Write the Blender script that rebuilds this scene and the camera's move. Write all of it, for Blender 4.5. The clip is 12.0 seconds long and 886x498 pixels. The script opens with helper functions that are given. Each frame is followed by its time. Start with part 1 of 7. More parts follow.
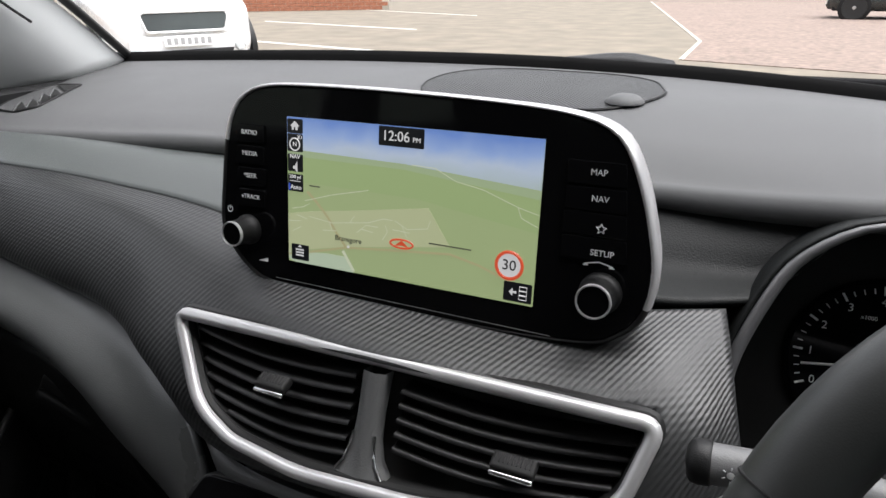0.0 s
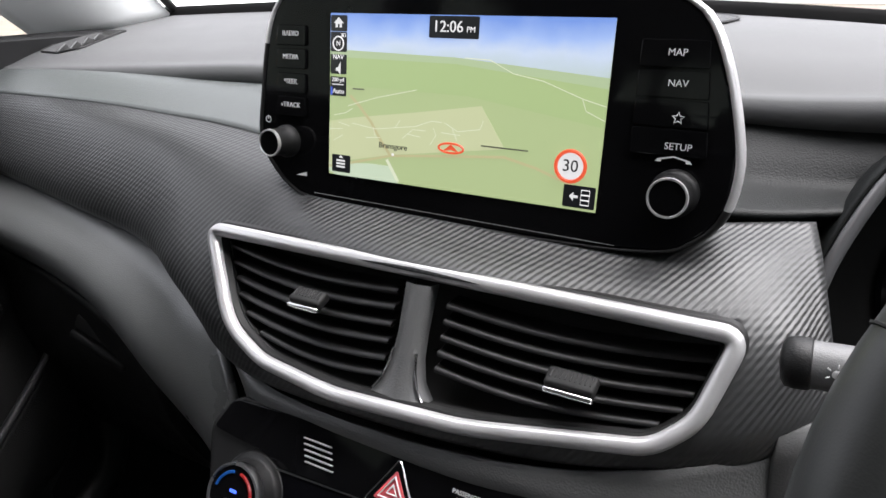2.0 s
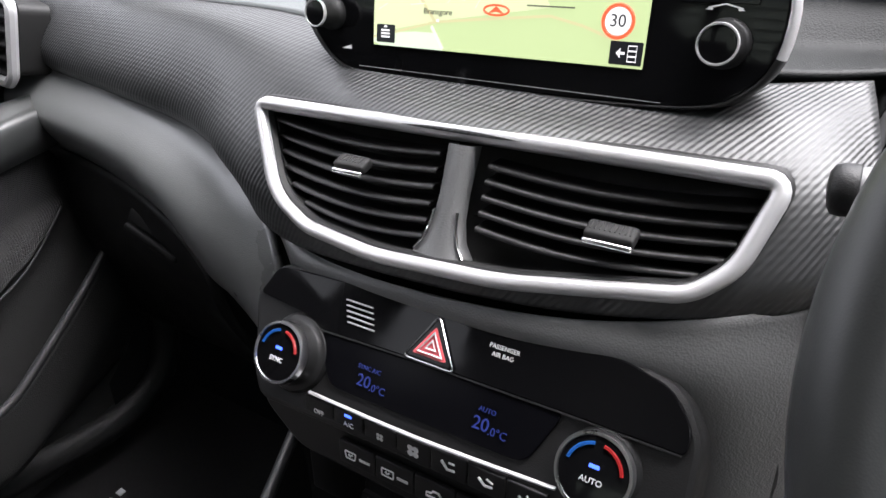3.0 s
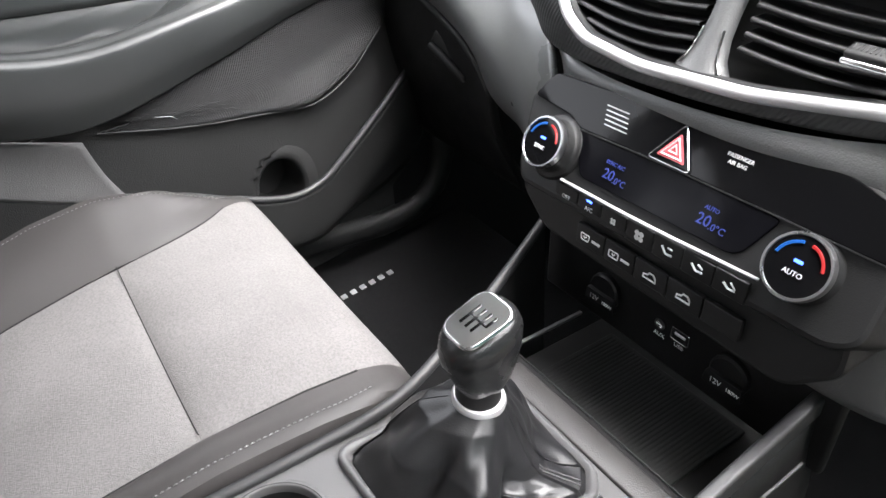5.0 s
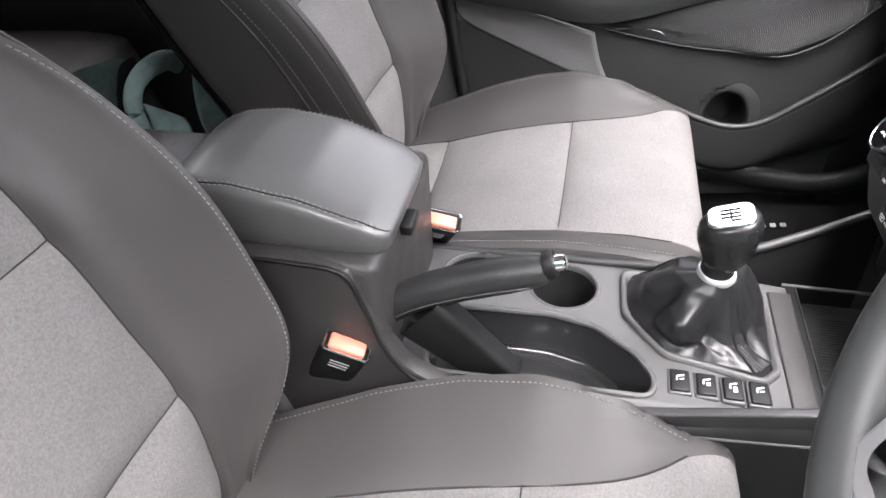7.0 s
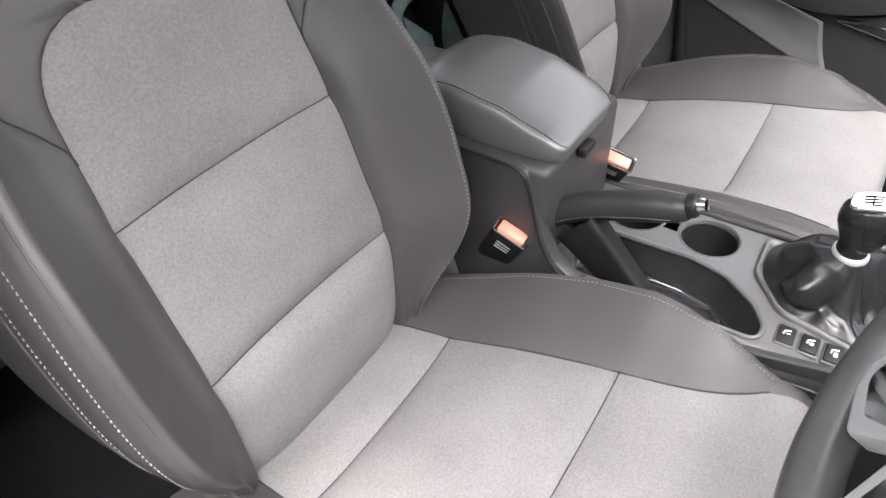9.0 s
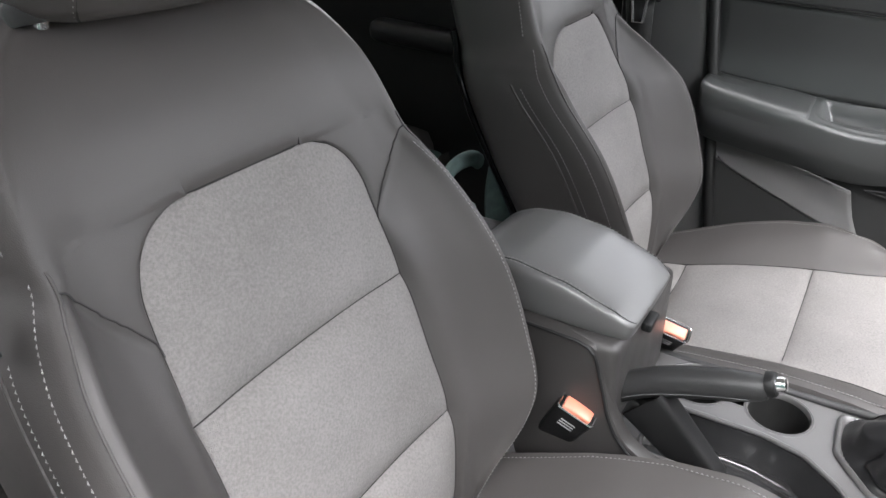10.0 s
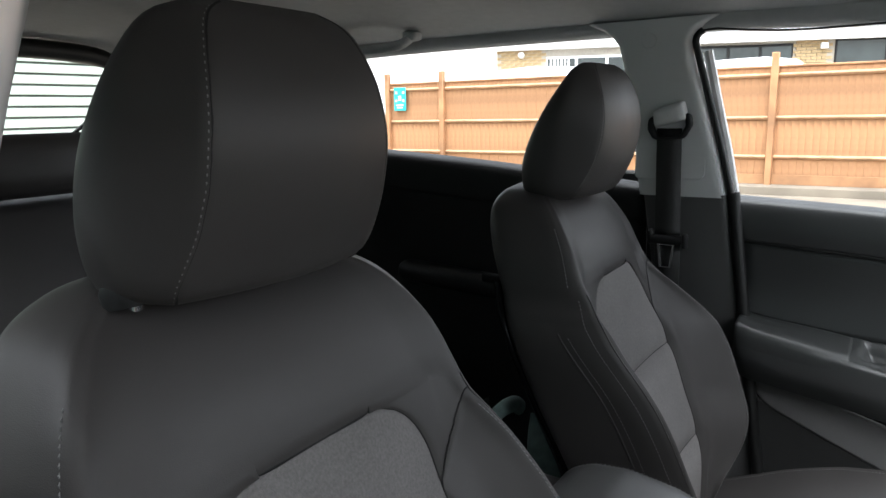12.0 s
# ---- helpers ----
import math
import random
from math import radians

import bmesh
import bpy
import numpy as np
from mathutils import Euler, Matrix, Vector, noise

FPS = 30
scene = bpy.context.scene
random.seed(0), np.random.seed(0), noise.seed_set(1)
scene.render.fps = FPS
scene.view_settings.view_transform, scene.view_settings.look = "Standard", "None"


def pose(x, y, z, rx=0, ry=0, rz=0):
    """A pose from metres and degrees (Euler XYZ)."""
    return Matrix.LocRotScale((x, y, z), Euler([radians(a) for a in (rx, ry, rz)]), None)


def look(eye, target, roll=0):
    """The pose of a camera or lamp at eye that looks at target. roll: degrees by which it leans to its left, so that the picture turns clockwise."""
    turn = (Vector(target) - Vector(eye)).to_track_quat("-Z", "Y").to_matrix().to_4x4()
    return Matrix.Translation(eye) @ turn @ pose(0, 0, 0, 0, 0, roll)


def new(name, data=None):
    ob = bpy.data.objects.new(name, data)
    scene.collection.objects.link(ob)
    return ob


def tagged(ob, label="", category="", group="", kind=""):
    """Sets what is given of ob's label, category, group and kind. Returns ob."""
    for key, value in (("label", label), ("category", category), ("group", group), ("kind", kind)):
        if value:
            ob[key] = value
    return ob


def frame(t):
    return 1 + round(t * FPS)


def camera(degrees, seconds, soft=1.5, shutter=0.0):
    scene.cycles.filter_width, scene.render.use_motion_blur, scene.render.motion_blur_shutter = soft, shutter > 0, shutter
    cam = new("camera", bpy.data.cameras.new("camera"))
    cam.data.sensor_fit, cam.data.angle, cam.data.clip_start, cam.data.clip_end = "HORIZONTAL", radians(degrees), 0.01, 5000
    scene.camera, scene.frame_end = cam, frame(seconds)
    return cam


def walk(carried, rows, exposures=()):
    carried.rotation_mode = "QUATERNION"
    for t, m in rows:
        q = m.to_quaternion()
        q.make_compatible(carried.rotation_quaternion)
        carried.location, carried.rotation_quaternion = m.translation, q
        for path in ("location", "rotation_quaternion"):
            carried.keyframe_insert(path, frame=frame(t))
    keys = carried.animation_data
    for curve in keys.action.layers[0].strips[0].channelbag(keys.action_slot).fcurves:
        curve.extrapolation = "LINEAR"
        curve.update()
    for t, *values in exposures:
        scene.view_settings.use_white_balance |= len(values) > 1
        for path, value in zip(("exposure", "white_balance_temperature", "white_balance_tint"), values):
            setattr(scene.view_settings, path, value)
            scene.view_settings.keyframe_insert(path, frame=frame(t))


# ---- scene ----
cam = camera(65.3, 12.0)
PATH = [
    (0, (0.211, -0.083, 1.247), (-0.603, 1.59, 0.511), -0.7),
    (0.5, (0.187, -0.058, 1.24), (-0.654, 1.613, 0.531), -0.6),
    (1, (0.189, -0.063, 1.241), (-0.659, 1.604, 0.532), -0.6),
    (1.5, (0.192, -0.064, 1.207), (-0.68, 1.587, 0.49), -0.6),
    (2, (0.198, -0.073, 1.177), (-0.719, 1.55, 0.453), -0.5),
    (2.5, (0.203, -0.082, 1.15), (-0.756, 1.497, 0.383), -0.5),
    (3, (0.21, -0.094, 1.13), (-0.782, 1.419, 0.276), -0.8),
    (3.2, (0.212, -0.096, 1.12), (-0.799, 1.384, 0.234), -0.8),
    (4.8, (0.269, -0.163, 1.11), (-1.061, 0.841, 0.005), -2.0),
    (5, (0.283, -0.173, 1.114), (-1.108, 0.729, -0.005), -1.9),
    (5.5, (0.326, -0.193, 1.132), (-1.17, 0.481, -0.012), -1.8),
    (6, (0.409, -0.21, 1.176), (-1.211, 0.039, 0.03), -2.1),
    (6.5, (0.498, -0.187, 1.204), (-1.115, -0.242, 0.024), -2.0),
    (7, (0.563, -0.115, 1.209), (-0.962, -0.483, -0.031), -2.4),
    (7.5, (0.634, -0.044, 1.209), (-0.736, -0.709, -0.087), -2.5),
    (7.7, (0.652, -0.033, 1.227), (-0.664, -0.732, -0.107), -1.8),
    (9.3, (0.71, -0.036, 1.263), (-0.544, -0.912, -0.026), -1.8),
    (9.5, (0.714, -0.058, 1.262), (-0.607, -0.975, 0.074), -2.1),
    (10, (0.714, -0.113, 1.28), (-0.744, -1.07, 0.301), -0.9),
    (10.5, (0.723, -0.151, 1.3), (-0.814, -1.16, 0.513), -1.0),
    (11, (0.733, -0.171, 1.316), (-0.861, -1.219, 0.715), -0.9),
    (11.5, (0.735, -0.18, 1.324), (-0.898, -1.249, 0.89), -1.0),
    (12, (0.723, -0.176, 1.311), (-0.921, -1.247, 0.922), -1.1),
]
EXPOSURES = [(0, 1.6, 6450, 11), (1.6, 2.0, 6450, 12), (3.0, 2.98, 6400, 14), (4.8, 3.92, 6450, 11), (6.5, 4.12, 6500, 15), (7.7, 3.92, 6500, 15), (9.5, 3.9, 6500, 13), (10.5, 3.85, 6400, 10), (11.0, 3.5, 6350, 10), (11.5, 2.55, 6250, 8), (12, 2.45, 6200, 8)]
walk(cam, [(t, look(eye, target, roll)) for t, eye, target, roll in PATH], EXPOSURES)

# ---- light: an overcast midday sky ----
world = bpy.data.worlds.new("sky")
world.use_nodes = True
scene.world = world
wn = world.node_tree.nodes
sky = wn.new("ShaderNodeTexSky")
sky.sky_type = "NISHITA"
sky.sun_disc = False
sky.sun_elevation, sky.sun_rotation = radians(72), radians(72)
sky.dust_density = 4.0
grey = wn.new("ShaderNodeHueSaturation")
grey.inputs["Saturation"].default_value = 0.15
world.node_tree.links.new(sky.outputs[0], grey.inputs["Color"])
world.node_tree.links.new(grey.outputs[0], wn["Background"].inputs[0])
wn["Background"].inputs[1].default_value = 0.13
sun = new("sun", bpy.data.lights.new("sun", "SUN"))
sun.data.energy, sun.data.angle, sun.data.color = 1.3, radians(90), (1.0, 0.995, 0.985)
sun.matrix_world = look((1.5, 0.5, 5.0), (0, 0, 0))
scene.view_settings.exposure = 0.0



# ---- materials ----
def material(name, base, rough=0.5, metal=0.0, vary=0.12, vscale=30.0, bump=0.0, bscale=400.0, coat=0.0, kind="noise", spec=0.5, sheen=0.0, detail=None):
    """A surface with broad colour variation, fine grain in colour and roughness, and a grain relief of real size."""
    m = bpy.data.materials.new(name)
    m.use_nodes = True
    nt, b = m.node_tree, m.node_tree.nodes["Principled BSDF"]
    co = nt.nodes.new("ShaderNodeTexCoord")
    n1 = nt.nodes.new("ShaderNodeTexNoise")
    n1.inputs["Scale"].default_value, n1.inputs["Detail"].default_value = vscale, 6.0
    nt.links.new(co.outputs["Object"], n1.inputs["Vector"])
    ramp = nt.nodes.new("ShaderNodeMapRange")
    ramp.inputs["From Min"].default_value, ramp.inputs["From Max"].default_value = 0.3, 0.7
    ramp.inputs["To Min"].default_value, ramp.inputs["To Max"].default_value = 1 - vary, 1 + vary
    nt.links.new(n1.outputs["Fac"], ramp.inputs["Value"])
    mul = nt.nodes.new("ShaderNodeVectorMath")
    mul.operation = "SCALE"
    mul.inputs[0].default_value = base
    nt.links.new(ramp.outputs[0], mul.inputs["Scale"])
    n2 = nt.nodes.new("ShaderNodeTexNoise")
    n2.inputs["Scale"].default_value, n2.inputs["Detail"].default_value = max(vscale / 25, 1.5) if vscale < 100 else 9.0, 3.0
    nt.links.new(co.outputs["Object"], n2.inputs["Vector"])
    wide = nt.nodes.new("ShaderNodeMapRange")
    wide.inputs["From Min"].default_value, wide.inputs["From Max"].default_value = 0.3, 0.7
    wide.inputs["To Min"].default_value, wide.inputs["To Max"].default_value = 1 - min(vary, 0.12) * 0.8, 1 + min(vary, 0.12) * 0.8
    nt.links.new(n2.outputs["Fac"], wide.inputs["Value"])
    mul2 = nt.nodes.new("ShaderNodeVectorMath")
    mul2.operation = "SCALE"
    nt.links.new(mul.outputs[0], mul2.inputs[0])
    nt.links.new(wide.outputs[0], mul2.inputs["Scale"])
    nt.links.new(mul2.outputs[0], b.inputs["Base Color"])
    rr = nt.nodes.new("ShaderNodeMapRange")
    rr.inputs["From Min"].default_value, rr.inputs["From Max"].default_value = 0.3, 0.7
    rr.inputs["To Min"].default_value, rr.inputs["To Max"].default_value = max(rough - 0.06, 0.02), min(rough + 0.06, 1)
    nt.links.new(n1.outputs["Fac"], rr.inputs["Value"])
    nt.links.new(rr.outputs[0], b.inputs["Roughness"])
    b.inputs["Metallic"].default_value = metal
    b.inputs["Coat Weight"].default_value = coat
    b.inputs["Coat Roughness"].default_value = 0.04
    b.inputs["Specular IOR Level"].default_value = spec
    b.inputs["Sheen Weight"].default_value = sheen
    if bump > 0:
        t = nt.nodes.new("ShaderNodeTexVoronoi" if kind == "leather" else "ShaderNodeTexNoise")
        t.inputs["Scale"].default_value = bscale
        if kind == "leather":
            t.feature = "SMOOTH_F1"
        nt.links.new(co.outputs["Object"], t.inputs["Vector"])
        bp = nt.nodes.new("ShaderNodeBump")
        bp.inputs["Strength"].default_value, bp.inputs["Distance"].default_value = bump, 0.001
        nt.links.new(t.outputs["Distance" if kind == "leather" else "Fac"], bp.inputs["Height"])
        nt.links.new(bp.outputs[0], b.inputs["Normal"])
    return m


def glow(name, colour, strength=1.0):
    m = bpy.data.materials.new(name)
    m.use_nodes = True
    b = m.node_tree.nodes["Principled BSDF"]
    b.inputs["Base Color"].default_value = (*[c * 0.3 for c in colour], 1)
    b.inputs["Roughness"].default_value = 0.3
    b.inputs["Emission Color"].default_value = (*colour, 1)
    b.inputs["Emission Strength"].default_value = strength
    return m


def weave(name, base, pitch, rough, depth, twill=True, coat=0.0, fuzz=0.0, cross=0.15):
    """A woven or ribbed film: diagonal ribs in the surface's own metres (UV)."""
    m = material(name, base, rough, vary=0.06, vscale=12.0, coat=coat)
    nt, b = m.node_tree, m.node_tree.nodes["Principled BSDF"]
    uv = nt.nodes.new("ShaderNodeUVMap")
    sep = nt.nodes.new("ShaderNodeSeparateXYZ")
    nt.links.new(uv.outputs[0], sep.inputs[0])

    def math_node(op, a, c):
        k = nt.nodes.new("ShaderNodeMath")
        k.operation = op
        for i, v in enumerate((a, c)):
            if isinstance(v, (int, float)):
                k.inputs[i].default_value = v
            elif v is not None:
                nt.links.new(v, k.inputs[i])
        return k.outputs[0]
    w = 2 * math.pi / pitch
    u, v = math_node("MULTIPLY", sep.outputs[0], w), math_node("MULTIPLY", sep.outputs[1], w)
    d = math_node("SINE", math_node("ADD", math_node("MULTIPLY", u, 1.0), math_node("MULTIPLY", v, 1.0)), None)
    e = math_node("SINE", math_node("SUBTRACT", math_node("MULTIPLY", u, 1.0 if twill else 0.0), math_node("MULTIPLY", v, 1.0)), None)
    h = math_node("ADD", d, math_node("MULTIPLY", e, cross))
    bp = nt.nodes.new("ShaderNodeBump")
    bp.inputs["Strength"].default_value, bp.inputs["Distance"].default_value = 1.0, depth
    nt.links.new(h, bp.inputs["Height"])
    nt.links.new(bp.outputs[0], b.inputs["Normal"])
    b.inputs["Sheen Weight"].default_value = fuzz
    return m


PAD = material("soft_dash_plastic", (0.088, 0.089, 0.091), 0.6, vary=0.05, vscale=8, bump=0.25, bscale=1500, spec=0.3)
GRAIN = material("grained_black_vinyl", (0.008, 0.009, 0.009), 0.5, vary=0.08, vscale=10, spec=.2, bump=0.25, bscale=1000, kind="leather")
VINYL = material("smooth_dark_vinyl", (0.082, 0.085, 0.085), 0.36, vary=0.06, vscale=10, bump=0.2, bscale=1100, kind="leather")
FACE = material("grey_black_dash_vinyl", (0.075, 0.082, 0.081), 0.42, vary=0.06, vscale=10, bump=0.2, bscale=1100, kind="leather")
STACK = material("black_stack_vinyl", (0.105, 0.106, 0.107), 0.42, vary=0.06, vscale=10, bump=0.25, bscale=900, kind="leather")
CARBON = weave("carbon_look_film", (0.032, 0.033, 0.034), 0.0048, 0.42, 0.00015, twill=False, cross=0.35)
PIANO = material("piano_black_plastic", (0.004, 0.004, 0.0045), 0.05, vary=0.02, spec=0.13)
DIMGLASS = material("smoked_display_window", (0.003, 0.003, 0.004), 0.16, vary=0.02, spec=0.06)
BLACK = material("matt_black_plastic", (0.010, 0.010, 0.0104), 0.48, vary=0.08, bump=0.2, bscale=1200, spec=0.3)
# near-black: dark parts, and the depth shade of recesses put into colour
DARK = material("near_black_plastic_and_shade", (0.004, 0.004, 0.004), 0.7, vary=0.05)
SLAT = material("satin_black_slat_plastic", (0.011, 0.011, 0.0115), 0.42, vary=0.06)
SILVER = material("satin_silver_paint", (0.58, 0.575, 0.585), 0.34, metal=0.5, vary=0.03, bump=0.05, bscale=2500)
CHROME = material("polished_chrome", (0.82, 0.82, 0.83), 0.15, metal=1.0, vary=0.02)
CONSOLE = material("grey_console_plastic", (0.085, 0.083, 0.084), 0.40, vary=0.05, vscale=15, bump=0.2, bscale=1300)
LEATHER = material("black_leather", (0.014, 0.014, 0.015), 0.35, spec=.5, vary=0.08, vscale=20, bump=0.10, bscale=1000, kind="leather")
ARMSKIN = material("armrest_leatherette", (0.090, 0.089, 0.089), 0.36, spec=.7, vary=0.03, vscale=12, bump=0.08, bscale=900, kind="leather")
BOLSTER = material("black_seat_leatherette", (0.050, 0.0465, 0.0455), 0.48, vary=0.05, vscale=14, bump=0.12, bscale=1500, kind="leather", spec=.36)
FABRIC = material("grey_seat_fabric", (0.176, 0.168, 0.164), 0.95, vary=0.16, vscale=430, bump=0.9, bscale=1100, sheen=0.0, spec=.2)
THREAD = material("pale_grey_thread", (0.20, 0.20, 0.197), 0.7)
DOORSKIN = material("door_soft_vinyl", (0.042, 0.044, 0.044), 0.34, spec=.6, vary=0.06, vscale=9, bump=0.15, bscale=1300, kind="leather")
DOORGREY = material("door_grey_insert", (0.15, 0.147, 0.147), 0.55, vary=0.05, vscale=15, bump=0.5, bscale=1100, kind="leather")
PILLAR = material("light_grey_pillar_trim", (0.58, 0.59, 0.59), 0.6, vary=0.03, vscale=8, bump=0.2, bscale=1500)
LINING = material("grey_headliner_cloth", (0.40, 0.41, 0.41), 0.9, vary=0.05, vscale=60, bump=0.4, bscale=1200)
DOORLOW = material("door_lower_plastic", (0.026, 0.026, 0.026), 0.5, vary=0.08, vscale=12, bump=0.4, bscale=900, kind="leather", spec=.35)
PILLARLOW = material("dark_grey_pillar_plastic", (0.075, 0.075, 0.075), 0.5, vary=0.05, vscale=12, bump=0.3, bscale=1000, kind="leather", spec=.4)
RUBBER = material("black_rubber_seal", (0.008, 0.008, 0.008), 0.5)
CARPET = material("black_carpet", (0.008, 0.008, 0.0085), 0.95, spec=.1, vary=0.3, vscale=300, bump=1.0, bscale=900)
WEBBING = material("black_belt_webbing", (0.012, 0.012, 0.012), 0.6, vary=0.1, vscale=200, bump=0.4, bscale=1800)
WHITECAR = material("white_car_paint", (0.80, 0.80, 0.80), 0.25, vary=0.01, coat=0.6)
RED = material("red_release_plastic", (0.80, 0.26, 0.17), 0.35, vary=0.05)
WHEEL = material("smooth_wheel_leather", (0.044, 0.046, 0.046), 0.40, vary=0.06, vscale=10, bump=0.05, bscale=1500, kind="leather")
WHITEINK = material("white_print", (0.75, 0.75, 0.75), 0.5, vary=0.03)
DIMINK = material("dim_white_print", (0.78, 0.78, 0.79), 0.5, vary=0.03)
GREYINK = material("grey_print", (0.30, 0.30, 0.30), 0.5, vary=0.03)

# ---- shaping helpers ----
def part(name, bm, mat, parent=None, label="", smooth=True, m=None, crisp=38):
    """Links a bmesh as one mesh object under a thing or a part."""
    me = bpy.data.meshes.new(name)
    if smooth:
        for f in bm.faces:
            f.smooth = len(f.verts) < 5
        for e in bm.edges:
            if len(e.link_faces) == 2 and e.calc_face_angle(0) > radians(crisp):
                e.smooth = False
    bm.to_mesh(me)
    bm.free()
    if mat:
        me.materials.append(mat)
    ob = new(name, me)
    if parent:
        ob.parent = parent
    if m is not None:
        ob.matrix_basis = m
    if label:
        ob["label"] = label
    return ob


def thing(name, label, category, group="", at=(0, 0, 0), kind=""):
    ob = new(name)
    ob.empty_display_size = 0.02
    ob.location = at
    return tagged(ob, label, category, group, kind)


def spline(pts, n):
    """n points along a Catmull-Rom curve through pts, evenly by length."""
    p = np.array(pts, float)
    if len(p) == 2:
        return p[0] + (p[1] - p[0]) * np.linspace(0, 1, n)[:, None]
    q = np.vstack([2 * p[0] - p[1], p, 2 * p[-1] - p[-2]])
    out = []
    for i in range(1, len(q) - 2):
        t = np.linspace(0, 1, 12, endpoint=False)[:, None]
        a, b, c, d = q[i - 1], q[i], q[i + 1], q[i + 2]
        out.append(0.5 * (2 * b + (c - a) * t + (2 * a - 5 * b + 4 * c - d) * t * t + (3 * b - a - 3 * c + d) * t ** 3))
    out = np.vstack(out + [p[-1:]])
    s = np.concatenate([[0], np.cumsum(np.linalg.norm(np.diff(out, axis=0), axis=1))])
    k = np.linspace(0, s[-1], n)
    return np.stack([np.interp(k, s, out[:, j]) for j in range(out.shape[1])], 1)


def net(points, closed_u=False, closed_v=False, uv=True):
    """A bmesh of quads over an array of points [v][u]."""
    P = np.array(points, float)
    nv, nu = P.shape[:2]
    bm = bmesh.new()
    vs = [[bm.verts.new(P[j, i]) for i in range(nu)] for j in range(nv)]
    layer = bm.loops.layers.uv.new("UVMap")
    du = np.concatenate([[0], np.cumsum(np.linalg.norm(np.diff(P, axis=1), axis=2).mean(0))])
    dv = np.concatenate([[0], np.cumsum(np.linalg.norm(np.diff(P, axis=0), axis=2).mean(1))])
    for j in range(nv if closed_v else nv - 1):
        for i in range(nu if closed_u else nu - 1):
            i2, j2 = (i + 1) % nu, (j + 1) % nv
            q = [vs[j][i], vs[j][i2], vs[j2][i2], vs[j2][i]]
            if len(set(q)) < 4:
                continue
            f = bm.faces.new(q)
            for l, (a, b) in zip(f.loops, ((i, j), (i + 1, j), (i + 1, j + 1), (i, j + 1))):
                l[layer].uv = (du[min(a, nu - 1)], dv[min(b, nv - 1)])
    return bm


def skin(curves, nu, nv):
    """A smooth sheet through several curves."""
    rows = [spline(c, nu) for c in curves]
    cols = [spline([r[i] for r in rows], nv) for i in range(nu)]
    return net(np.array(cols).transpose(1, 0, 2))


def thicken(ob, t=0.004, offset=-1):
    s = ob.modifiers.new("thickness", "SOLIDIFY")
    s.thickness, s.offset = t, offset
    return ob


def rounded(sx, sy, sz, r=0.003, seg=3, m=None):
    """A box with rounded edges, about the origin."""
    bm = bmesh.new()
    bmesh.ops.create_cube(bm, size=1.0)
    bmesh.ops.scale(bm, vec=(sx, sy, sz), verts=bm.verts)
    r = min(r, 0.49 * min(sx, sy, sz))
    bmesh.ops.bevel(bm, geom=bm.edges[:], offset=r, segments=seg, profile=0.5, affect="EDGES")
    if m is not None:
        bmesh.ops.transform(bm, matrix=m, verts=bm.verts)
    return bm


def tube(path, radius, seg=10, flat=1.0, closed=False, up=(0, 0, 1), caps=True):
    """A bar swept along a path; radius a number or one per point; flat squashes it along its second axis."""
    P = np.array(path, float)
    n = len(P)
    R = np.full(n, radius) if np.isscalar(radius) else np.array(radius, float)
    rows = []
    for i in range(n):
        a, b = (P[(i - 1) % n], P[(i + 1) % n]) if closed else (P[max(i - 1, 0)], P[min(i + 1, n - 1)])
        t = Vector(b - a).normalized()
        s = t.cross(Vector(up)).normalized()
        v = s.cross(t)
        rows.append([P[i] + np.array(s) * (R[i] * math.cos(k)) + np.array(v) * (R[i] * flat * math.sin(k)) for k in np.linspace(0, 2 * math.pi, seg, endpoint=False)])
    bm = net(rows, closed_u=True, closed_v=closed)
    if caps and not closed:
        bm.verts.ensure_lookup_table()
        bm.faces.new([bm.verts[i] for i in range(seg)][::-1])
        bm.faces.new([bm.verts[(n - 1) * seg + i] for i in range(seg)])
    bmesh.ops.recalc_face_normals(bm, faces=bm.faces)
    return bm


def lathe(profile, seg=32, m=None, lid=True):
    """A turned form about z from (radius, height) pairs."""
    rows = [[(r * math.cos(a), r * math.sin(a), z) for a in np.linspace(0, 2 * math.pi, seg, endpoint=False)] for r, z in profile]
    bm = net(rows, closed_u=True)
    bm.verts.ensure_lookup_table()
    if profile[0][0] > 1e-5:
        bm.faces.new([bm.verts[i] for i in range(seg)][::-1])
    if lid and profile[-1][0] > 1e-5:
        bm.faces.new([bm.verts[(len(profile) - 1) * seg + i] for i in range(seg)])
    bmesh.ops.remove_doubles(bm, verts=bm.verts, dist=1e-6)
    bmesh.ops.recalc_face_normals(bm, faces=bm.faces)
    if m is not None:
        bmesh.ops.transform(bm, matrix=m, verts=bm.verts)
    return bm


def slab(outline, depth, bevel=0.0, m=None, seg=2):
    """A plate cut to an outline in its own x-y plane, its face at z = 0 and its back at -depth."""
    bm = bmesh.new()
    top = [bm.verts.new((x, y, 0)) for x, y in outline]
    low = [bm.verts.new((x, y, -depth)) for x, y in outline]
    f = bm.faces.new(top)
    bm.faces.new(low[::-1])
    n = len(top)
    for i in range(n):
        bm.faces.new((top[i], low[i], low[(i + 1) % n], top[(i + 1) % n]))
    bmesh.ops.recalc_face_normals(bm, faces=bm.faces)
    if bevel:
        bmesh.ops.bevel(bm, geom=list(f.edges), offset=bevel, segments=seg, profile=0.5, affect="EDGES")
    if m is not None:
        bmesh.ops.transform(bm, matrix=m, verts=bm.verts)
    return bm


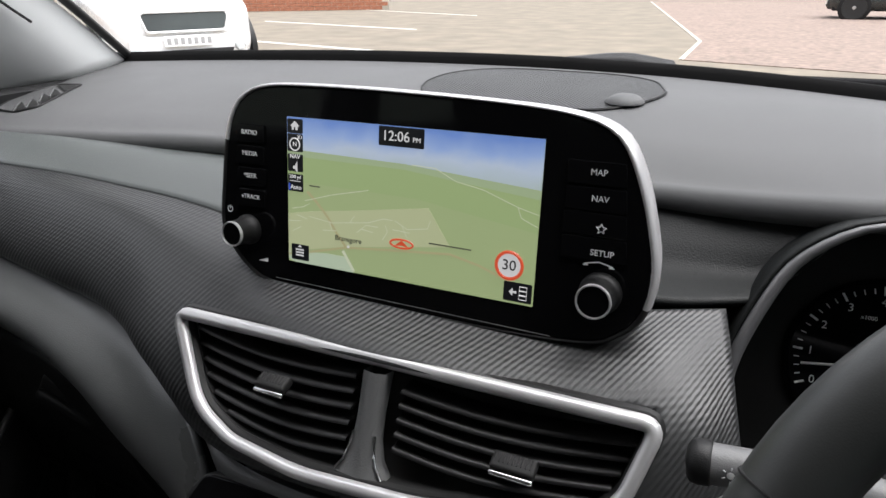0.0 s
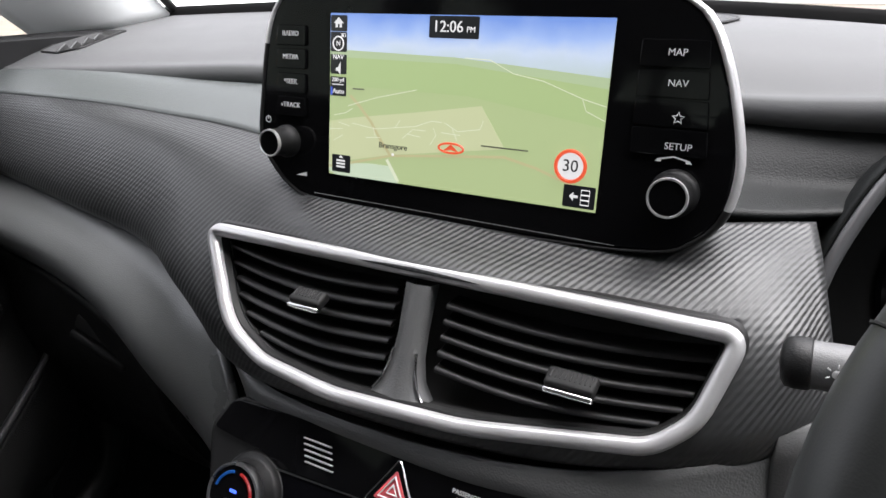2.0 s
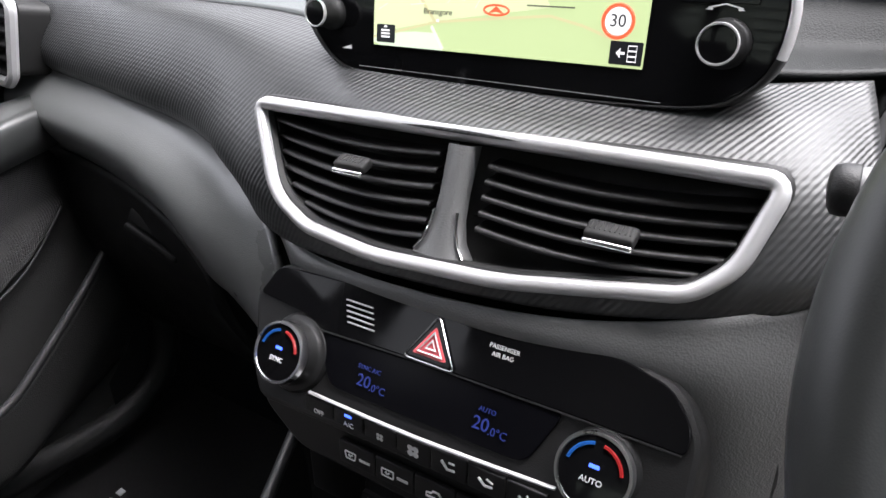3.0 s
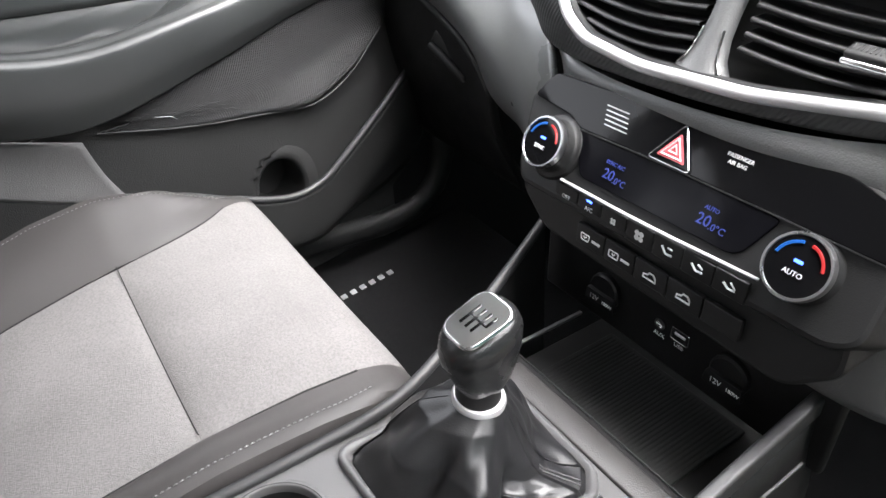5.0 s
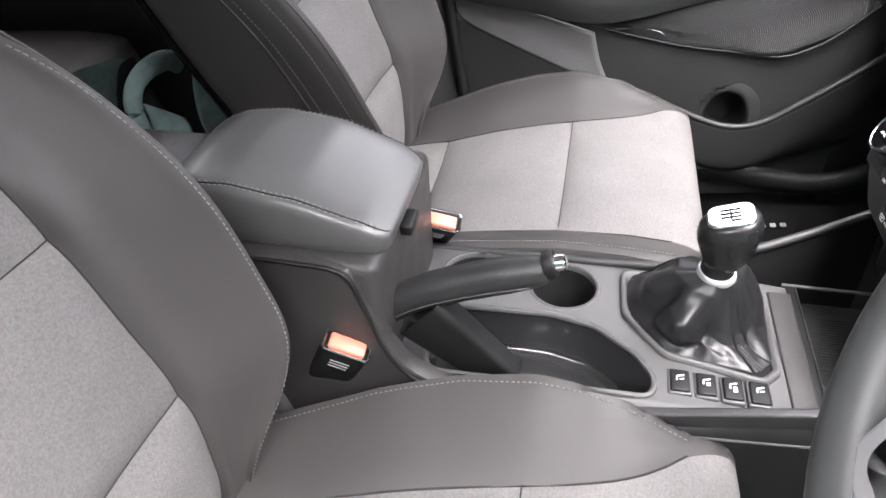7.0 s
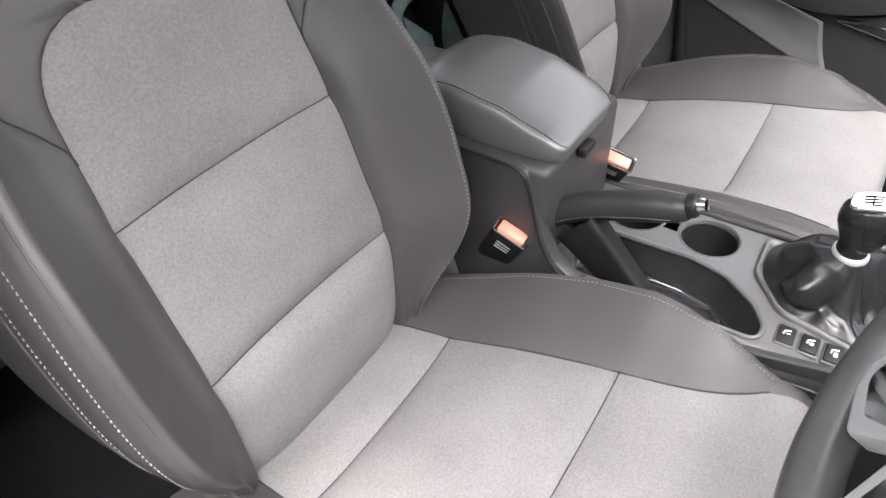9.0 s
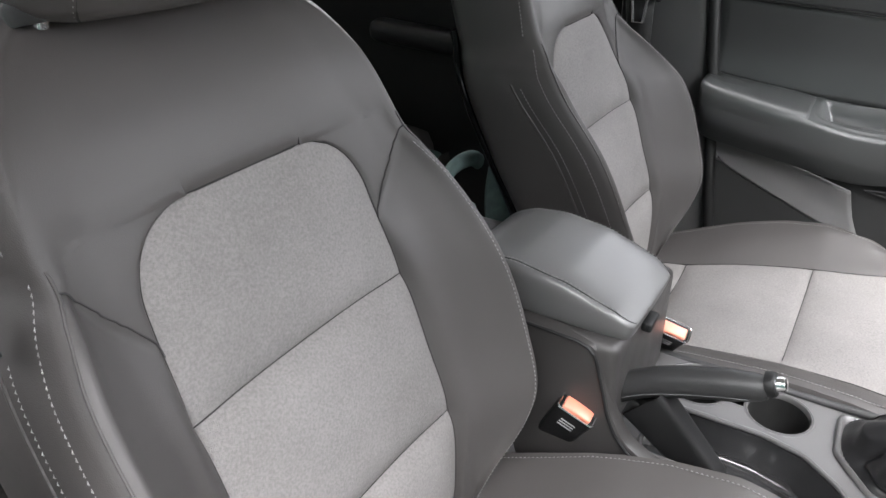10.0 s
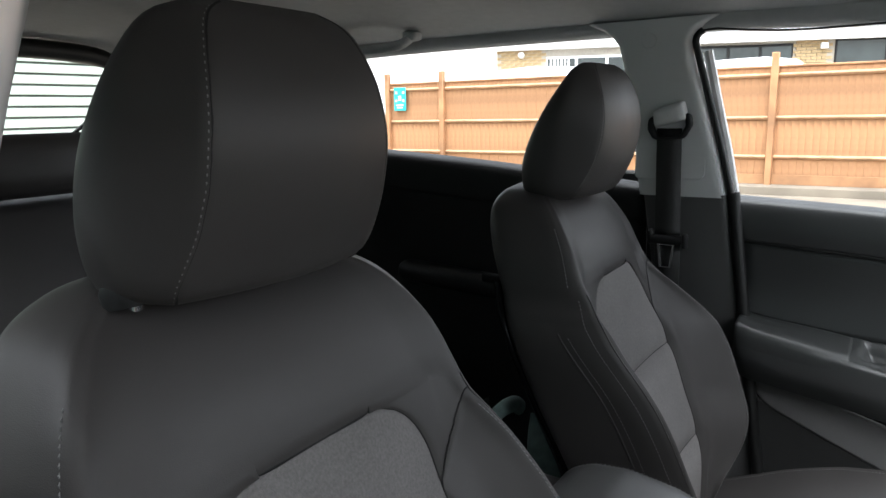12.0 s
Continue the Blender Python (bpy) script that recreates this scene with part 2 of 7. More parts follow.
def soft_outline(corners, radii, n=6):
    """A closed outline with rounded corners."""
    out, k = [], len(corners)
    for i in range(k):
        p, a, b = Vector(corners[i]), Vector(corners[i - 1]), Vector(corners[(i + 1) % k])
        r = radii[i] if not np.isscalar(radii) else radii
        u, w = (a - p), (b - p)
        ang = u.angle(w)
        d = min(r / math.tan(ang / 2), 0.49 * u.length, 0.49 * w.length)
        s, e = p + u.normalized() * d, p + w.normalized() * d
        for t in np.linspace(0, 1, n + 1):
            out.append(tuple(s * (1 - t) ** 2 + p * 2 * t * (1 - t) + e * t * t))
    return out


def basis(origin, right, up):
    """The pose whose x runs right and whose z faces out of the plane of right and up."""
    x = Vector(right).normalized()
    z = x.cross(Vector(up)).normalized()
    y = z.cross(x)
    return Matrix.Translation(origin) @ Matrix((x, y, z)).transposed().to_4x4()


def lettering(name, body, size, m, mat, parent, align="CENTER", depth=0.0002, label=""):
    c = bpy.data.curves.new(name, "FONT")
    c.body, c.size, c.align_x, c.align_y, c.extrude = body, size, align, "CENTER", depth
    c.resolution_u = 3
    tmp = bpy.data.objects.new(name, c)
    me = bpy.data.meshes.new_from_object(tmp)
    bpy.data.objects.remove(tmp)
    me.materials.append(mat)
    ob = new(name, me)
    ob.parent, ob.matrix_basis = parent, m
    if label:
        ob["label"] = label
    return ob


def join(*bms):
    out = bmesh.new()
    for b in bms:
        me = bpy.data.meshes.new("tmp")
        b.to_mesh(me)
        b.free()
        out.from_mesh(me)
        bpy.data.meshes.remove(me)
    return out


def stitches(path, normal, mat, parent, length=0.0034, gap=0.0015, width=0.0009, lift=0.0008):
    """A row of single thread stitches along a path on a surface."""
    P = np.array(path, float)
    s = np.concatenate([[0], np.cumsum(np.linalg.norm(np.diff(P, axis=0), axis=1))])
    N = np.array(normal, float)
    verts, faces = [], []
    for k in np.arange(gap, s[-1] - length, length + gap):
        a, b = [np.array([np.interp(q, s, P[:, j]) for j in range(3)]) for q in (k, k + length)]
        nn = N if N.ndim == 1 else np.array([np.interp(k, s, N[:, j]) for j in range(3)])
        nn = nn / np.linalg.norm(nn)
        t = (b - a) / np.linalg.norm(b - a)
        w = np.cross(nn, t) * width / 2
        mid = (a + b) / 2 + nn * (lift + width * 0.5)
        i = len(verts)
        verts += [a - w * 0.6, a + w * 0.6, mid + w, mid - w, b + w * 0.6, b - w * 0.6, mid - w - nn * width, mid + w - nn * width]
        faces += [(i, i + 1, i + 2, i + 3), (i + 3, i + 2, i + 4, i + 5), (i, i + 3, i + 5, i + 6), (i + 1, i + 7, i + 4, i + 2)]
    me = bpy.data.meshes.new("stitching")
    me.from_pydata([tuple(v) for v in verts], [], faces)
    me.materials.append(mat)
    ob = new("stitching", me)
    ob.parent = parent
    ob["kind"] = "stuff"
    return ob

# ---- the cabin's shell ----
CX = 0.066  # the car's centre line


def both(x, y, z):
    return (x, y, z), (2 * CX - x, y, z)


floor = tagged(part("floor", rounded(1.5, 3.3, 0.03, 0.005, m=pose(CX, -0.75, 0.29)), CARPET), "black carpeted car floor in deep shade", "floor", kind="structure")
wall_front = tagged(part("wall_front", rounded(1.5, 0.03, 0.85, 0.005, m=pose(CX, 0.90, 0.70)), CARPET), "black carpeted bulkhead under the dashboard", "wall", kind="structure")

# roof: a shallow vault with a cloth lining
rows = []
for y in np.linspace(0.10, -1.95, 24):
    drop = 0.02 * ((y + 0.7) / 1.2) ** 2 + (0.03 * max(0, (y + 0.1) / 0.2) ** 2)
    rows.append([(CX + 0.66 * a, y, 1.535 - 0.075 * abs(a) ** 3 - drop) for a in np.linspace(-1, 1, 25)])
ceiling = tagged(thicken(part("ceiling", net(rows), LINING), 0.02, 1), "grey cloth headliner under the car roof", "ceiling", kind="structure")
rows2 = [[(x, y, z + 0.035) for x, y, z in r] for r in rows]
roof = tagged(thicken(part("roof", net(rows2), WHITECAR), 0.006, 1), "white painted steel car roof", "roof", kind="structure")


def side_wall(name, sgn, y0, y1, label):
    """The closed lower body side below the windows."""
    x = CX + sgn * 0.86
    bm = rounded(0.04, abs(y1 - y0), 0.85, 0.01, m=pose(x, (y0 + y1) / 2, 0.68))
    return tagged(part(name, bm, WHITECAR), label, "car body", kind="structure")


side_wall("wall_west", -1, 0.85, -2.0, "white painted outer skin of the car side")
side_wall("wall_east", 1, -0.62, -2.0, "white painted outer skin of the car side")
tagged(part("wall_east_inner", rounded(.03, 1.36, .82, .01, m=pose(.745, -1.28, .70)), DOORLOW), "black trimmed inner side beside the rear bench", "wall", kind="structure")
wall_rear = tagged(part("wall_rear", rounded(1.4, 0.05, 0.95, 0.01, m=pose(CX, -1.98, 0.76)), BLACK), "black trimmed lower tailgate behind the rear bench", "wall", kind="structure")


def pillar(name, path, width, depth, mat, label):
    """An upright between two windows, swept along its leaning line."""
    P = spline(path, 24)
    rows = []
    for p in P:
        w, d = (float(np.interp(p[2], [a for a, _ in width], [b for _, b in width])) if isinstance(width, list) else width) / 2, depth / 2
        o = soft_outline([(-d, -w), (d, -w), (d, w), (-d, w)], 0.018, 5)
        rows.append([(p[0] + a, p[1] + b, p[2]) for a, b in o])
    return tagged(part(name, net(rows, closed_u=True), mat), label, "pillar", kind="structure")


# passenger side upper frame: roof rail over both side windows
for sgn, nm in ((-1, "west"), (1, "east")):
    P = spline([(CX + sgn * 0.60, 0.12, 1.43), (CX + sgn * 0.615, 0.0, 1.445), (CX + sgn * 0.62, -0.5, 1.465), (CX + sgn * 0.615, -1.2, 1.460), (CX + sgn * 0.58, -1.9, 1.42)], 30)
    tagged(part("roof_rail_" + nm, tube(P, 0.035, 12, 0.8), LINING), "cloth covered roof rail above the side windows", "trim", kind="structure")
    e1 = [(CX + sgn * x, y, z) for x, y, z in ((.785, .690, 1.128), (.738, .55, 1.224), (.668, .36, 1.335), (.625, .22, 1.405), (.60, .10, 1.445))]
    e2 = [(x - sgn * .02, y - .10, z - .004) for x, y, z in e1]
    e3 = [(x + sgn * .02, y - .19, z - .012) for x, y, z in e1]
    tagged(thicken(part("pillar_a_" + nm, skin([e1, e2, e3], 24, 14), PILLAR), .02, 1 if sgn < 0 else -1), "light grey plastic trim of the windscreen pillar", "pillar", kind="structure")
    tagged(part("windscreen_seal_" + nm, tube(spline([(x - sgn * .027, y - .004, z + .013) for x, y, z in e1], 24), .0062, 8), RUBBER, crisp=70), "black edge of the windscreen", "trim", kind="structure")
    D = spline([(CX + sgn * 0.60, -1.45, 1.15), (CX + sgn * 0.59, -1.62, 1.30), (CX + sgn * 0.57, -1.75, 1.42)], 14)
    tagged(part("pillar_c_" + nm, tube(D, 0.09, 12, 0.6), LINING), "light grey rear pillar trim", "pillar", kind="structure")
    B = pillar("pillar_b_" + nm, [(CX + sgn * 0.660, -0.345, 0.45), (CX + sgn * 0.655, -0.385, 0.63), (CX + sgn * 0.648, -0.445, 0.88), (CX + sgn * 0.635, -0.485, 1.16)], 0.15, 0.06, PILLARLOW, "dark grey lower trim of the centre door pillar")
    pillar("pillar_b_upper_" + nm, [(CX + sgn * 0.632, -0.489, 1.155), (CX + sgn * 0.62, -0.518, 1.30), (CX + sgn * 0.61, -0.544, 1.42), (CX + sgn * 0.605, -0.548, 1.46)], [(1.155, .156), (1.30, .134), (1.39, .122), (1.42, .126), (1.435, .142), (1.446, .170), (1.46, .23)], 0.055, PILLAR, "light grey upper trim of the centre door pillar")

# windscreen header and rear window frame
tagged(part("header_front", tube(spline([(CX - 0.6, 0.10, 1.45), (CX - 0.3, 0.13, 1.495), (CX + 0.3, 0.13, 1.495), (CX + 0.6, 0.10, 1.45)], 20), 0.03, 10, 0.7), LINING), "cloth covered windscreen header", "trim", kind="structure")
tagged(part("header_rear", tube(spline([(CX - 0.57, -1.86, 1.42), (CX - 0.3, -1.93, 1.475), (CX + 0.3, -1.93, 1.475), (CX + 0.57, -1.86, 1.42)], 20), 0.03, 10, 0.7), LINING), "cloth covered rear window header", "trim", kind="structure")

# white painted door frame beside the open driver's doorway
tagged(part("pillar_b_outer", tube(spline([(.725, -.40, .60), (.705, -.40, 1.0), (.676, -.40, 1.20), (.649, -.40, 1.30), (.632, -.40, 1.36), (.610, -.41, 1.47)], 30), .030, 14, .8), WHITECAR, crisp=70), "white painted door frame at the open driver doorway", "pillar", kind="structure")
grab = thing("grab_handle", "grey folding grab handle on the headliner", "grab handle")
part("bar", tube(spline([(-.470, -1.02, 1.462), (-.452, -1.04, 1.445), (-.448, -1.12, 1.440), (-.452, -1.20, 1.445), (-.470, -1.22, 1.462)], 24), .010, 10), LINING, grab, crisp=70)
for y in (-1.02, -1.22):
    part("mount", rounded(.03, .035, .02, .008, 3, m=pose(-.472, y, 1.463)), LINING, grab)
from mathutils.bvhtree import BVHTree

# ---- dashboard ----

dash = thing("dashboard", "black soft-touch dashboard with a carbon-look band across it", "dashboard", at=(0, 0, 0))
F_ = [(-.82, .67, 1.120), (-.5, .70, 1.133), (-.2, .71, 1.140), (.06, .71, 1.138), (.3, .70, 1.125), (.55, .68, 1.102), (.88, .64, 1.06)]
M_ = [(-.82, .55, 1.104), (-.5, .55, 1.120), (-.2, .56, 1.135), (.06, .56, 1.138), (.3, .55, 1.134), (.55, .54, 1.122), (.86, .54, 1.09)]
N_ = [(-.82, .46, 1.089), (-.5, .46, 1.104), (-.25, .465, 1.116), (.06, .47, 1.124), (.2, .46, 1.124), (.35, .45, 1.130), (.55, .45, 1.130), (.84, .46, 1.10)]
E_ = [(-.80, .405, 1.074), (-.6, .405, 1.083), (-.41, .408, 1.093), (-.25, .41, 1.101), (0, .415, 1.102), (.135, .41, 1.101), (.2, .40, 1.104), (.28, .385, 1.112), (.4, .375, 1.122), (.55, .38, 1.122), (.70, .39, 1.115), (.84, .41, 1.09)]
E1 = [(x, y + .010, z + .0022) for x, y, z in E_]
E2 = [(x, y + .0015, z - .005) for x, y, z in E_]
E3 = [(x, y + .014, z - .012) for x, y, z in E_]
pad = skin([F_, M_, N_, E1, E_, E2, E3], 120, 64)
PADTREE = BVHTree.FromBMesh(pad)
thicken(part("top_pad", pad, PAD, dash, "grey soft plastic dash top with dull sheen"), 0.006)
S_ = [(-.70, .365, 1.060), (-.53, .355, 1.066), (-.41, .352, 1.067), (-.32, .348, 1.065), (-.26, .343, 1.064), (-.2, .335, 1.061), (-.1, .325, 1.050), (.05, .318, 1.045), (.13, .325, 1.043), (.2, .345, 1.048)]
SM = [(x, y + .045, z + .020) for x, y, z in S_]
EF = [(-.70, .413, 1.066), (-.6, .415, 1.069), (-.41, .418, 1.079), (-.25, .42, 1.087), (0, .425, 1.092), (.135, .42, 1.093), (.2, .41, 1.097)]
thicken(part("upper_face", skin([EF[:-1], SM[:-1], S_[:-1]], 90, 16), FACE, dash, "dark smooth vinyl face under the pad's lip"), 0.004)
# the face beside the screen runs on to the instrument hood
thicken(part("hood_face", skin([[(.12, .42, 1.090), (.2, .413, 1.092), (.27, .402, 1.099)], [(.12, .390, 1.070), (.2, .390, 1.072), (.25, .390, 1.078)], [(.12, .372, 1.056), (.19, .376, 1.058), (.235, .382, 1.062)], [(.12, .330, 1.0475), (.17, .338, 1.0485), (.212, .352, 1.0515)]], 20, 14), GRAIN, dash, "grained black vinyl beside the screen"), 0.004)
R1 = [(-.70, .35, 1.045), (-.55, .338, 1.052), (-.41, .327, 1.053), (-.33, .32, 1.052), (-.27, .31, 1.049), (-.2, .295, 1.042), (-.1, .28, 1.033), (0, .275, 1.030), (.1, .28, 1.030), (.17, .292, 1.033), (.206, .32, 1.035)]
R2 = [(-.70, .335, 1.02), (-.55, .318, 1.02), (-.41, .303, 1.015), (-.33, .295, 1.012), (-.27, .282, 1.008), (-.205, .262, 1.006), (-.1, .246, 1.010), (0, .240, 1.012), (.1, .246, 1.012), (.187, .262, 1.010), (.214, .29, 1.012)]
R3 = [(-.70, .335, 1.0), (-.55, .315, 1.0), (-.41, .298, .99), (-.33, .290, .985), (-.27, .273, .978), (-.215, .248, .970), (-.13, .222, .960), (0, .214, .958), (.1, .219, .962), (.182, .240, .975), (.222, .275, .985)]
B_ = [(-.70, .35, .99), (-.55, .325, .985), (-.41, .310, .975), (-.33, .302, .966), (-.27, .287, .955), (-.215, .262, .940), (-.17, .240, .926), (-.1, .217, .928), (0, .212, .932), (.08, .215, .938), (.14, .225, .946), (.19, .245, .955), (.225, .275, .97)]
VENT = soft_outline([(-.171, 1.0155), (.179, 1.0185), (.166, .977), (.148, .962), (.05, .948), (-.04, .943), (-.10, .947), (-.135, .960)], [.007, .008, .03, .03, .3, .2, .06, .05], 6)


def inside(x, z, poly):
    hit = False
    for (x1, z1), (x2, z2) in zip(poly, poly[1:] + poly[:1]):
        if (z1 > z) != (z2 > z) and x < (x2 - x1) * (z - z1) / (z2 - z1) + x1:
            hit = not hit
    return hit


bm = skin([S_, R1, R2, R3, B_], 200, 60)
cut = [(0.005 + 0.992 * (x - 0.005), 0.981 + 0.955 * (z - 0.981)) for x, z in VENT]
bmesh.ops.delete(bm, geom=[f for f in bm.faces if inside(f.calc_center_median().x, f.calc_center_median().z, cut)], context="FACES")
thicken(part("carbon_band", bm, CARBON, dash, "black carbon-look film with fine diagonal ribs"), 0.003)
thicken(part("band_seam", tube(spline([(x, y - .001, z + .001) for x, y, z in S_], 90), 0.0016, 6), DARK, dash, crisp=70), 0.0005)

# the rolled knee pad that runs from the passenger's side down beside the centre stack
B2 = [(x, y + .004, z) for x, y, z in B_[:7]] + [(-.142, .226, .90), (-.132, .221, .85), (-.130, .222, .80), (-.130, .240, .74)]
K1 = [(-.70, .335, .978), (-.55, .312, .972), (-.41, .296, .962), (-.33, .284, .95), (-.27, .268, .935), (-.225, .247, .915), (-.19, .23, .885), (-.172, .224, .85), (-.155, .228, .80), (-.148, .245, .745)]
K2 = [(-.70, .31, .945), (-.55, .292, .94), (-.42, .278, .928), (-.34, .264, .908), (-.28, .252, .88), (-.225, .245, .845), (-.185, .25, .80), (-.165, .26, .76), (-.16, .265, .73)]
G_ = [(-.70, .335, .90), (-.53, .318, .895), (-.43, .31, .875), (-.37, .305, .85), (-.325, .30, .81), (-.27, .305, .785), (-.215, .31, .755), (-.19, .31, .735)]
ROLL = material("smooth_grey_vinyl_roll", (0.125, 0.129, 0.129), 0.33, spec=1.0, vary=0.06, vscale=10, bump=0.2, bscale=1100, kind="leather")
thicken(part("knee_roll", skin([B2, K1, K2, G_], 110, 30), ROLL, dash, "smooth dark vinyl roll above the glove box"), 0.004)
# centre stack skin round the climate panel
T0 = [(-.160, .241, .93), (-.1, .217, .922), (0, .210, .926), (.08, .213, .933), (.14, .224, .944), (.19, .247, .957), (.26, .30, .97)]
T1 = [(-.135, .230, .912), (-.1, .2115, .914), (0, .2080, .914), (.08, .2090, .916), (.15, .2175, .918), (.2, .247, .916), (.27, .31, .915)]
T2 = [(-.125, .232, .85), (-.1, .222, .85), (0, .222, .85), (.08, .222, .85), (.16, .224, .85), (.2, .245, .85), (.27, .31, .85)]
T3 = [(-.125, .230, .765), (-.1, .22, .765), (0, .22, .765), (.08, .22, .765), (.16, .222, .765), (.2, .24, .765), (.27, .31, .765)]
thicken(part("stack_skin", skin([T0, T1, T2, T3], 60, 30), STACK, dash, "grey-black vinyl round the climate panel"), 0.004)
# lower panel on the driver's side
thicken(part("knee_panel", skin([[(.20, .25, .97), (.3, .33, 1.0), (.5, .36, 1.0), (.84, .42, 1.0)], [(.2, .247, .90), (.3, .32, .90), (.5, .33, .90), (.84, .40, .90)], [(.2, .24, .74), (.3, .34, .74), (.5, .36, .74), (.84, .42, .74)]], 30, 16), STACK, dash), 0.004)
# glove box with its handle
glove = thing("glove_box", "closed black glove box with a moulded handle", "glove box")
gl = [[(-.70, .337, .897), (-.53, .321, .892), (-.43, .313, .872), (-.37, .308, .846), (-.33, .305, .81)], [(-.70, .33, .80), (-.53, .325, .80), (-.43, .322, .79), (-.37, .322, .77), (-.33, .322, .745)], [(-.70, .37, .66), (-.53, .37, .66), (-.43, .37, .66), (-.37, .37, .66), (-.33, .37, .66)]]
thicken(part("lid", skin(gl, 40, 24), BLACK, glove), 0.01)
part("handle_recess", rounded(.10, .012, .03, .005, m=pose(-.415, .312, .825, -12, 20, 8)), DARK, glove)
part("handle", rounded(.075, .014, .012, .005, m=pose(-.425, .303, .822, -12, 24, 8)), BLACK, glove)

# windscreen base, its black border and the wiper cowl
FRIT = material("black_glass_border", (.002, .002, .002), .8, vary=.05, spec=.1)
cowl = thing("windscreen_cowl", "black windscreen border and wiper cowl", "cowl", kind="structure")
thicken(part("border", skin([[(x, y - .006, z - .004) for x, y, z in F_], [(x * 1.003, y, z + .012) for x, y, z in F_], [(x * 1.006, y + .006, z + .0185) for x, y, z in F_], [(x * 1.01, y + .022, z + .016) for x, y, z in F_]], 60, 8), FRIT, cowl), .003)
part("cowl_cover", skin([[(x * 1.01, y + .024, z + .008) for x, y, z in F_], [(x * 1.02, y + .10, z + .006) for x, y, z in F_], [(x * 1.03, y + .16, z - .03) for x, y, z in F_]], 60, 10), BLACK, cowl)
thicken(part("wiper_cover", skin([[(-.05, .775, 1.140), (.03, .785, 1.150), (.10, .775, 1.140)], [(-.04, .80, 1.150), (.03, .81, 1.156), (.09, .80, 1.150)], [(-.03, .83, 1.14), (.03, .84, 1.14), (.09, .83, 1.14)]], 12, 8), BLACK, cowl), .004)
part("wiper_arm", tube(spline([(-.55, .76, 1.135), (-.25, .80, 1.142), (.02, .81, 1.146)], 20), .005, 8, .6), BLACK, cowl)
bonnet = tagged(thicken(part("bonnet", skin([[(x * 1.02, y + .17, z - .05) for x, y, z in F_], [(x * 1.0, y + .5, z - .10) for x, y, z in F_], [(x * .95, y + .9, z - .24) for x, y, z in F_], [(x * .95, y + .98, z - .5) for x, y, z in F_]], 40, 20), WHITECAR), 0.006), "white painted bonnet beyond the windscreen", "bonnet", kind="structure")

# loudspeaker grille with its sensor dome, on the pad
spk = thing("dash_speaker", "round-cornered perforated speaker grille with a small sensor dome", "speaker grille")
o = soft_outline([(-.125, .505), (-.122, .680), (.09, .678), (.122, .560), (.085, .503)], [.09, .10, .13, .09, .06], 14)


def pad_at(x, y, lift=0.0):
    """The place on the dash pad under a point of the plan."""
    h = PADTREE.ray_cast(Vector((x, max(y, .415), 1.4)), Vector((0, 0, -1)))
    return Vector((x, y, h[0].z + lift + .0062))


bm = bmesh.new()
nx, ny, g0 = 58, 46, []
for j in range(ny + 1):
    for i in range(nx + 1):
        g0.append(bm.verts.new(pad_at(-.157 + .29 * i / nx, .50 + .195 * j / ny, .0014)))
for j in range(ny):
    for i in range(nx):
        q = [g0[j * (nx + 1) + i], g0[j * (nx + 1) + i + 1], g0[(j + 1) * (nx + 1) + i + 1], g0[(j + 1) * (nx + 1) + i]]
        c = sum((v.co for v in q), Vector()) / 4
        if inside(c.x, c.y, o):
            bm.faces.new(q)
bmesh.ops.delete(bm, geom=[v for v in bm.verts if not v.link_faces], context="VERTS")
GRILLE = weave("perforated_grille", (0.040, 0.041, 0.043), 0.0042, 0.55, 0.0006, cross=1.0)
uv_ = bm.loops.layers.uv.new("UVMap")
for f in bm.faces:
    for l in f.loops:
        l[uv_].uv = l.vert.co.xy
part("grille", bm, GRILLE, spk)
part("rim", tube([pad_at(x, y, .0012) for x, y in o], 0.0013, 6, closed=True), BLACK, spk)
part("sensor_dome", lathe([(.017, 0), (.0165, .002), (.013, .005), (.008, .0070), (0, .0075)], 24, m=Matrix.Translation(pad_at(.090, .530, .001))), PAD, spk)

# side defroster slot on the pad
dfr = thing("side_defroster", "long defroster slot with slanting fins on the dash top", "air vent")
DO = soft_outline([(-.655, .446), (-.612, .441), (-.588, .455), (-.598, .497), (-.612, .538), (-.655, .537), (-.672, .490)], [.012, .012, .012, .03, .003, .012, .03], 6)
part("rim", tube([pad_at(a, b, .0012) for a, b in DO], .0013, 6, closed=True), BLACK, dfr)
part("slot", net([[pad_at(a, b, .0014) for a, b in DO], [pad_at(-.630 + (a + .630) * .5, .488 + (b - .488) * .5, .0004) for a, b in DO], [pad_at(-.630 + (a + .630) * .02, .488 + (b - .488) * .02, .0002) for a, b in DO]], closed_u=True), PAD, dfr)
# openings are flat near-black patches, their depth shade only coloured in
for (bx, by), (tx, ty) in (((-.607, .445), (-.634, .466)), ((-.595, .454), (-.627, .477)), ((-.5935, .471), (-.630, .495)), ((-.598, .489), (-.633, .513))):
    part("opening", net([[pad_at(bx - .003, by - .005, .0026), pad_at(bx + .002, by + .006, .0026)], [pad_at((bx + tx) / 2 - .001, (by + ty) / 2 - .002, .0028), pad_at((bx + tx) / 2 + .002, (by + ty) / 2 + .004, .0028)], [pad_at(tx, ty, .0026), pad_at(tx + .0006, ty + .0006, .0026)]]), DARK, dfr)
    part("fin", tube([pad_at(bx - .004, by - .006, .003), pad_at(tx, ty, .003)], .0012, 6), PAD, dfr)
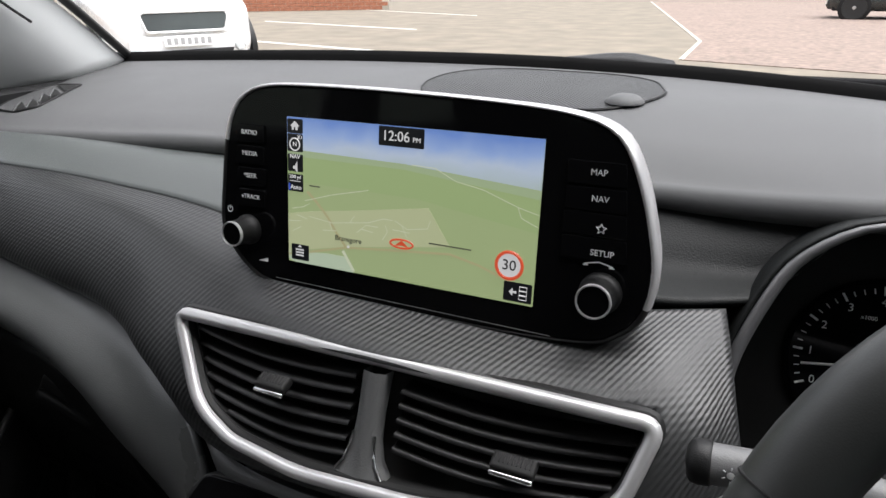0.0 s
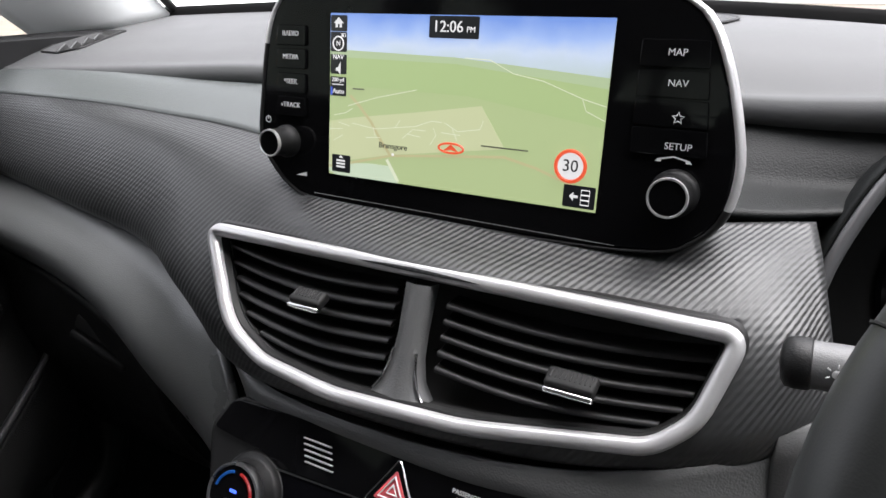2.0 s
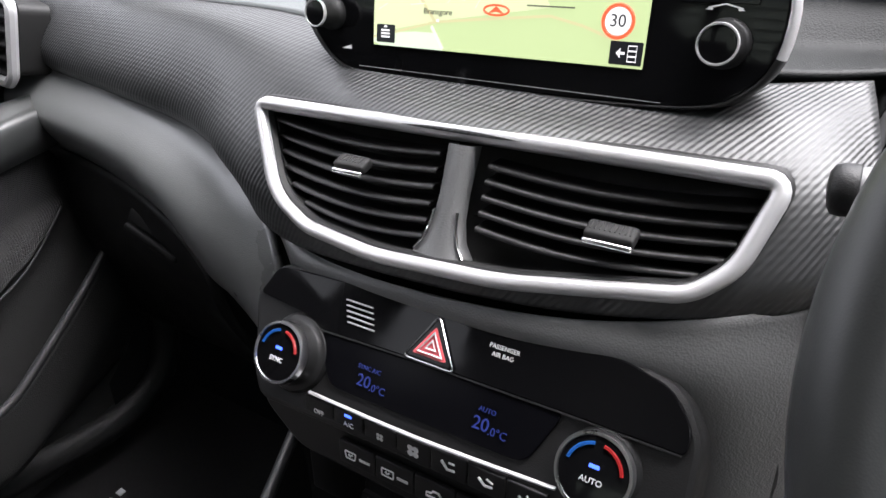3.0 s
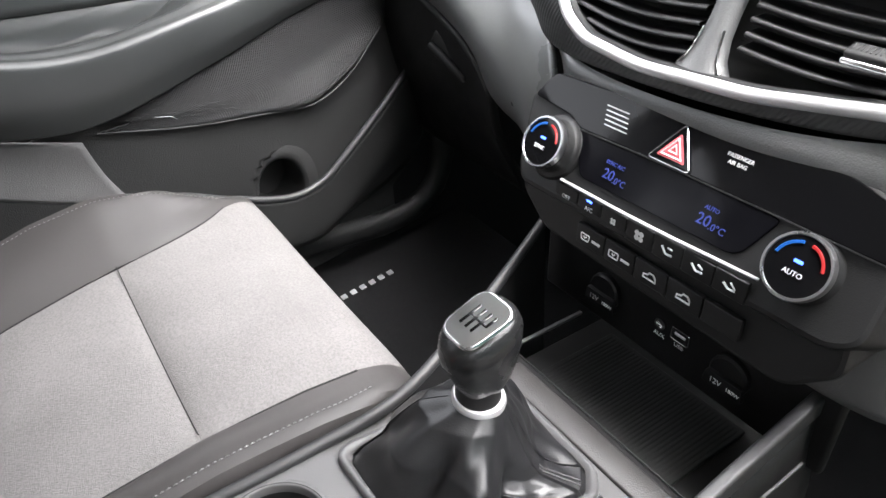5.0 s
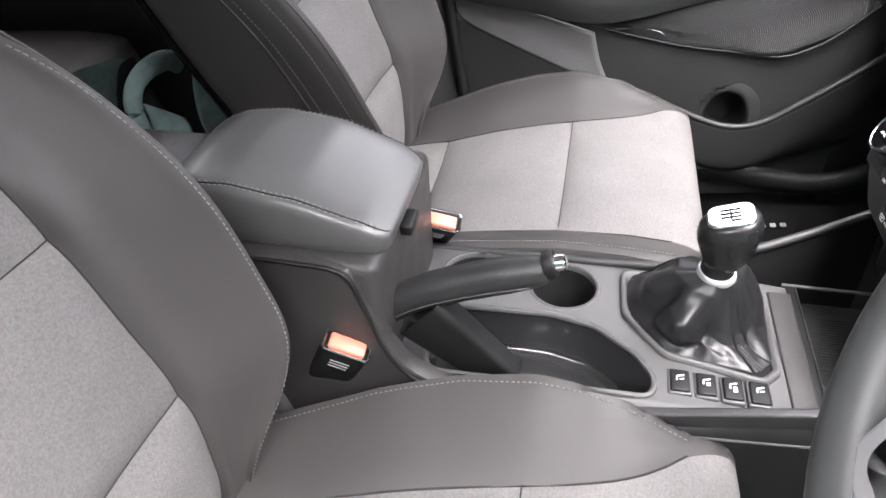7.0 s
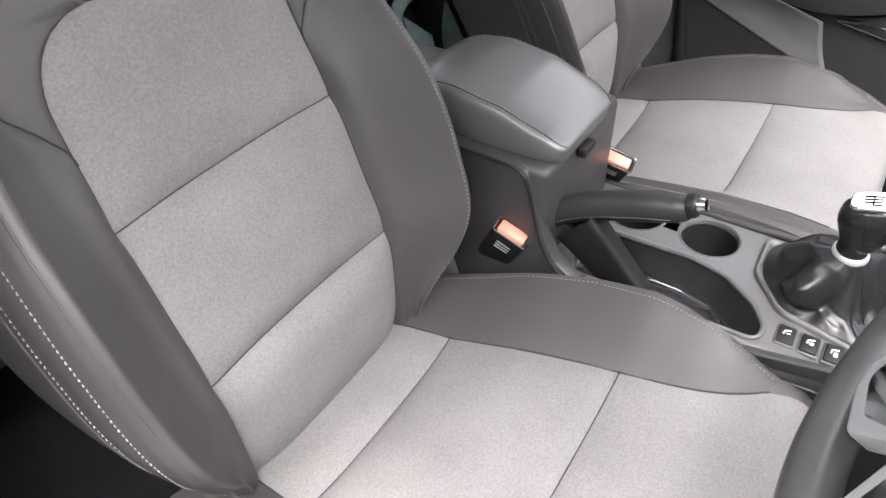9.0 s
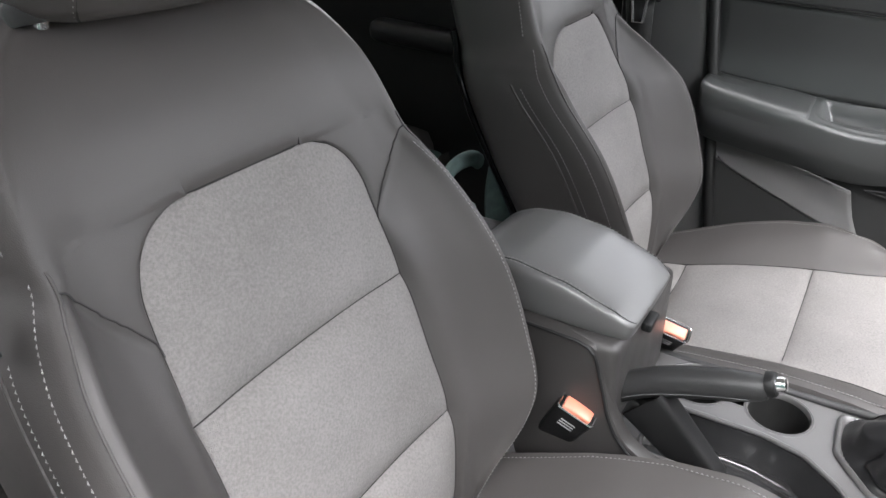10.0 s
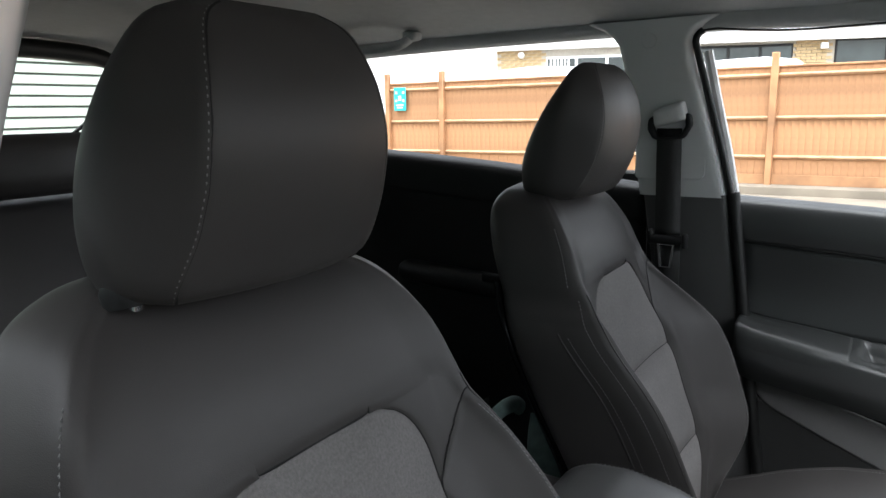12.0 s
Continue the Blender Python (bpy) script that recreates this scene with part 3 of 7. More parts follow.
part("opening", net([[pad_at(-.602, .505, .0026), pad_at(-.611, .533, .0026)], [pad_at(-.622, .516, .0026), pad_at(-.628, .532, .0026)], [pad_at(-.645, .527, .0026), pad_at(-.647, .532, .0026)]]), DARK, dfr)

# left outer air vent with a silver frame
lv = thing("side_air_vent", "silver-framed side air vent with black slats", "air vent")
LV = basis((-.640, .304, 1.012), (.97, -.20, 0), (0, .15, 1))
part("frame", tube([LV @ Vector((x, y, 0.004)) for x, y in soft_outline([(-.09, .065), (.072, .050), (.056, -.026), (.040, -.036), (-.09, -.040)], .012, 6)], .006, 8, closed=True, up=(0, 1, .2)), SILVER, lv)
part("recess", slab(soft_outline([(-.09, .065), (.070, .048), (.054, -.026), (-.09, -.038)], .01, 5), .03, m=LV @ pose(0, 0, -.004)), DARK, lv)
for i in range(5):
    part("slat", rounded(.142, .004, .014, .0018, m=LV @ pose(-.018 - .003 * i, .036 - .015 * i, 0, 30, 0, 0)), SLAT, lv)

# ---- centre air vents ----
def vent_y(x, z):
    return 0.2475 - (1.017 - z) * 0.44 + 0.35 * (x - 0.008) ** 2 - 0.004


vents = thing("centre_air_vents", "pair of centre air vents in one curved silver frame", "air vent")
P = [(x, vent_y(x, z) - 0.004, z) for x, z in VENT]
ring = []
n = len(P)
for i in range(n):
    a, b = Vector(P[i - 1]), Vector(P[(i + 1) % n])
    t = (b - a).normalized()
    out = Vector((0, -0.92, 0.39))
    s = t.cross(out).normalized()
    w = 0.0046 if P[i][2] > 1.0 else 0.0045
    prof = [(-w, .010), (-w, -.002), (-w * .55, -.0055), (w * .55, -.0055), (w, -.002), (w, .010)]
    ring.append([Vector(P[i]) + s * p - out * q for p, q in prof])
part("frame", net(ring, closed_u=False, closed_v=True), SILVER, vents, "satin silver painted frame")
# black ring behind the frame draws the shadow gap round it
part("frame_gap", tube([(x, y + .005, z) for x, y, z in P], .0056, 8, closed=True, up=(0, -.9, .4)), RUBBER, vents)
deep = [(0.005 + 0.97 * (x - .005), .981 + .90 * (z - .981)) for x, z in VENT]
VM = lambda x, z, d: (x, vent_y(x, z) + d * 0.92, z - d * 0.2)
# duct walls near-black, so the shade inside is in their colour
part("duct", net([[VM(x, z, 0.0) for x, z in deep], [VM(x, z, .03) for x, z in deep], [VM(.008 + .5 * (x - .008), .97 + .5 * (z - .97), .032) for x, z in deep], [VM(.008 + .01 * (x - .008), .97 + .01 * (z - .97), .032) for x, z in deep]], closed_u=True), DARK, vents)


def span(z, lo, hi):
    """The stretch of the opening at a height, between two ends."""
    xs = [x for x in np.linspace(-.16, .18, 171) if inside(x, z, deep) and lo < x < hi]
    return (min(xs), max(xs)) if xs else None


for lo, hi, zs, tilt in ((-.17, -.012, (1.004, .9945, .985, .9755, .966, .957), 0.004), (.020, .18, (1.002, .9935, .985, .9765, .968), -.004)):
    for z in zs:
        st = span(z, lo, hi)
        if not st or st[1] - st[0] < .03:
            continue
        xs = np.linspace(st[0], st[1], 14)
        rows = []
        for x in xs:
            bow = -0.004 * math.sin(math.pi * (x - st[0]) / (st[1] - st[0]))
            rows.append([VM(x, z + bow + dz, d) for d, dz in ((.004, .0), (.006, .0018), (.020, .0045), (.020, .002), (.006, -.0012))])
        part("slat", net(rows, closed_u=True), SLAT, vents)
bar = [[VM(x, z, d) for x, d in ((.004 - w, .012), (.004 - w, -.001), (.004, -.003), (.004 + w, -.001), (.004 + w, .012))] for z, w in ((1.012, .0080), (1.0, .0074), (.985, .0070), (.970, .0080), (.958, .0115), (.950, .018))]
part("centre_bar", net(bar), STACK, vents, "grey black dividing bar, flared at its foot")
for s in (-1, 1):
    part("bar_edge", tube([VM(.004 + s * w, z, -.0015) for z, w in ((.976, .0078), (.966, .0092), (.958, .0122), (.952, .017))], .0009, 6), CHROME, vents)
for x, z, nm in ((-.070, .989, .024), (.104, .981, .027)):
    tab = part("tab", rounded(nm, .012, .007, .002, m=pose(x, vent_y(x, z) - .004, z + .002, 20)), DARK, vents, "ribbed black slider with a chrome lip")
    part("lip", rounded(nm, .003, .0035, .0013, m=pose(x, vent_y(x, z) - .0105, z - .0015, 20)), CHROME, tab)
    for k in range(9):
        part("rib", rounded(.0011, .007, .001, .0004, m=pose(x - nm * .4 + k * nm * .1, vent_y(x, z) - .004, z + .0056, 20)), BLACK, tab)

# ---- screen unit ----
unit = thing("infotainment_unit", "glossy black touchscreen unit in a satin silver rim, showing a map", "car screen", at=(0, 0, 0))
U = basis((0, .2865, 1.056), (1, 0, 0), (0, .013, .102))  # x right, y up the glass, z to the viewer
EDGE = [(-.156, .020), (-.154, .050), (-.150, .082), (-.144, .103), (-.134, .1155), (-.116, .1232), (-.085, .1255), (-.012, .1255), (.070, .1230), (.110, .1192), (.130, .1132), (.142, .102), (.153, .078), (.161, .050), (.164, .030), (.161, .008), (.150, -.007), (.128, -.0175), (.06, -.0215), (-.05, -.0215), (-.106, -.0205), (-.128, -.0145), (-.146, .001)]
loop = spline([(x, y, 0) for x, y in EDGE[-3:] + EDGE + EDGE[:3]], 720)
a_ = int(np.argmin(np.hypot(loop[:360, 0] - EDGE[0][0], loop[:360, 1] - EDGE[0][1])))
b_ = 360 + int(np.argmin(np.hypot(loop[360:, 0] - EDGE[0][0], loop[360:, 1] - EDGE[0][1])))
OUT = [tuple(p[:2]) for p in loop[a_:b_:6]][::-1]


def ring_at(scale, z, c=(.005, .05)):
    return [U @ Vector((c[0] + (x - c[0]) * scale, c[1] + (y - c[1]) * scale, z)) for x, y in OUT]


RIMS = [ring_at(.90, -.045), ring_at(.985, -.03), ring_at(1.0, -.012), ring_at(1.0, -.003), ring_at(.992, .0008), ring_at(.978, .001), ring_at(.974, -.002)]
BRIGHT = [(y > .085 and x < 0) or (x >= 0 and y > .008) for x, y in OUT]
turn_ = next(i for i in range(len(OUT)) if BRIGHT[i] and not BRIGHT[i - 1])
order_ = [(turn_ + i) % len(OUT) for i in range(len(OUT) + 1)]
split_ = next(k for k, i in enumerate(order_) if not BRIGHT[i])
part("rim", net([[r[i] for i in order_[:split_ + 1]] for r in RIMS]), SILVER, unit, "satin silver rim")
part("lower_rim", net([[r[i] for i in order_[split_:]] for r in RIMS]), BLACK, unit, "black lower edge")
part("back_shell", net([ring_at(.91, -.044), ring_at(.6, -.06), ring_at(.02, -.062)], closed_u=True), BLACK, unit)
IN = [(.005 + (x - .005) * .976, .05 + (y - .05) * .972) for x, y in OUT]
part("fascia", slab(IN, .008, .0012, m=U @ pose(0, 0, .0004)), PIANO, unit, "gloss black glass fascia")
LCDW, LCDH = .0925, .103


def panel(name, x, y, w, h, z, mat, parent, r=.0012):
    return part(name, slab(soft_outline([(x - w / 2, y - h / 2), (x + w / 2, y - h / 2), (x + w / 2, y + h / 2), (x - w / 2, y + h / 2)], r, 4), .0003, m=U @ pose(0, 0, z)), mat, parent)


def shape(name, pts, z, mat, parent):
    return part(name, slab(pts, .0002, m=U @ pose(0, 0, z)), mat, parent, smooth=False)


def stripe(name, pts, w, z, mat, parent):
    """A thin flat band along a line on the screen."""
    p = [Vector((*a, 0)) for a in pts]
    bm = bmesh.new()
    L, R = [], []
    for i, a in enumerate(p):
        t = (p[min(i + 1, len(p) - 1)] - p[max(i - 1, 0)]).normalized()
        nrm = Vector((-t.y, t.x, 0)) * w / 2
        L.append(bm.verts.new(a + nrm)), R.append(bm.verts.new(a - nrm))
    for i in range(len(p) - 1):
        bm.faces.new((R[i], R[i + 1], L[i + 1], L[i]))
    bmesh.ops.transform(bm, matrix=U @ pose(0, 0, z), verts=bm.verts)
    return part(name, bm, mat, parent, smooth=False)


def lit(name, rgb, s=1.0):
    return glow(name, rgb, s)


SCR = 0.21
screen = panel("screen", 0, .0515, 2 * LCDW, LCDH, .0011, lit("screen_land", (.40, .49, .245), SCR), unit, .0006)
screen["label"] = "lit navigation display"


def px(u, v):
    """A place on the display from its share of the width and of the height, from the upper left."""
    return (-LCDW + 2 * LCDW * u, LCDH - LCDH * v)


def screen_sky(name):
    """The display's picture of a blue sky paling to cloud above the horizon."""
    m = lit(name, (.3, .45, .8), SCR)
    nt, b = m.node_tree, m.node_tree.nodes["Principled BSDF"]
    co, sep = nt.nodes.new("ShaderNodeTexCoord"), nt.nodes.new("ShaderNodeSeparateXYZ")
    nt.links.new(co.outputs["Object"], sep.inputs[0])
    cloud = nt.nodes.new("ShaderNodeTexNoise")
    cloud.inputs["Scale"].default_value, cloud.inputs["Detail"].default_value = 60.0, 5.0
    nt.links.new(co.outputs["Object"], cloud.inputs["Vector"])
    drop = nt.nodes.new("ShaderNodeMath")
    drop.operation = "MULTIPLY_ADD"
    drop.inputs[1].default_value = .016
    nt.links.new(cloud.outputs["Fac"], drop.inputs[0])
    nt.links.new(sep.outputs[2], drop.inputs[2])
    span_ = nt.nodes.new("ShaderNodeMapRange")
    span_.inputs["From Min"].default_value, span_.inputs["From Max"].default_value = 1.137, 1.166
    nt.links.new(drop.outputs[0], span_.inputs["Value"])
    ramp = nt.nodes.new("ShaderNodeValToRGB")
    ramp.color_ramp.elements[0].color, ramp.color_ramp.elements[1].color = (.50, .58, .50, 1), (.15, .27, .66, 1)
    for at_, c in ((.35, (.58, .66, .76, 1)), (.62, (.34, .47, .78, 1))):
        ramp.color_ramp.elements.new(at_).color = c
    nt.links.new(span_.outputs[0], ramp.inputs["Fac"])
    nt.links.new(ramp.outputs["Color"], b.inputs["Emission Color"])
    return m


shape("sky", [px(0, .225), px(.5, .235), px(1, .31), px(1, 0), px(0, 0)], .00122, screen_sky("screen_sky"), screen)
shape("haze_land", [px(0, .26), px(.5, .265), px(1, .35), px(1, .295), px(.5, .23), px(0, .215)], .00126, lit("screen_haze", (.40, .50, .30), SCR), screen)
shape("far_land", [px(0, .25), px(.5, .26), px(1, .34), px(1, .55), px(.55, .44), px(0, .43)], .00125, lit("screen_far_land", (.375, .485, .225), SCR), screen)
shape("town_area", [px(0, .66), px(.12, .62), px(.35, .56), px(.60, .488), px(.69, .715), px(.26, .83), px(0, .93)], .0013, lit("screen_town", (.52, .56, .33), SCR), screen)
shape("pale_area", [px(.0, .93), px(.18, .90), px(.26, .90), px(.30, 1), px(.03, 1), px(.0, .98)], .00132, lit("screen_pale", (.52, .62, .46), SCR), screen)
ROAD = lit("screen_road", (.47, .44, .24), SCR)
LANE = lit("screen_lane", (.66, .70, .52), SCR)
stripe("road", [px(.09, .49), px(.13, .55), px(.18, .64), px(.22, .74), px(.263, .83)], .0020, .0014, ROAD, screen)
stripe("road", [px(0, .95), px(.10, .91), px(.263, .835), px(.45, .80), px(.6, .775), px(.69, .76), px(.80, .80), px(.92, .87), px(.99, .91)], .0016, .0014, ROAD, screen)
stripe("lane", [px(.25, .86), px(.30, .99)], .0022, .00141, LANE, screen)
for pts in ([(.08, .555), (.2, .49), (.359, .426)], [(.10, .66), (.2, .68), (.28, .66), (.36, .64)], [(.28, .66), (.30, .61)], [(.36, .64), (.42, .60), (.46, .60)], [(.16, .74), (.22, .73)], [(.19, .67), (.20, .73)], [(.31, .72), (.35, .66), (.40, .66)], [(.33, .69), (.38, .70)], [(.42, .74), (.44, .68), (.43, .64)], [(.47, .60), (.52, .645), (.60, .62), (.61, .57)], [(.50, .63), (.52, .70)], [(.46, .66), (.53, .665)], [(.0, .71), (.06, .70)], [(.02, .62), (.07, .60), (.10, .57)], [(.02, .78), (.06, .74)], [(.04, .66), (.09, .68)], [(.53, .23), (.62, .235), (.70, .30), (.80, .33), (.93, .41), (1.0, .44)], [(.926, .411), (.94, .47), (1.0, .514)]):
    stripe("lane", [px(*p) for p in pts], .00045, .00142, LANE, screen)
ARROW = lit("screen_red", (.75, .10, .04), .2)
tubepts = [U @ Vector((*px(.499 + .046 * math.cos(a), .745 + .028 * math.sin(a)), .0016)) for a in np.linspace(0, 2 * math.pi, 28, endpoint=False)]
part("position_ring", tube(tubepts, .0007, 6, closed=True, up=(0, -1, .1)), ARROW, screen)
shape("position_arrow", [px(.499, .722), px(.529, .765), px(.499, .755), px(.469, .765)], .0017, ARROW, screen)
KEY = lit("screen_key", (.012, .013, .016), .1)
PALE = lit("screen_white", (.75, .75, .75), .2)
GREYMAP = lit("screen_grey_ink", (.14, .15, .10), .14)
INKD = lit("screen_dark_ink", (.02, .02, .02), .1)
SU = lambda u, v, z=.0019: U @ pose(*px(u, v), z)
for v, h in ((.055, .10), (.165, .125), (.30, .125), (.435, .125)):
    panel("key", px(.037, v)[0], px(.037, v)[1] - .0005, .0128, h * LCDH * .95, .0015, KEY, screen, .001)
shape("home_sign", [px(.037, .025), px(.058, .06), px(.050, .06), px(.050, .085), px(.041, .085), px(.041, .065), px(.033, .065), px(.033, .085), px(.024, .085), px(.024, .06), px(.016, .06)], .0019, PALE, screen)
part("compass_ring", tube([U @ Vector((px(.037, .18)[0] + .0042 * math.cos(a), px(.037, .18)[1] + .0042 * math.sin(a), .002)) for a in np.linspace(0, 2 * math.pi, 20, endpoint=False)], .0005, 5, closed=True, up=(0, -1, .1)), PALE, screen)
lettering("writing", "N", .0045, SU(.037, .18), PALE, screen)
lettering("writing", "3D", .0036, SU(.058, .132), PALE, screen)
lettering("writing", "NAV", .0042, SU(.037, .262), PALE, screen)
shape("speaker_sign", [px(.028, .325), px(.036, .325), px(.047, .29), px(.047, .37), px(.036, .345), px(.028, .345)], .0019, PALE, screen)
lettering("writing", "200 yd", .0036, SU(.037, .40), PALE, screen)
stripe("scale_line", [px(.012, .428), px(.062, .428)], .0006, .0019, PALE, screen)
lettering("writing", "Auto", .0046, SU(.040, .47), PALE, screen)
stripe("auto_mark", [px(.010, .445), px(.010, .495)], .0012, .0019, lit("screen_blue", (.05, .12, .8), .2), screen)
panel("clock_box", *px(.486, .066), .033, .0125, .0015, KEY, screen, .001)
lettering("writing", "12:06", .0092, SU(.466, .066), PALE, screen)
lettering("writing", "PM", .0045, SU(.548, .078), PALE, screen)
panel("key", *px(.055, .925), .0150, .0115, .0015, KEY, screen, .001)
for k in range(3):
    stripe("menu_line", [px(.036, .905 + .02 * k), px(.074, .905 + .02 * k)], .0012, .0019, PALE, screen)
shape("menu_mark", [px(.055, .87), px(.064, .888), px(.046, .888)], .0019, PALE, screen)
panel("key", *px(.945, .925), .0185, .0125, .0015, KEY, screen, .001)
shape("arrow_sign", [px(.915, .925), px(.928, .90), px(.928, .918), px(.942, .918), px(.942, .932), px(.928, .932), px(.928, .95)], .0019, PALE, screen)
for k in range(3):
    part("list_sign", tube([U @ Vector((*px(u, v + .028 * k), .002)) for u, v in ((.952, .885), (.978, .885), (.978, .910), (.952, .910))], .0003, 4, closed=True, up=(0, -1, .1)), PALE, screen)
part("speed_disc", lathe([(.0088, 0), (.0088, .0003), (0, .0003)], 32, m=SU(.91, .765, .0016)), PALE, screen)
part("speed_ring", tube([SU(.91, .765, .002) @ Vector((.0085 * math.cos(a), .0085 * math.sin(a), 0)) for a in np.linspace(0, 2 * math.pi, 36, endpoint=False)], .0011, 6, closed=True, up=(0, -1, .1)), ARROW, screen)
lettering("writing", "30", .0095, SU(.91, .765, .0021), INKD, screen)
lettering("writing", "Bransgore", .0052, SU(.275, .775), INKD, screen)
panel("dark_bar", *px(.689, .71), .030, .0009, .0018, GREYMAP, screen, .0003)
panel("dark_bar", *px(.125, .447), .009, .0009, .0018, GREYMAP, screen, .0003)
panel("town_mark", *px(.275, .825), .0016, .0016, .0018, PALE, screen, .0002)

# buttons at both sides
for k, (txt, y) in enumerate((("RADIO", .0885), ("MEDIA", .0735), ("^SEEK", .0575), ("vTRACK", .0420))):
    b = part("button", slab(soft_outline([(-.1385 + .0 * k, y - .0065), (-.1125, y - .0065), (-.1125, y + .0065), (-.1360, y + .0065)], .0015, 3), .002, .0004, m=U @ pose(0, 0, .0022)), PIANO, unit)
    lettering("writing", txt, .0046, U @ pose(-.1250, y + .001, .0024), DIMINK, b)
for k, (txt, y) in enumerate((("MAP", .0865), ("NAV", .0715), ("", .0570), ("SETUP", .0425))):
    b = part("button", slab(soft_outline([(.107, y - .0068), (.142 + .0015 * k, y - .0068), (.1405 + .0015 * k, y + .0068), (.107, y + .0068)], .0015, 3), .002, .0004, m=U @ pose(0, 0, .0022)), PIANO, unit)
    if txt:
        lettering("writing", txt, .0050, U @ pose(.1255 + .0021 * k, y - .002 + .0025 * (k < 2), .0024), DIMINK, b)
    else:
        c = [(.1300 + r * math.cos(a), y - .002 + r * math.sin(a)) for a, r in ((math.pi / 2 + i * math.pi / 5, .0031 if i % 2 == 0 else .0014) for i in range(10))]
        part("star_sign", tube([U @ Vector((*p, .0026)) for p in c], .0003, 4, closed=True, up=(0, -1, .1)), WHITEINK, b)


def dial(x, y, r, nm):
    d = part(nm, lathe([(r * 1.25, -.002), (r * 1.25, .002), (r * 1.12, .004), (r * 1.05, .005), (r * 1.02, .012), (r * .96, .0175)], 40, m=U @ pose(x, y, .001)), BLACK, unit)
    part("ring", lathe([(r * 1.0, .0165), (r * 1.03, .0175), (r * 1.0, .0190), (r * .93, .0190), (r * .90, .0180)], 40, m=U @ pose(x, y, .001)), SILVER, d)
    part("cap", lathe([(r * .92, .0172), (r * .88, .0182), (0, .0184)], 40, m=U @ pose(x, y, .001)), PIANO, d)
    return d


dial(-.1290, .0180, .0090, "volume_dial")
dial(.1330, .0165, .0102, "tuning_dial")
stripe("turn_mark", [(.122, .0335), (.1305, .0355), (.139, .0335)], .0007, .0026, WHITEINK, unit)
shape("turn_arrow", [(.121, .0326), (.1245, .0346), (.1242, .0324)], .0026, WHITEINK, unit)
shape("turn_arrow", [(.140, .0326), (.1365, .0346), (.1368, .0324)], .0026, WHITEINK, unit)
part("power_sign", tube([U @ Vector((-.1445 + .0022 * math.cos(a), .032 + .0022 * math.sin(a), .0028)) for a in np.linspace(radians(120), radians(420), 14)], .0003, 4, up=(0, -1, .1)), WHITEINK, unit)
stripe("power_mark", [(-.1445, .0320), (-.1445, .0348)], .0006, .0028, WHITEINK, unit)
shape("sd_mark", [(-.121, -.0045), (-.112, -.0045), (-.112, -.0015)], .0008, WHITEINK, unit)
stripe("lower_joint", [(-.105, -.0150), (.105, -.0165)], .0005, .0009, GREYINK, unit)

# ---- climate panel ----
clim = thing("climate_panel", "black climate control panel with two silver-ringed dials", "climate control")
C = basis((.0075, .168, .855), (1, 0, 0), (0, .5, .866))      # sloping upper face, from the silver strip up
part("surround", slab(soft_outline([(-.129, .0735), (.119, .0815), (.150, .074), (.164, .050), (.166, -.004), (.150, -.014), (-.118, -.020), (-.128, -.006), (-.146, .050)], [.02, .03, .03, .03, .02, .03, .02, .02, .02], 6), .045, .004, m=C @ pose(0, 0, -.0026)), BLACK, clim)
up = part("upper_fascia", slab(soft_outline([(-.127, .0715), (.0, .0765), (.117, .0790), (.143, .0725), (.1575, .056), (.157, .0425), (.0935, .0425), (-.0185, .0412), (-.079, .0392), (-.094, .0455), (-.139, .0490)], [.012, .2, .03, .02, .02, .004, .2, .2, .02, .02, .003], 6), .004, .0008, m=C), PIANO, clim, "gloss black strip with hazard switch")
dsp = part("display", slab(soft_outline([(-.0825, .0378), (.0, .0402), (.093, .0412), (.0785, .0085), (-.0605, .0065)], [.004, .2, .004, .014, .012], 6), .004, .0005, m=C @ pose(0, 0, -.0004)), DIMGLASS, clim, "dark display with dim blue figures")
part("joint", tube([C @ Vector((u, s, .0002)) for u, s in ((-.083, .0385), (-.0185, .0408), (.0935, .0420), (.155, .0420))], .0005, 5), SLAT, clim)
BLUE = glow("display_blue", (.06, .10, .55), .015)
BLUEHOT = glow("lamp_blue", (.05, .12, 1.0), .5)
for x, y, lab in ((-.034, .0175, "SYNC A/C"), (.050, .0200, "AUTO")):
    lettering("writing", "20", .0108, C @ pose(x - .002, y, .0002), BLUE, dsp)
    lettering("writing", ".0°C", .0066, C @ pose(x + .0092, y - .002, .0002), BLUE, dsp)
    lettering("writing", lab, .0040, C @ pose(x, y + .0085, .0002), BLUE, dsp)
HZ = C @ pose(.0055, .0530, .0016)
hz = part("hazard_switch", slab(soft_outline([(-.0170, -.0100), (.0170, -.0100), (0, .0175)], .002, 4), .003, .0008, m=HZ), PIANO, clim)
part("red_triangle", slab(soft_outline([(-.0120, -.0070), (.0120, -.0070), (0, .0118)], .001, 3), .0006, m=HZ @ pose(0, 0, .0006)), material("hazard_red", (.80, .12, .14), .35), hz, "red hazard triangle")
for s in (.74, .30):
    part("triangle_line", tube([HZ @ Vector((x * s, y * s, .0009)) for x, y in ((-.0115, -.0068), (.0115, -.0068), (0, .0110))], .0010 if s > .5 else .0009, 4, closed=True, up=(0, -1, .3)), WHITEINK, hz)
part("hazard_edge", tube([HZ @ Vector((x, y, 0)) for x, y in soft_outline([(-.018, -.0107), (.018, -.0107), (0, .0185)], .002, 4)], .0006, 5, closed=True, up=(0, -1, .3)), CHROME, hz)
for k in range(5):
    part("sensor_slot", rounded(.022, .0010, .0014, .0004, m=C @ pose(-.0540 + .0013 * k, .0632 - .0034 * k, .0003)), SILVER, clim)
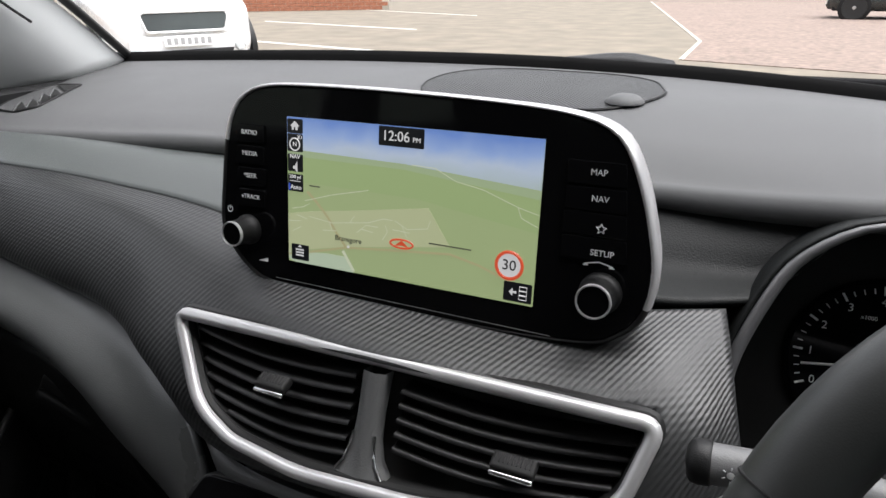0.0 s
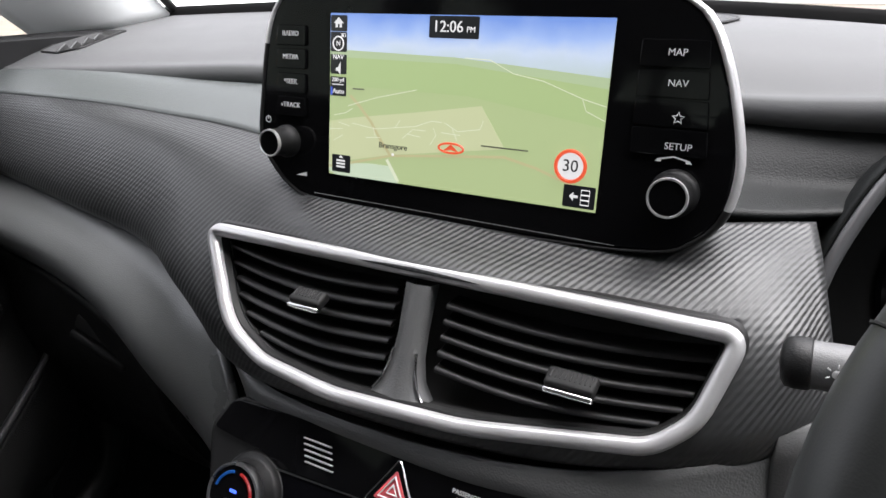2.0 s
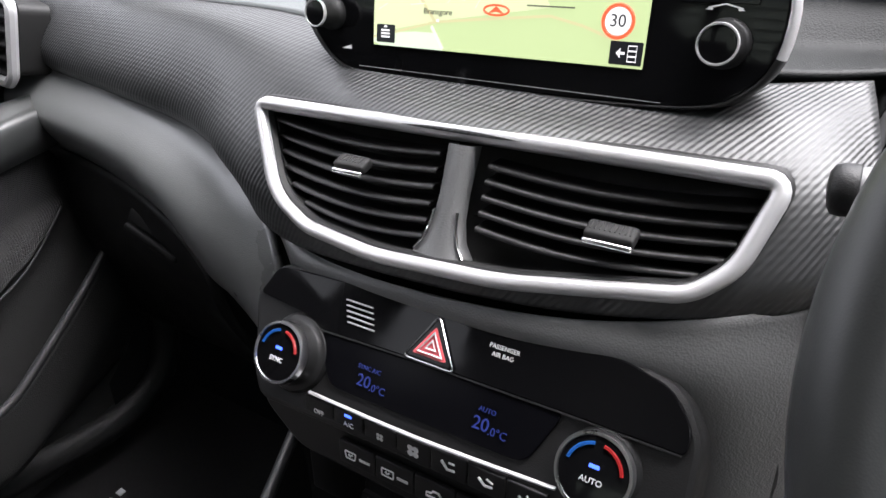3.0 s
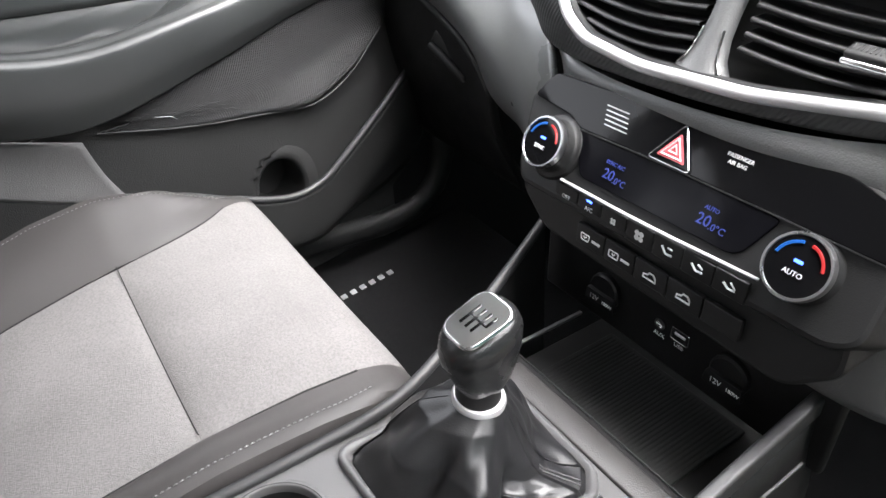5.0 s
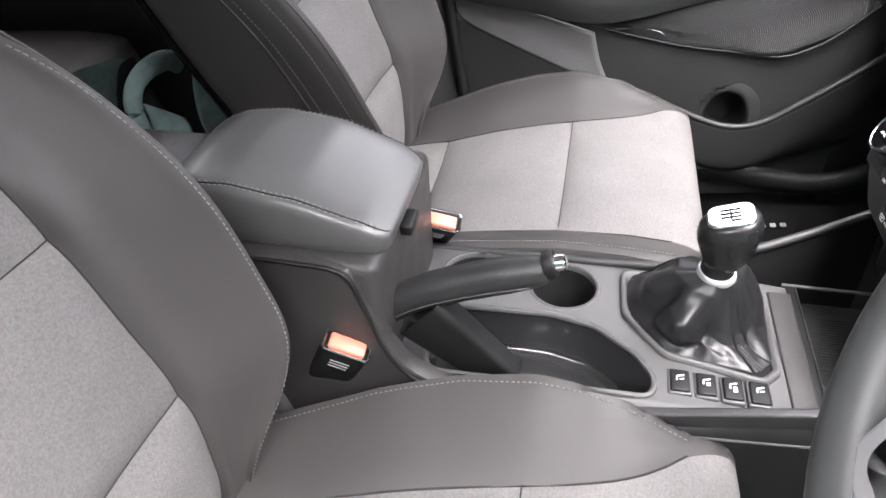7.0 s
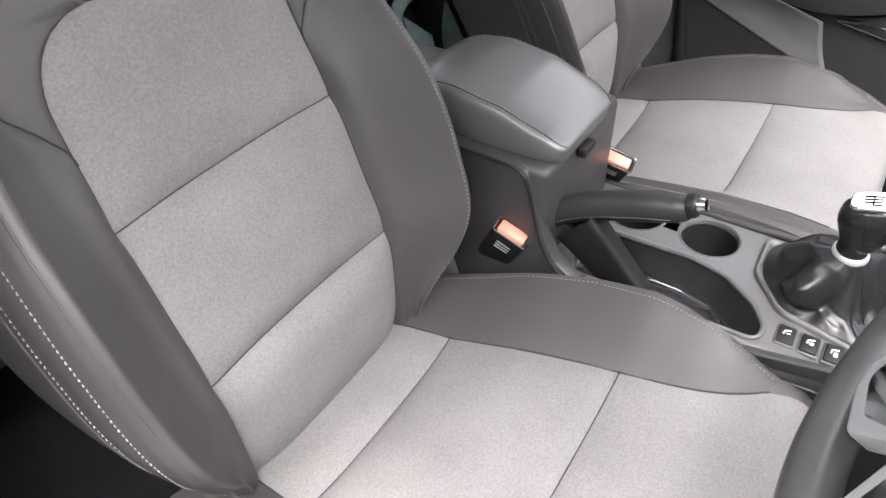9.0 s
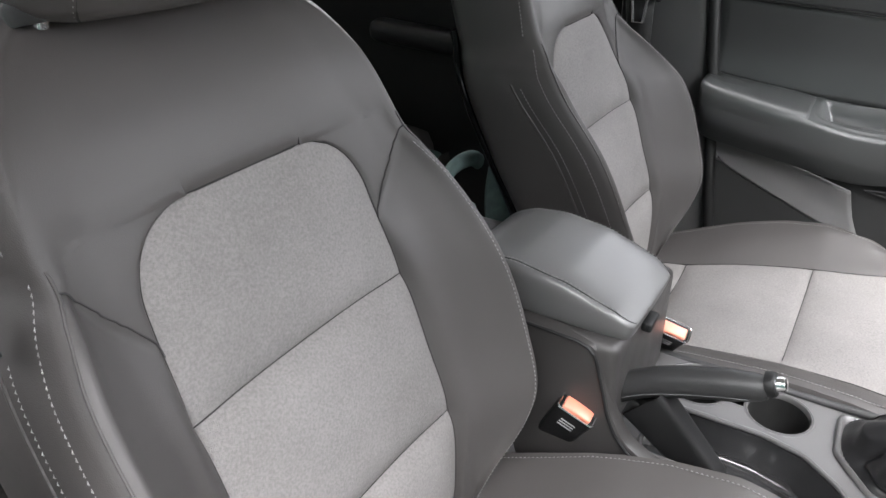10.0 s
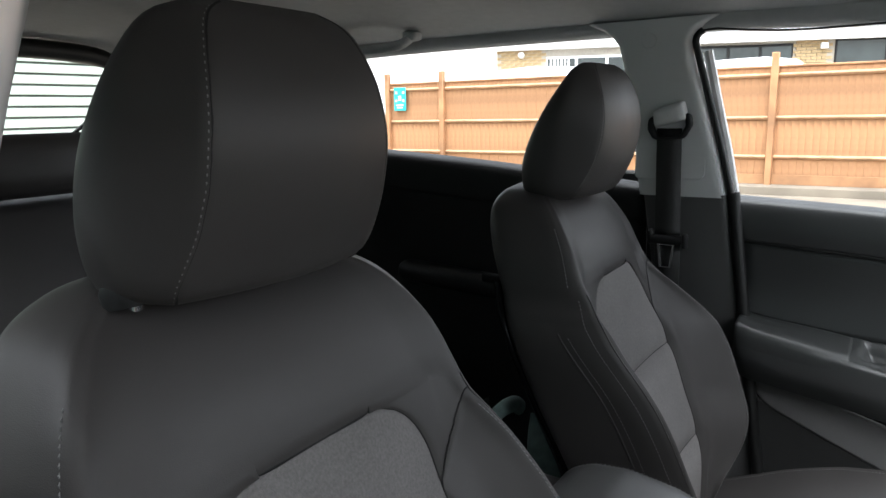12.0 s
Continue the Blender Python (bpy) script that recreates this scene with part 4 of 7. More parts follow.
lettering("writing", "PASSENGER", .0037, C @ pose(.0505, .0648, .0002), WHITEINK, up)
lettering("writing", "AIR BAG", .0037, C @ pose(.0505, .0603, .0002), WHITEINK, up)

# button rows below the silver strip
Lw = basis((0, .1665, .844), (1, 0, 0), (0, .03, 1))
low = part("lower_body", slab(soft_outline([(-.112, .004), (.168, .012), (.170, -.020), (.140, -.050), (-.085, -.046), (-.118, -.018)], [.006, .006, .02, .03, .03, .02], 6), .05, .004, m=Lw @ pose(0, 0, -.003)), BLACK, clim)
part("silver_strip", tube(spline([(-.066, .1655, .8545), (.02, .1640, .8570), (.107, .1680, .8590)], 20), .0014, 8, .6), SILVER, clim)
NAMES = ["OFF", "A/C", "", "", "", "", ""]
for k in range(7):
    x = -.057 + .0249 * k
    z = .0005 * k
    b = part("button", rounded(.0242, .0165, .004, .0010, m=Lw @ pose(x, z, .0010)), BLACK, clim)
    if NAMES[k]:
        lettering("writing", NAMES[k], .0050, Lw @ pose(x, z - .001, .0032), DIMINK, b)
    elif k < 4:
        r = .0014 if k == 2 else .0022
        for a in range(4):
            part("fan_sign", lathe([(r, 0), (0, .0003)], 10, m=Lw @ pose(x + r * 1.25 * math.cos(a * 1.57 + .78), z + r * 1.25 * math.sin(a * 1.57 + .78), .0031)), DIMINK, b)
    else:
        part("seat_sign", tube([Lw @ Vector((x + a, z + c, .0033)) for a, c in ((-.0045, .003 - .001 * (k - 4)), (-.0005, -.002), (.0045, -.0015))], .0009, 5, up=(0, -1, 0)), DIMINK, b)
        part("arrow_sign", tube([Lw @ Vector((x + a, z + c, .0033)) for a, c in ((.0005, .0032), (.0045, .0032 - .002 * (k - 4)))], .0007, 5, up=(0, -1, 0)), DIMINK, b)
    if k == 1:
        part("indicator", rounded(.0055, .0018, .001, .0004, m=Lw @ pose(x, z + .0058, .0032)), BLUEHOT, b, "lit blue indicator")
for k in range(5):
    x = -.028 + .0300 * k
    b = part("button", rounded(.0292, .0175, .004, .0010, m=Lw @ pose(x, -.0255, -.0002)), BLACK, clim)
    if k == 4:
        continue
    if k < 2:
        part("screen_sign", tube([Lw @ Vector((x - .005 + a, -.0262 + c, .0020)) for a, c in soft_outline([(-.0045, .0028), (.0045, .0028), (.0035 + .001 * k, -.0026), (-.0035 - .001 * k, -.0026)], .0008, 3)], .0006, 5, closed=True, up=(0, -1, 0)), DIMINK, b)
        part("heat_sign", tube([Lw @ Vector((x - .005 + a, -.0262 + c, .0020)) for a, c in ((-.0015, .001), (0, -.0005), (.0015, .001))], .0008, 5, up=(0, -1, 0)), DIMINK, b)
        part("grey_bar", rounded(.0085, .0022, .0004, .0001, m=Lw @ pose(x + .0065, -.0262, .0020)), DIMINK, b)
    else:
        part("car_sign", tube([Lw @ Vector((x + a * 1.3, -.0262 + c * 1.3, .0020)) for a, c in ((-.0045, -.0014), (-.004, .0006), (-.0015, .001), (-.0005, .0026), (.0025, .0026), (.004, .0008), (.0045, -.0014))], .0008, 5, closed=True, up=(0, -1, 0)), DIMINK, b)


RINGMETAL = material("satin_ring_metal", (.50, .50, .51), .30, metal=1.0, vary=.03)


def climate_dial(u, s, lift, txt):
    m = C @ pose(u, s, lift - .0185)
    d = part("dial", lathe([(.0275, -.014), (.0268, -.002), (.0250, .001), (.0222, .002), (.0208, .004), (.0205, .014), (.0195, .0175)], 48, m=m), BLACK, clim)
    part("ring", lathe([(.0206, .0125), (.0208, .0165), (.0202, .0184), (.0187, .0184), (.0182, .0172)], 48, m=m), RINGMETAL, d, "satin silver ring")
    part("cap", lathe([(.0185, .0165), (.0181, .0176), (0, .0178)], 40, m=m), PIANO, d)
    for a0, a1, c in ((100, 168, (.02, .16, .62)), (12, 80, (.60, .03, .03))):
        part("colour_arc", tube([m @ Vector((.0145 * math.cos(radians(a)), .0145 * math.sin(radians(a)), .0180)) for a in np.linspace(a0, a1, 12)], .0010, 5, up=(0, -.7, .7)), glow("dial_colour", c, .045), d)
    part("indicator", rounded(.0055, .0020, .0006, .0003, m=m @ pose(0, .0030, .0180)), BLUEHOT, d)
    lettering("writing", txt, .0044, m @ pose(0, -.0045, .0181), DIMINK, d)


climate_dial(-.0945, .0185, .018, "SYNC")
climate_dial(.1185, .0215, .013, "AUTO")

# ---- socket panel under it ----
sock = thing("socket_panel", "black panel with two covered 12 V sockets, AUX and USB", "socket panel")
part("panel", rounded(.30, .01, .10, .004, m=pose(.01, .231, .735)), BLACK, sock)
Sm = lambda x, z: basis((x, .2255, z), (1, 0, 0), (0, 0, 1))
for x in (-.057, .077):
    c = part("socket_cover", lathe([(.0175, 0), (.0175, .004), (.0155, .006), (0, .0065)], 32, m=Sm(x, .724)), BLACK, sock)
    part("pull_tab", slab(soft_outline([(-.019, -.012), (.019, -.012), (.016, .002), (-.016, .002)], .003, 4), .004, .001, m=Sm(x, .722) @ pose(0, 0, .010)), BLACK, c)
    lettering("writing", "12V", .0070, Sm(x - .006, .717) @ pose(0, 0, .0104), DIMINK, c)
    lettering("writing", "180W", .005, Sm(x + .010, .7165) @ pose(0, 0, .0104), DIMINK, c)
jack = part("aux_jack", lathe([(.0055, 0), (.0055, .002), (.0035, .002), (.003, -.001), (0, -.001)], 24, m=Sm(.006, .727)), CHROME, sock)
lettering("writing", "AUX", .0055, Sm(.006, .7155) @ pose(0, 0, .0006), DIMINK, jack)
usb = part("usb_port", rounded(.016, .009, .002, .0009, m=Sm(.027, .727)), BLACK, sock)
part("rim", tube([Sm(.027, .727) @ Vector((x, y, .0012)) for x, y in soft_outline([(-.0088, -.0058), (.0088, -.0058), (.0088, .0058), (-.0088, .0058)], .002, 3)], .0006, 5, closed=True, up=(0, -1, 0)), CHROME, usb)
part("tongue", rounded(.011, .0028, .002, .0006, m=Sm(.027, .728) @ pose(0, 0, .0008)), DIMINK, usb)
lettering("writing", "USB", .0055, Sm(.027, .716) @ pose(0, 0, .0006), DIMINK, usb)

# ---- centre console ----
con = thing("centre_console", "grey plastic centre console with two cup holders and tray", "centre console")
ZC = .708
RAIL = material("dark_grey_rail_plastic", (.024, .024, .025), .48, vary=.05, bump=.15, bscale=1300)
CUPS = ((-.016, -.217, .037), (-.013, -.121, .0345))


def top_z(x, y):
    return ZC - .010 * max(0, y) / .1 + .0 * x


nx, ny = 90, 170
x0, x1, y0, y1 = -.072, .142, -.285, .115
TRENCH = soft_outline([(.040, -.245), (.035, -.13), (.045, -.085), (.075, -.046), (.105, -.027), (.128, -.032), (.132, -.245)], [.02, .06, .04, .04, .03, .015, .02], 6)
GATE = [(-.037, -.054), (-.035, .082), (.064, .081), (.078, .066), (.068, -.018), (.022, -.050)]
bm = bmesh.new()
vs = {}
for j in range(ny + 1):
    for i in range(nx + 1):
        x, y = x0 + (x1 - x0) * i / nx, y0 + (y1 - y0) * j / ny
        z = top_z(x, y)
        e = min(x - x0, x1 - x)
        if e < .012:
            z -= .010 * (1 - e / .012) ** 2
        vs[i, j] = bm.verts.new((x, y, z))
for j in range(ny):
    for i in range(nx):
        x, y = x0 + (x1 - x0) * (i + .5) / nx, y0 + (y1 - y0) * (j + .5) / ny
        if any((x - a) ** 2 + (y - b) ** 2 < (r + .003) ** 2 for a, b, r in CUPS) or inside(x, y, TRENCH):
            continue
        if inside(x, y, GATE):
            continue
        if abs(x + .012) < .010 and -.18 < y < -.155:
            continue
        bm.faces.new((vs[i, j], vs[i + 1, j], vs[i + 1, j + 1], vs[i, j + 1]))
bmesh.ops.delete(bm, geom=[v for v in bm.verts if not v.link_faces], context="VERTS")
thicken(part("top_plate", bm, CONSOLE, con, "smooth grey top plate"), .003)
for a, b, r in CUPS:
    # near-black walls carry the shade of the deep cup in their colour
    cup = part("cup_holder", lathe([(r - .004, -.075), (r - .002, -.07), (r, -.004), (r + .0012, .0006), (r + .0026, .0008), (r + .003, -.002)], 48, m=pose(a, b, ZC), lid=False), DARK, con, "round black cup holder")
    part("cup_rim", net([[(a + (r + dr) * math.cos(q), b + (r + dr) * math.sin(q), ZC + dz) for q in np.linspace(0, 2 * math.pi, 56, endpoint=False)] for dr, dz in ((-.0005, -.006), (.0004, .0002), (.0010, .0007), (.0030, .0007), (.0045, .0002))], closed_u=True), CONSOLE, cup, crisp=70)
    part("base_mat", lathe([(r - .005, -.072), (0, -.072)], 40, m=pose(a, b, ZC)), RUBBER, cup)
part("cup_bridge", rounded(.022, .030, .012, .002, m=pose(-.012, -.168, ZC - .022)), BLACK, con)
w = [Vector((x, y, 0)) for x, y in TRENCH]
tc = Vector((.088, -.13, 0))
rows = []
for s, d in [tuple(p[:2]) for p in spline([(1.0, .0, 0), (.985, -.010, 0), (.95, -.036, 0), (.88, -.049, 0), (.7, -.054, 0), (.4, -.055, 0), (.02, -.055, 0)], 30)]:
    rows.append([tuple(tc + (p - tc) * s + Vector((0, 0, ZC + d + (.03 * max(0, (-(p.y) - .10)) if s < .96 else 0)))) for p in w])
part("trench", net(rows, closed_u=True), material("dark_gloss_tray", (.026, .026, .027), .15, vary=.04, vscale=8, spec=.9), con, "shallow grey tray beside the handbrake", crisp=80)
part("trench_lip", tube([(x, y, ZC + .0006) for x, y in TRENCH], .0030, 8, closed=True), CONSOLE, con)
part("handbrake_slot", slab(soft_outline([(-.016, -.05), (.016, -.05), (.016, .05), (-.016, .05)], .012, 5), .004, m=pose(.105, -.20, ZC - .028)), DARK, con)
# side cheeks down to the floor
for x, l in ((x0, 1), (x1, -1)):
    part("side_cheek", skin([[(x, y0, ZC - .012), (x, -.05, ZC - .012), (x, y1, ZC - .018)], [(x - l * .004, y0, ZC - .06), (x - l * .004, -.05, ZC - .06), (x - l * .004, y1, ZC - .06)], [(x - l * .012, y0, .31), (x - l * .012, -.05, .31), (x - l * .012, y1, .31)]], 12, 12), BLACK, con)
# rear box under the armrest
BOXVINYL = material("black_box_vinyl", (.034, .032, .0315), .45, vary=.08, bump=.25, bscale=900, kind="leather")
part("rear_box", rounded(.200, .36, .26, .012, 4, m=pose(.050, -.452, .715)), BOXVINYL, con, "black textured storage box below the armrest")
ST = [(-.640, .60), (-.640, .70), (-.475, .846), (-.34, .846), (-.296, .841), (-.282, .80), (-.270, .760), (-.252, .730), (-.222, .712), (-.10, .700), (-.10, .60)]
SIDE = Matrix(((0, 0, 1, .153), (1, 0, 0, 0), (0, 1, 0, 0), (0, 0, 0, 1)))
part("side_panel", slab(soft_outline(ST, [.01, .03, .02, .05, .012, .05, .04, .04, .04, .01, .01], 5), .018, .004, m=SIDE), BOXVINYL, con, "black textured side panel with a stitched edge")
part("panel_edge", tube(spline([(.1535, -.47, .843), (.1535, -.34, .843), (.1535, -.300, .836), (.1535, -.286, .80), (.1535, -.274, .758), (.1535, -.256, .727), (.1535, -.225, .709), (.1535, -.12, .699)], 40), .0022, 8), BLACK, con, crisp=70)
# front tray walls with grey grab rails
thicken(part("tray_floor", rounded(.19, .15, .006, .002, m=pose(.018, .185, .664)), DARK, con), .0005)
mat_ = part("tray_mat", rounded(.150, .115, .004, .0015, m=pose(.022, .178, .6685)), DARK, con, "ribbed black rubber mat")
for k in range(36):
    part("rib", rounded(.0026, .105, .0007, .0003, m=pose(-.048 + .0040 * k, .178, .6707, 0, 0, 0)), DARK, mat_)
part("tray_front_edge", rounded(.205, .016, .022, .003, m=pose(.030, .120, .6825)), BLACK, con)
part("edge_line", rounded(.20, .0012, .0012, .0004, m=pose(.030, .1275, .6935)), RAIL, con)
part("front_plate", rounded(.186, .0235, .006, .002, m=pose(.044, .1050, .6985)), BOXVINYL, con, "black strip between gaiter and tray")
# pale bar added as a painted highlight along the tray's left side
part("tray_shine", rounded(.004, .10, .003, .001, m=pose(-.076, .165, .690)), CONSOLE, con)
RL = spline([(-.058, -.285, .706), (-.058, -.17, .708), (-.058, -.07, .710), (-.060, .0, .715), (-.080, .07, .728), (-.105, .14, .745), (-.135, .215, .765)], 40)
part("grab_rail", tube(RL, .0050, 10), RAIL, con, "slim grey grab rail")
RR = spline([(.150, -.10, .700), (.149, -.03, .712), (.146, .06, .728), (.143, .14, .740), (.141, .235, .752)], 30)
RAILCUT = soft_outline([(-.005, -.014), (.005, -.014), (.005, .004), (-.005, .005)], [.003, .003, .0035, .0035], 5)
part("grab_rail", net([[(x + u, y, z + w) for u, w in RAILCUT] for x, y, z in RR], closed_u=True), RAIL, con, "flat-topped black grab rail", crisp=70)
part("tray_wall", skin([RL[18:].tolist(), [(x + .006, y, .69) for x, y, z in RL[18:].tolist()], [(x + .012, y, .60) for x, y, z in RL[18:].tolist()]], 20, 8), BLACK, con)
thicken(part("tray_wall", skin([RR.tolist(), [(x + .004, y, .69) for x, y, z in RR.tolist()], [(x + .012, y, .63) for x, y, z in RR.tolist()], [(x + .020, y, .35) for x, y, z in RR.tolist()]], 20, 10), BLACK, con), .003)
part("cheek_line", tube([(.1565, -.10, .688), (.157, .05, .702), (.156, .2, .716)], .0012, 6), CONSOLE, con)

# switch row beside the gear lever
for k in range(4):
    x, y = .1045, -.006 + .0235 * k
    b = thing("console_switch", "small square black switch with white symbol", "switch", "switches beside the gear lever")
    part("bezel", rounded(.031, .0215, .006, .002, m=pose(x, y, ZC - .001 - .001 * k, 0, 0, 0)), CONSOLE, b)
    k_ = part("cap", rounded(.026, .0175, .006, .002, m=pose(x, y, ZC + .0014 - .001 * k)), BLACK, b)
    zt = ZC + .0046 - .001 * k
    part("symbol", tube([(x - .0055, y + .0035, zt), (x - .0035, y - .0025, zt), (x + .0015, y - .0030, zt)], .0010, 5), DIMINK, k_)
    for q in range(1 + k % 3):
        part("symbol_mark", rounded(.0014, .0040, .0006, .0002, m=pose(x - .0005 + .0024 * q, y + .0015, zt, 0, 0, 12)), DIMINK, k_)
    part("lamp", rounded(.0022, .0012, .0006, .0002, m=pose(x - .009, y, ZC + .0047 - .001 * k)), DARK, k_)

# ---- gear lever ----
MIRROR = material("mirror_bright_plate", (.85, .85, .86), .04, metal=1.0, vary=.02)
FOLDLINE = material("black_waxed_thread", (.03, .03, .03), .6)
gear = thing("gear_lever", "manual gear lever with leather gaiter and chrome shift pattern", "gear lever")
FR = soft_outline([(-.046, -.062), (-.043, .092), (.072, .090), (.090, .074), (.078, -.020), (.025, -.060)], [.012, .012, .014, .012, .03, .03], 7)
part("frame", net([[(x, y, top_z(x, y) + .0005) for x, y in FR], [(.02 + (x - .02) * .99, .015 + (y - .015) * .99, top_z(x, y) + .006) for x, y in FR], [(.02 + (x - .02) * .93, .015 + (y - .015) * .94, top_z(x, y) + .0065) for x, y in FR], [(.02 + (x - .02) * .88, .015 + (y - .015) * .89, top_z(x, y) - .002) for x, y in FR]], closed_u=True), CONSOLE, gear, "grey surround of the gaiter")
BASE = [tuple(p[:2]) for p in spline([(.02 + (x - .02) * .90, .015 + (y - .015) * .91, 0) for x, y in FR + FR[:1]], 121)[:-1]]
TOPC = (.022, .020, .776)


def bell(x, at, wide):
    return math.exp(-((x - at) / wide) ** 2)


def turned(a, at):
    return math.atan2(math.sin(a - at), math.cos(a - at))


def gaiter_point(x, y, v):
    """The slack leather: a tent towards the passenger, a flat shelf towards the dash and a hanging roll between them."""
    a = math.atan2(y - .015, x - .02)
    shelf = bell(turned(a, .75), 0, .85)
    s_tent = float(np.interp(v, [0, .08, .5, .85, 1], [0, .02, .27, .68, 1]))
    z_tent = float(np.interp(v, [0, .08, .5, .85, 1], [0, .12, .62, .93, 1]))
    s_shelf = float(np.interp(v, [0, .08, .30, .46, .56, .8, 1], [0, .04, .27, .46, .58, .80, 1]))
    z_shelf = float(np.interp(v, [0, .08, .30, .46, .56, .8, 1], [0, .10, .15, .20, .32, .70, 1]))
    q, h = s_tent + (s_shelf - s_tent) * shelf, z_tent + (z_shelf - z_tent) * shelf
    slack = math.sin(math.pi * v) ** .7 if 0 < v < 1 else 0
    lean = a - .5 * (v - .5)
    out = -.004 * slack
    out += .011 * bell(turned(lean, -.55), 0, .34) * bell(v, .42, .22)      # the hanging roll
    out -= .009 * bell(turned(lean, -1.20), 0, .17) * bell(v, .36, .24)
    out -= .010 * bell(turned(lean, .06), 0, .16) * bell(v, .34, .22)
    out -= .008 * bell(v, .13 + .10 * abs(turned(a, -.5)), .05) * bell(turned(a, -.5), 0, .60)   # the tuck under it
    out += .007 * bell(turned(lean, -1.72), 0, .24) * slack
    out -= .007 * bell(turned(lean, -2.25), 0, .16) * bell(v, .45, .26)
    out += .005 * bell(turned(lean, -2.75), 0, .22) * slack
    out -= .006 * bell(turned(lean, 2.65), 0, .18) * bell(v, .5, .25)
    out += .004 * bell(turned(lean, 2.0), 0, .25) * slack
    out += .0012 * slack * math.sin(6 * a + 9 * v) + .0007 * slack * math.sin(13 * a - 11 * v + 1)
    lift = .006 * bell(v, .20, .06) * bell(turned(a, -.15), 0, .5) + .003 * bell(turned(a, .55), 0, .10) * bell(v, .3, .16) - .003 * bell(turned(a, .95), 0, .14) * bell(v, .3, .16)
    px_ = (1 - q) * (x - .02) + q * .0175 * math.cos(a) + .02 + .002 * q + out * math.cos(a)
    py_ = (1 - q) * (y - .015) + q * .0175 * math.sin(a) + .015 + .005 * q + out * math.sin(a)
    return px_, py_, .700 + (TOPC[2] - .700) * h + .25 * out + lift


rows = [[gaiter_point(x, y, v) for x, y in BASE] for v in np.linspace(0, 1, 64)]
ga = part("gaiter", net(rows, closed_u=True), LEATHER, gear, "creased black leather gaiter", crisp=80)
for turn in (.74, .82):
    i = min(range(len(BASE)), key=lambda n: abs(turned(math.atan2(BASE[n][1] - .015, BASE[n][0] - .02), turn)))
    part("gaiter_seam", tube([(r[i][0], r[i][1], r[i][2] + .0002) for r in rows[4:32]], .0006, 5), FOLDLINE, ga, crisp=70)
part("collar", lathe([(.0165, 0), (.0182, .002), (.0186, .005), (.0172, .0075), (.014, .008)], 36, m=pose(.022, .020, .772, -4, 6)), SILVER, gear, "silver ring")
part("stem", lathe([(.0155, 0), (.0150, .012), (.0145, .03)], 32, m=pose(.022, .020, .779)), BLACK, gear)
rows = []
for z, rx, ry, dx, dy in ((.786, .0125, .0135, 0, 0), (.789, .0140, .0165, 0, .001), (.797, .0158, .0205, 0, .002), (.808, .0184, .0242, .0, .002), (.820, .0210, .0268, .0, .001), (.830, .0222, .0272, .0, .000), (.837, .0206, .0252, .0, -.001), (.8405, .0185, .0228, .0, -.001), (.8425, .0150, .0190, .0, -.001)):
    rows.append([(.0225 + dx + rx * math.copysign(abs(math.cos(a)) ** .86, math.cos(a)), .021 + dy + ry * math.copysign(abs(math.sin(a)) ** .86, math.sin(a)), z + .32 * ry * math.sin(a) * max(0, min(1, (z - .797) / .030))) for a in np.linspace(0, 2 * math.pi, 40, endpoint=False)])
kn = part("knob", net(rows, closed_u=True), material("smooth_knob_leather", (.013, .013, .0135), .24, vary=.06, bump=.12, bscale=1200, kind="leather"), gear, "black leather-grained knob")
KT = basis((.0225, .019, .8430), (1, 0, 0), (0, 1, .32))
part("plate_rim", net([[KT @ Vector((x * s, y * s, z)) for x, y in soft_outline([(-.0150, -.0200), (.0150, -.0200), (.0170, .0205), (-.0170, .0205)], .011, 8)] for s, z in ((1.02, -.0015), (.99, .0012), (.93, .0014))], closed_u=True), CHROME, kn, "bright chrome rim")
part("plate", slab(soft_outline([(-.0139, -.0186), (.0139, -.0186), (.0158, .0190), (-.0158, .0190)], .010, 8), .001, m=KT @ pose(0, 0, .0014)), MIRROR, kn, "mirror-bright plate with shift pattern")
for a, b in (((-.0065, -.0085), (-.0065, .0085)), ((-.001, -.0085), (-.001, .0085)), ((.0045, -.0085), (.0045, .0085)), ((-.0065, 0), (.0095, 0)), ((.0095, 0), (.0095, .0085))):
    part("shift_line", tube([KT @ Vector((*a, .0016)), KT @ Vector((*b, .0016))], .0008, 5, up=(.3, .2, 1)), PIANO, kn)

# ---- handbrake ----
GRIP = material("black_grip_vinyl", (.022, .022, .0225), .42, vary=.06, bump=.2, bscale=1100, kind="leather")
hb = thing("handbrake", "black grained handbrake lever with a chrome push button", "handbrake")
G0 = spline([(.106, -.312, .728), (.104, -.285, .755), (.101, -.245, .781), (.099, -.19, .803), (.097, -.135, .8195)], 30)
part("grip", tube(G0, [.013] * 3 + [.0155] * 10 + [.0165] * 12 + [.0155, .0150, .0145, .0135, .011], 16, 1.08), GRIP, hb)
part("grip_seam", tube([(x + .0155, y, z - .006) for x, y, z in G0[8:28]], .0005, 5), STACK, hb)
part("button_sleeve", lathe([(.0130, -.006), (.0135, 0), (.012, .003), (.009, .004)], 24, m=basis((.0948, -.1315, .8245), (1, 0, 0), (0, .35, -.94)) @ pose(0, 0, 0, 0, 0, 0)), BLACK, hb)
part("button", lathe([(.0078, 0), (.0078, .011), (.0065, .014), (0, .0145)], 24, m=look((.0948, -.133, .8240), (.0948, -.333, .7400))), CHROME, hb, "chrome push button")
rows = []
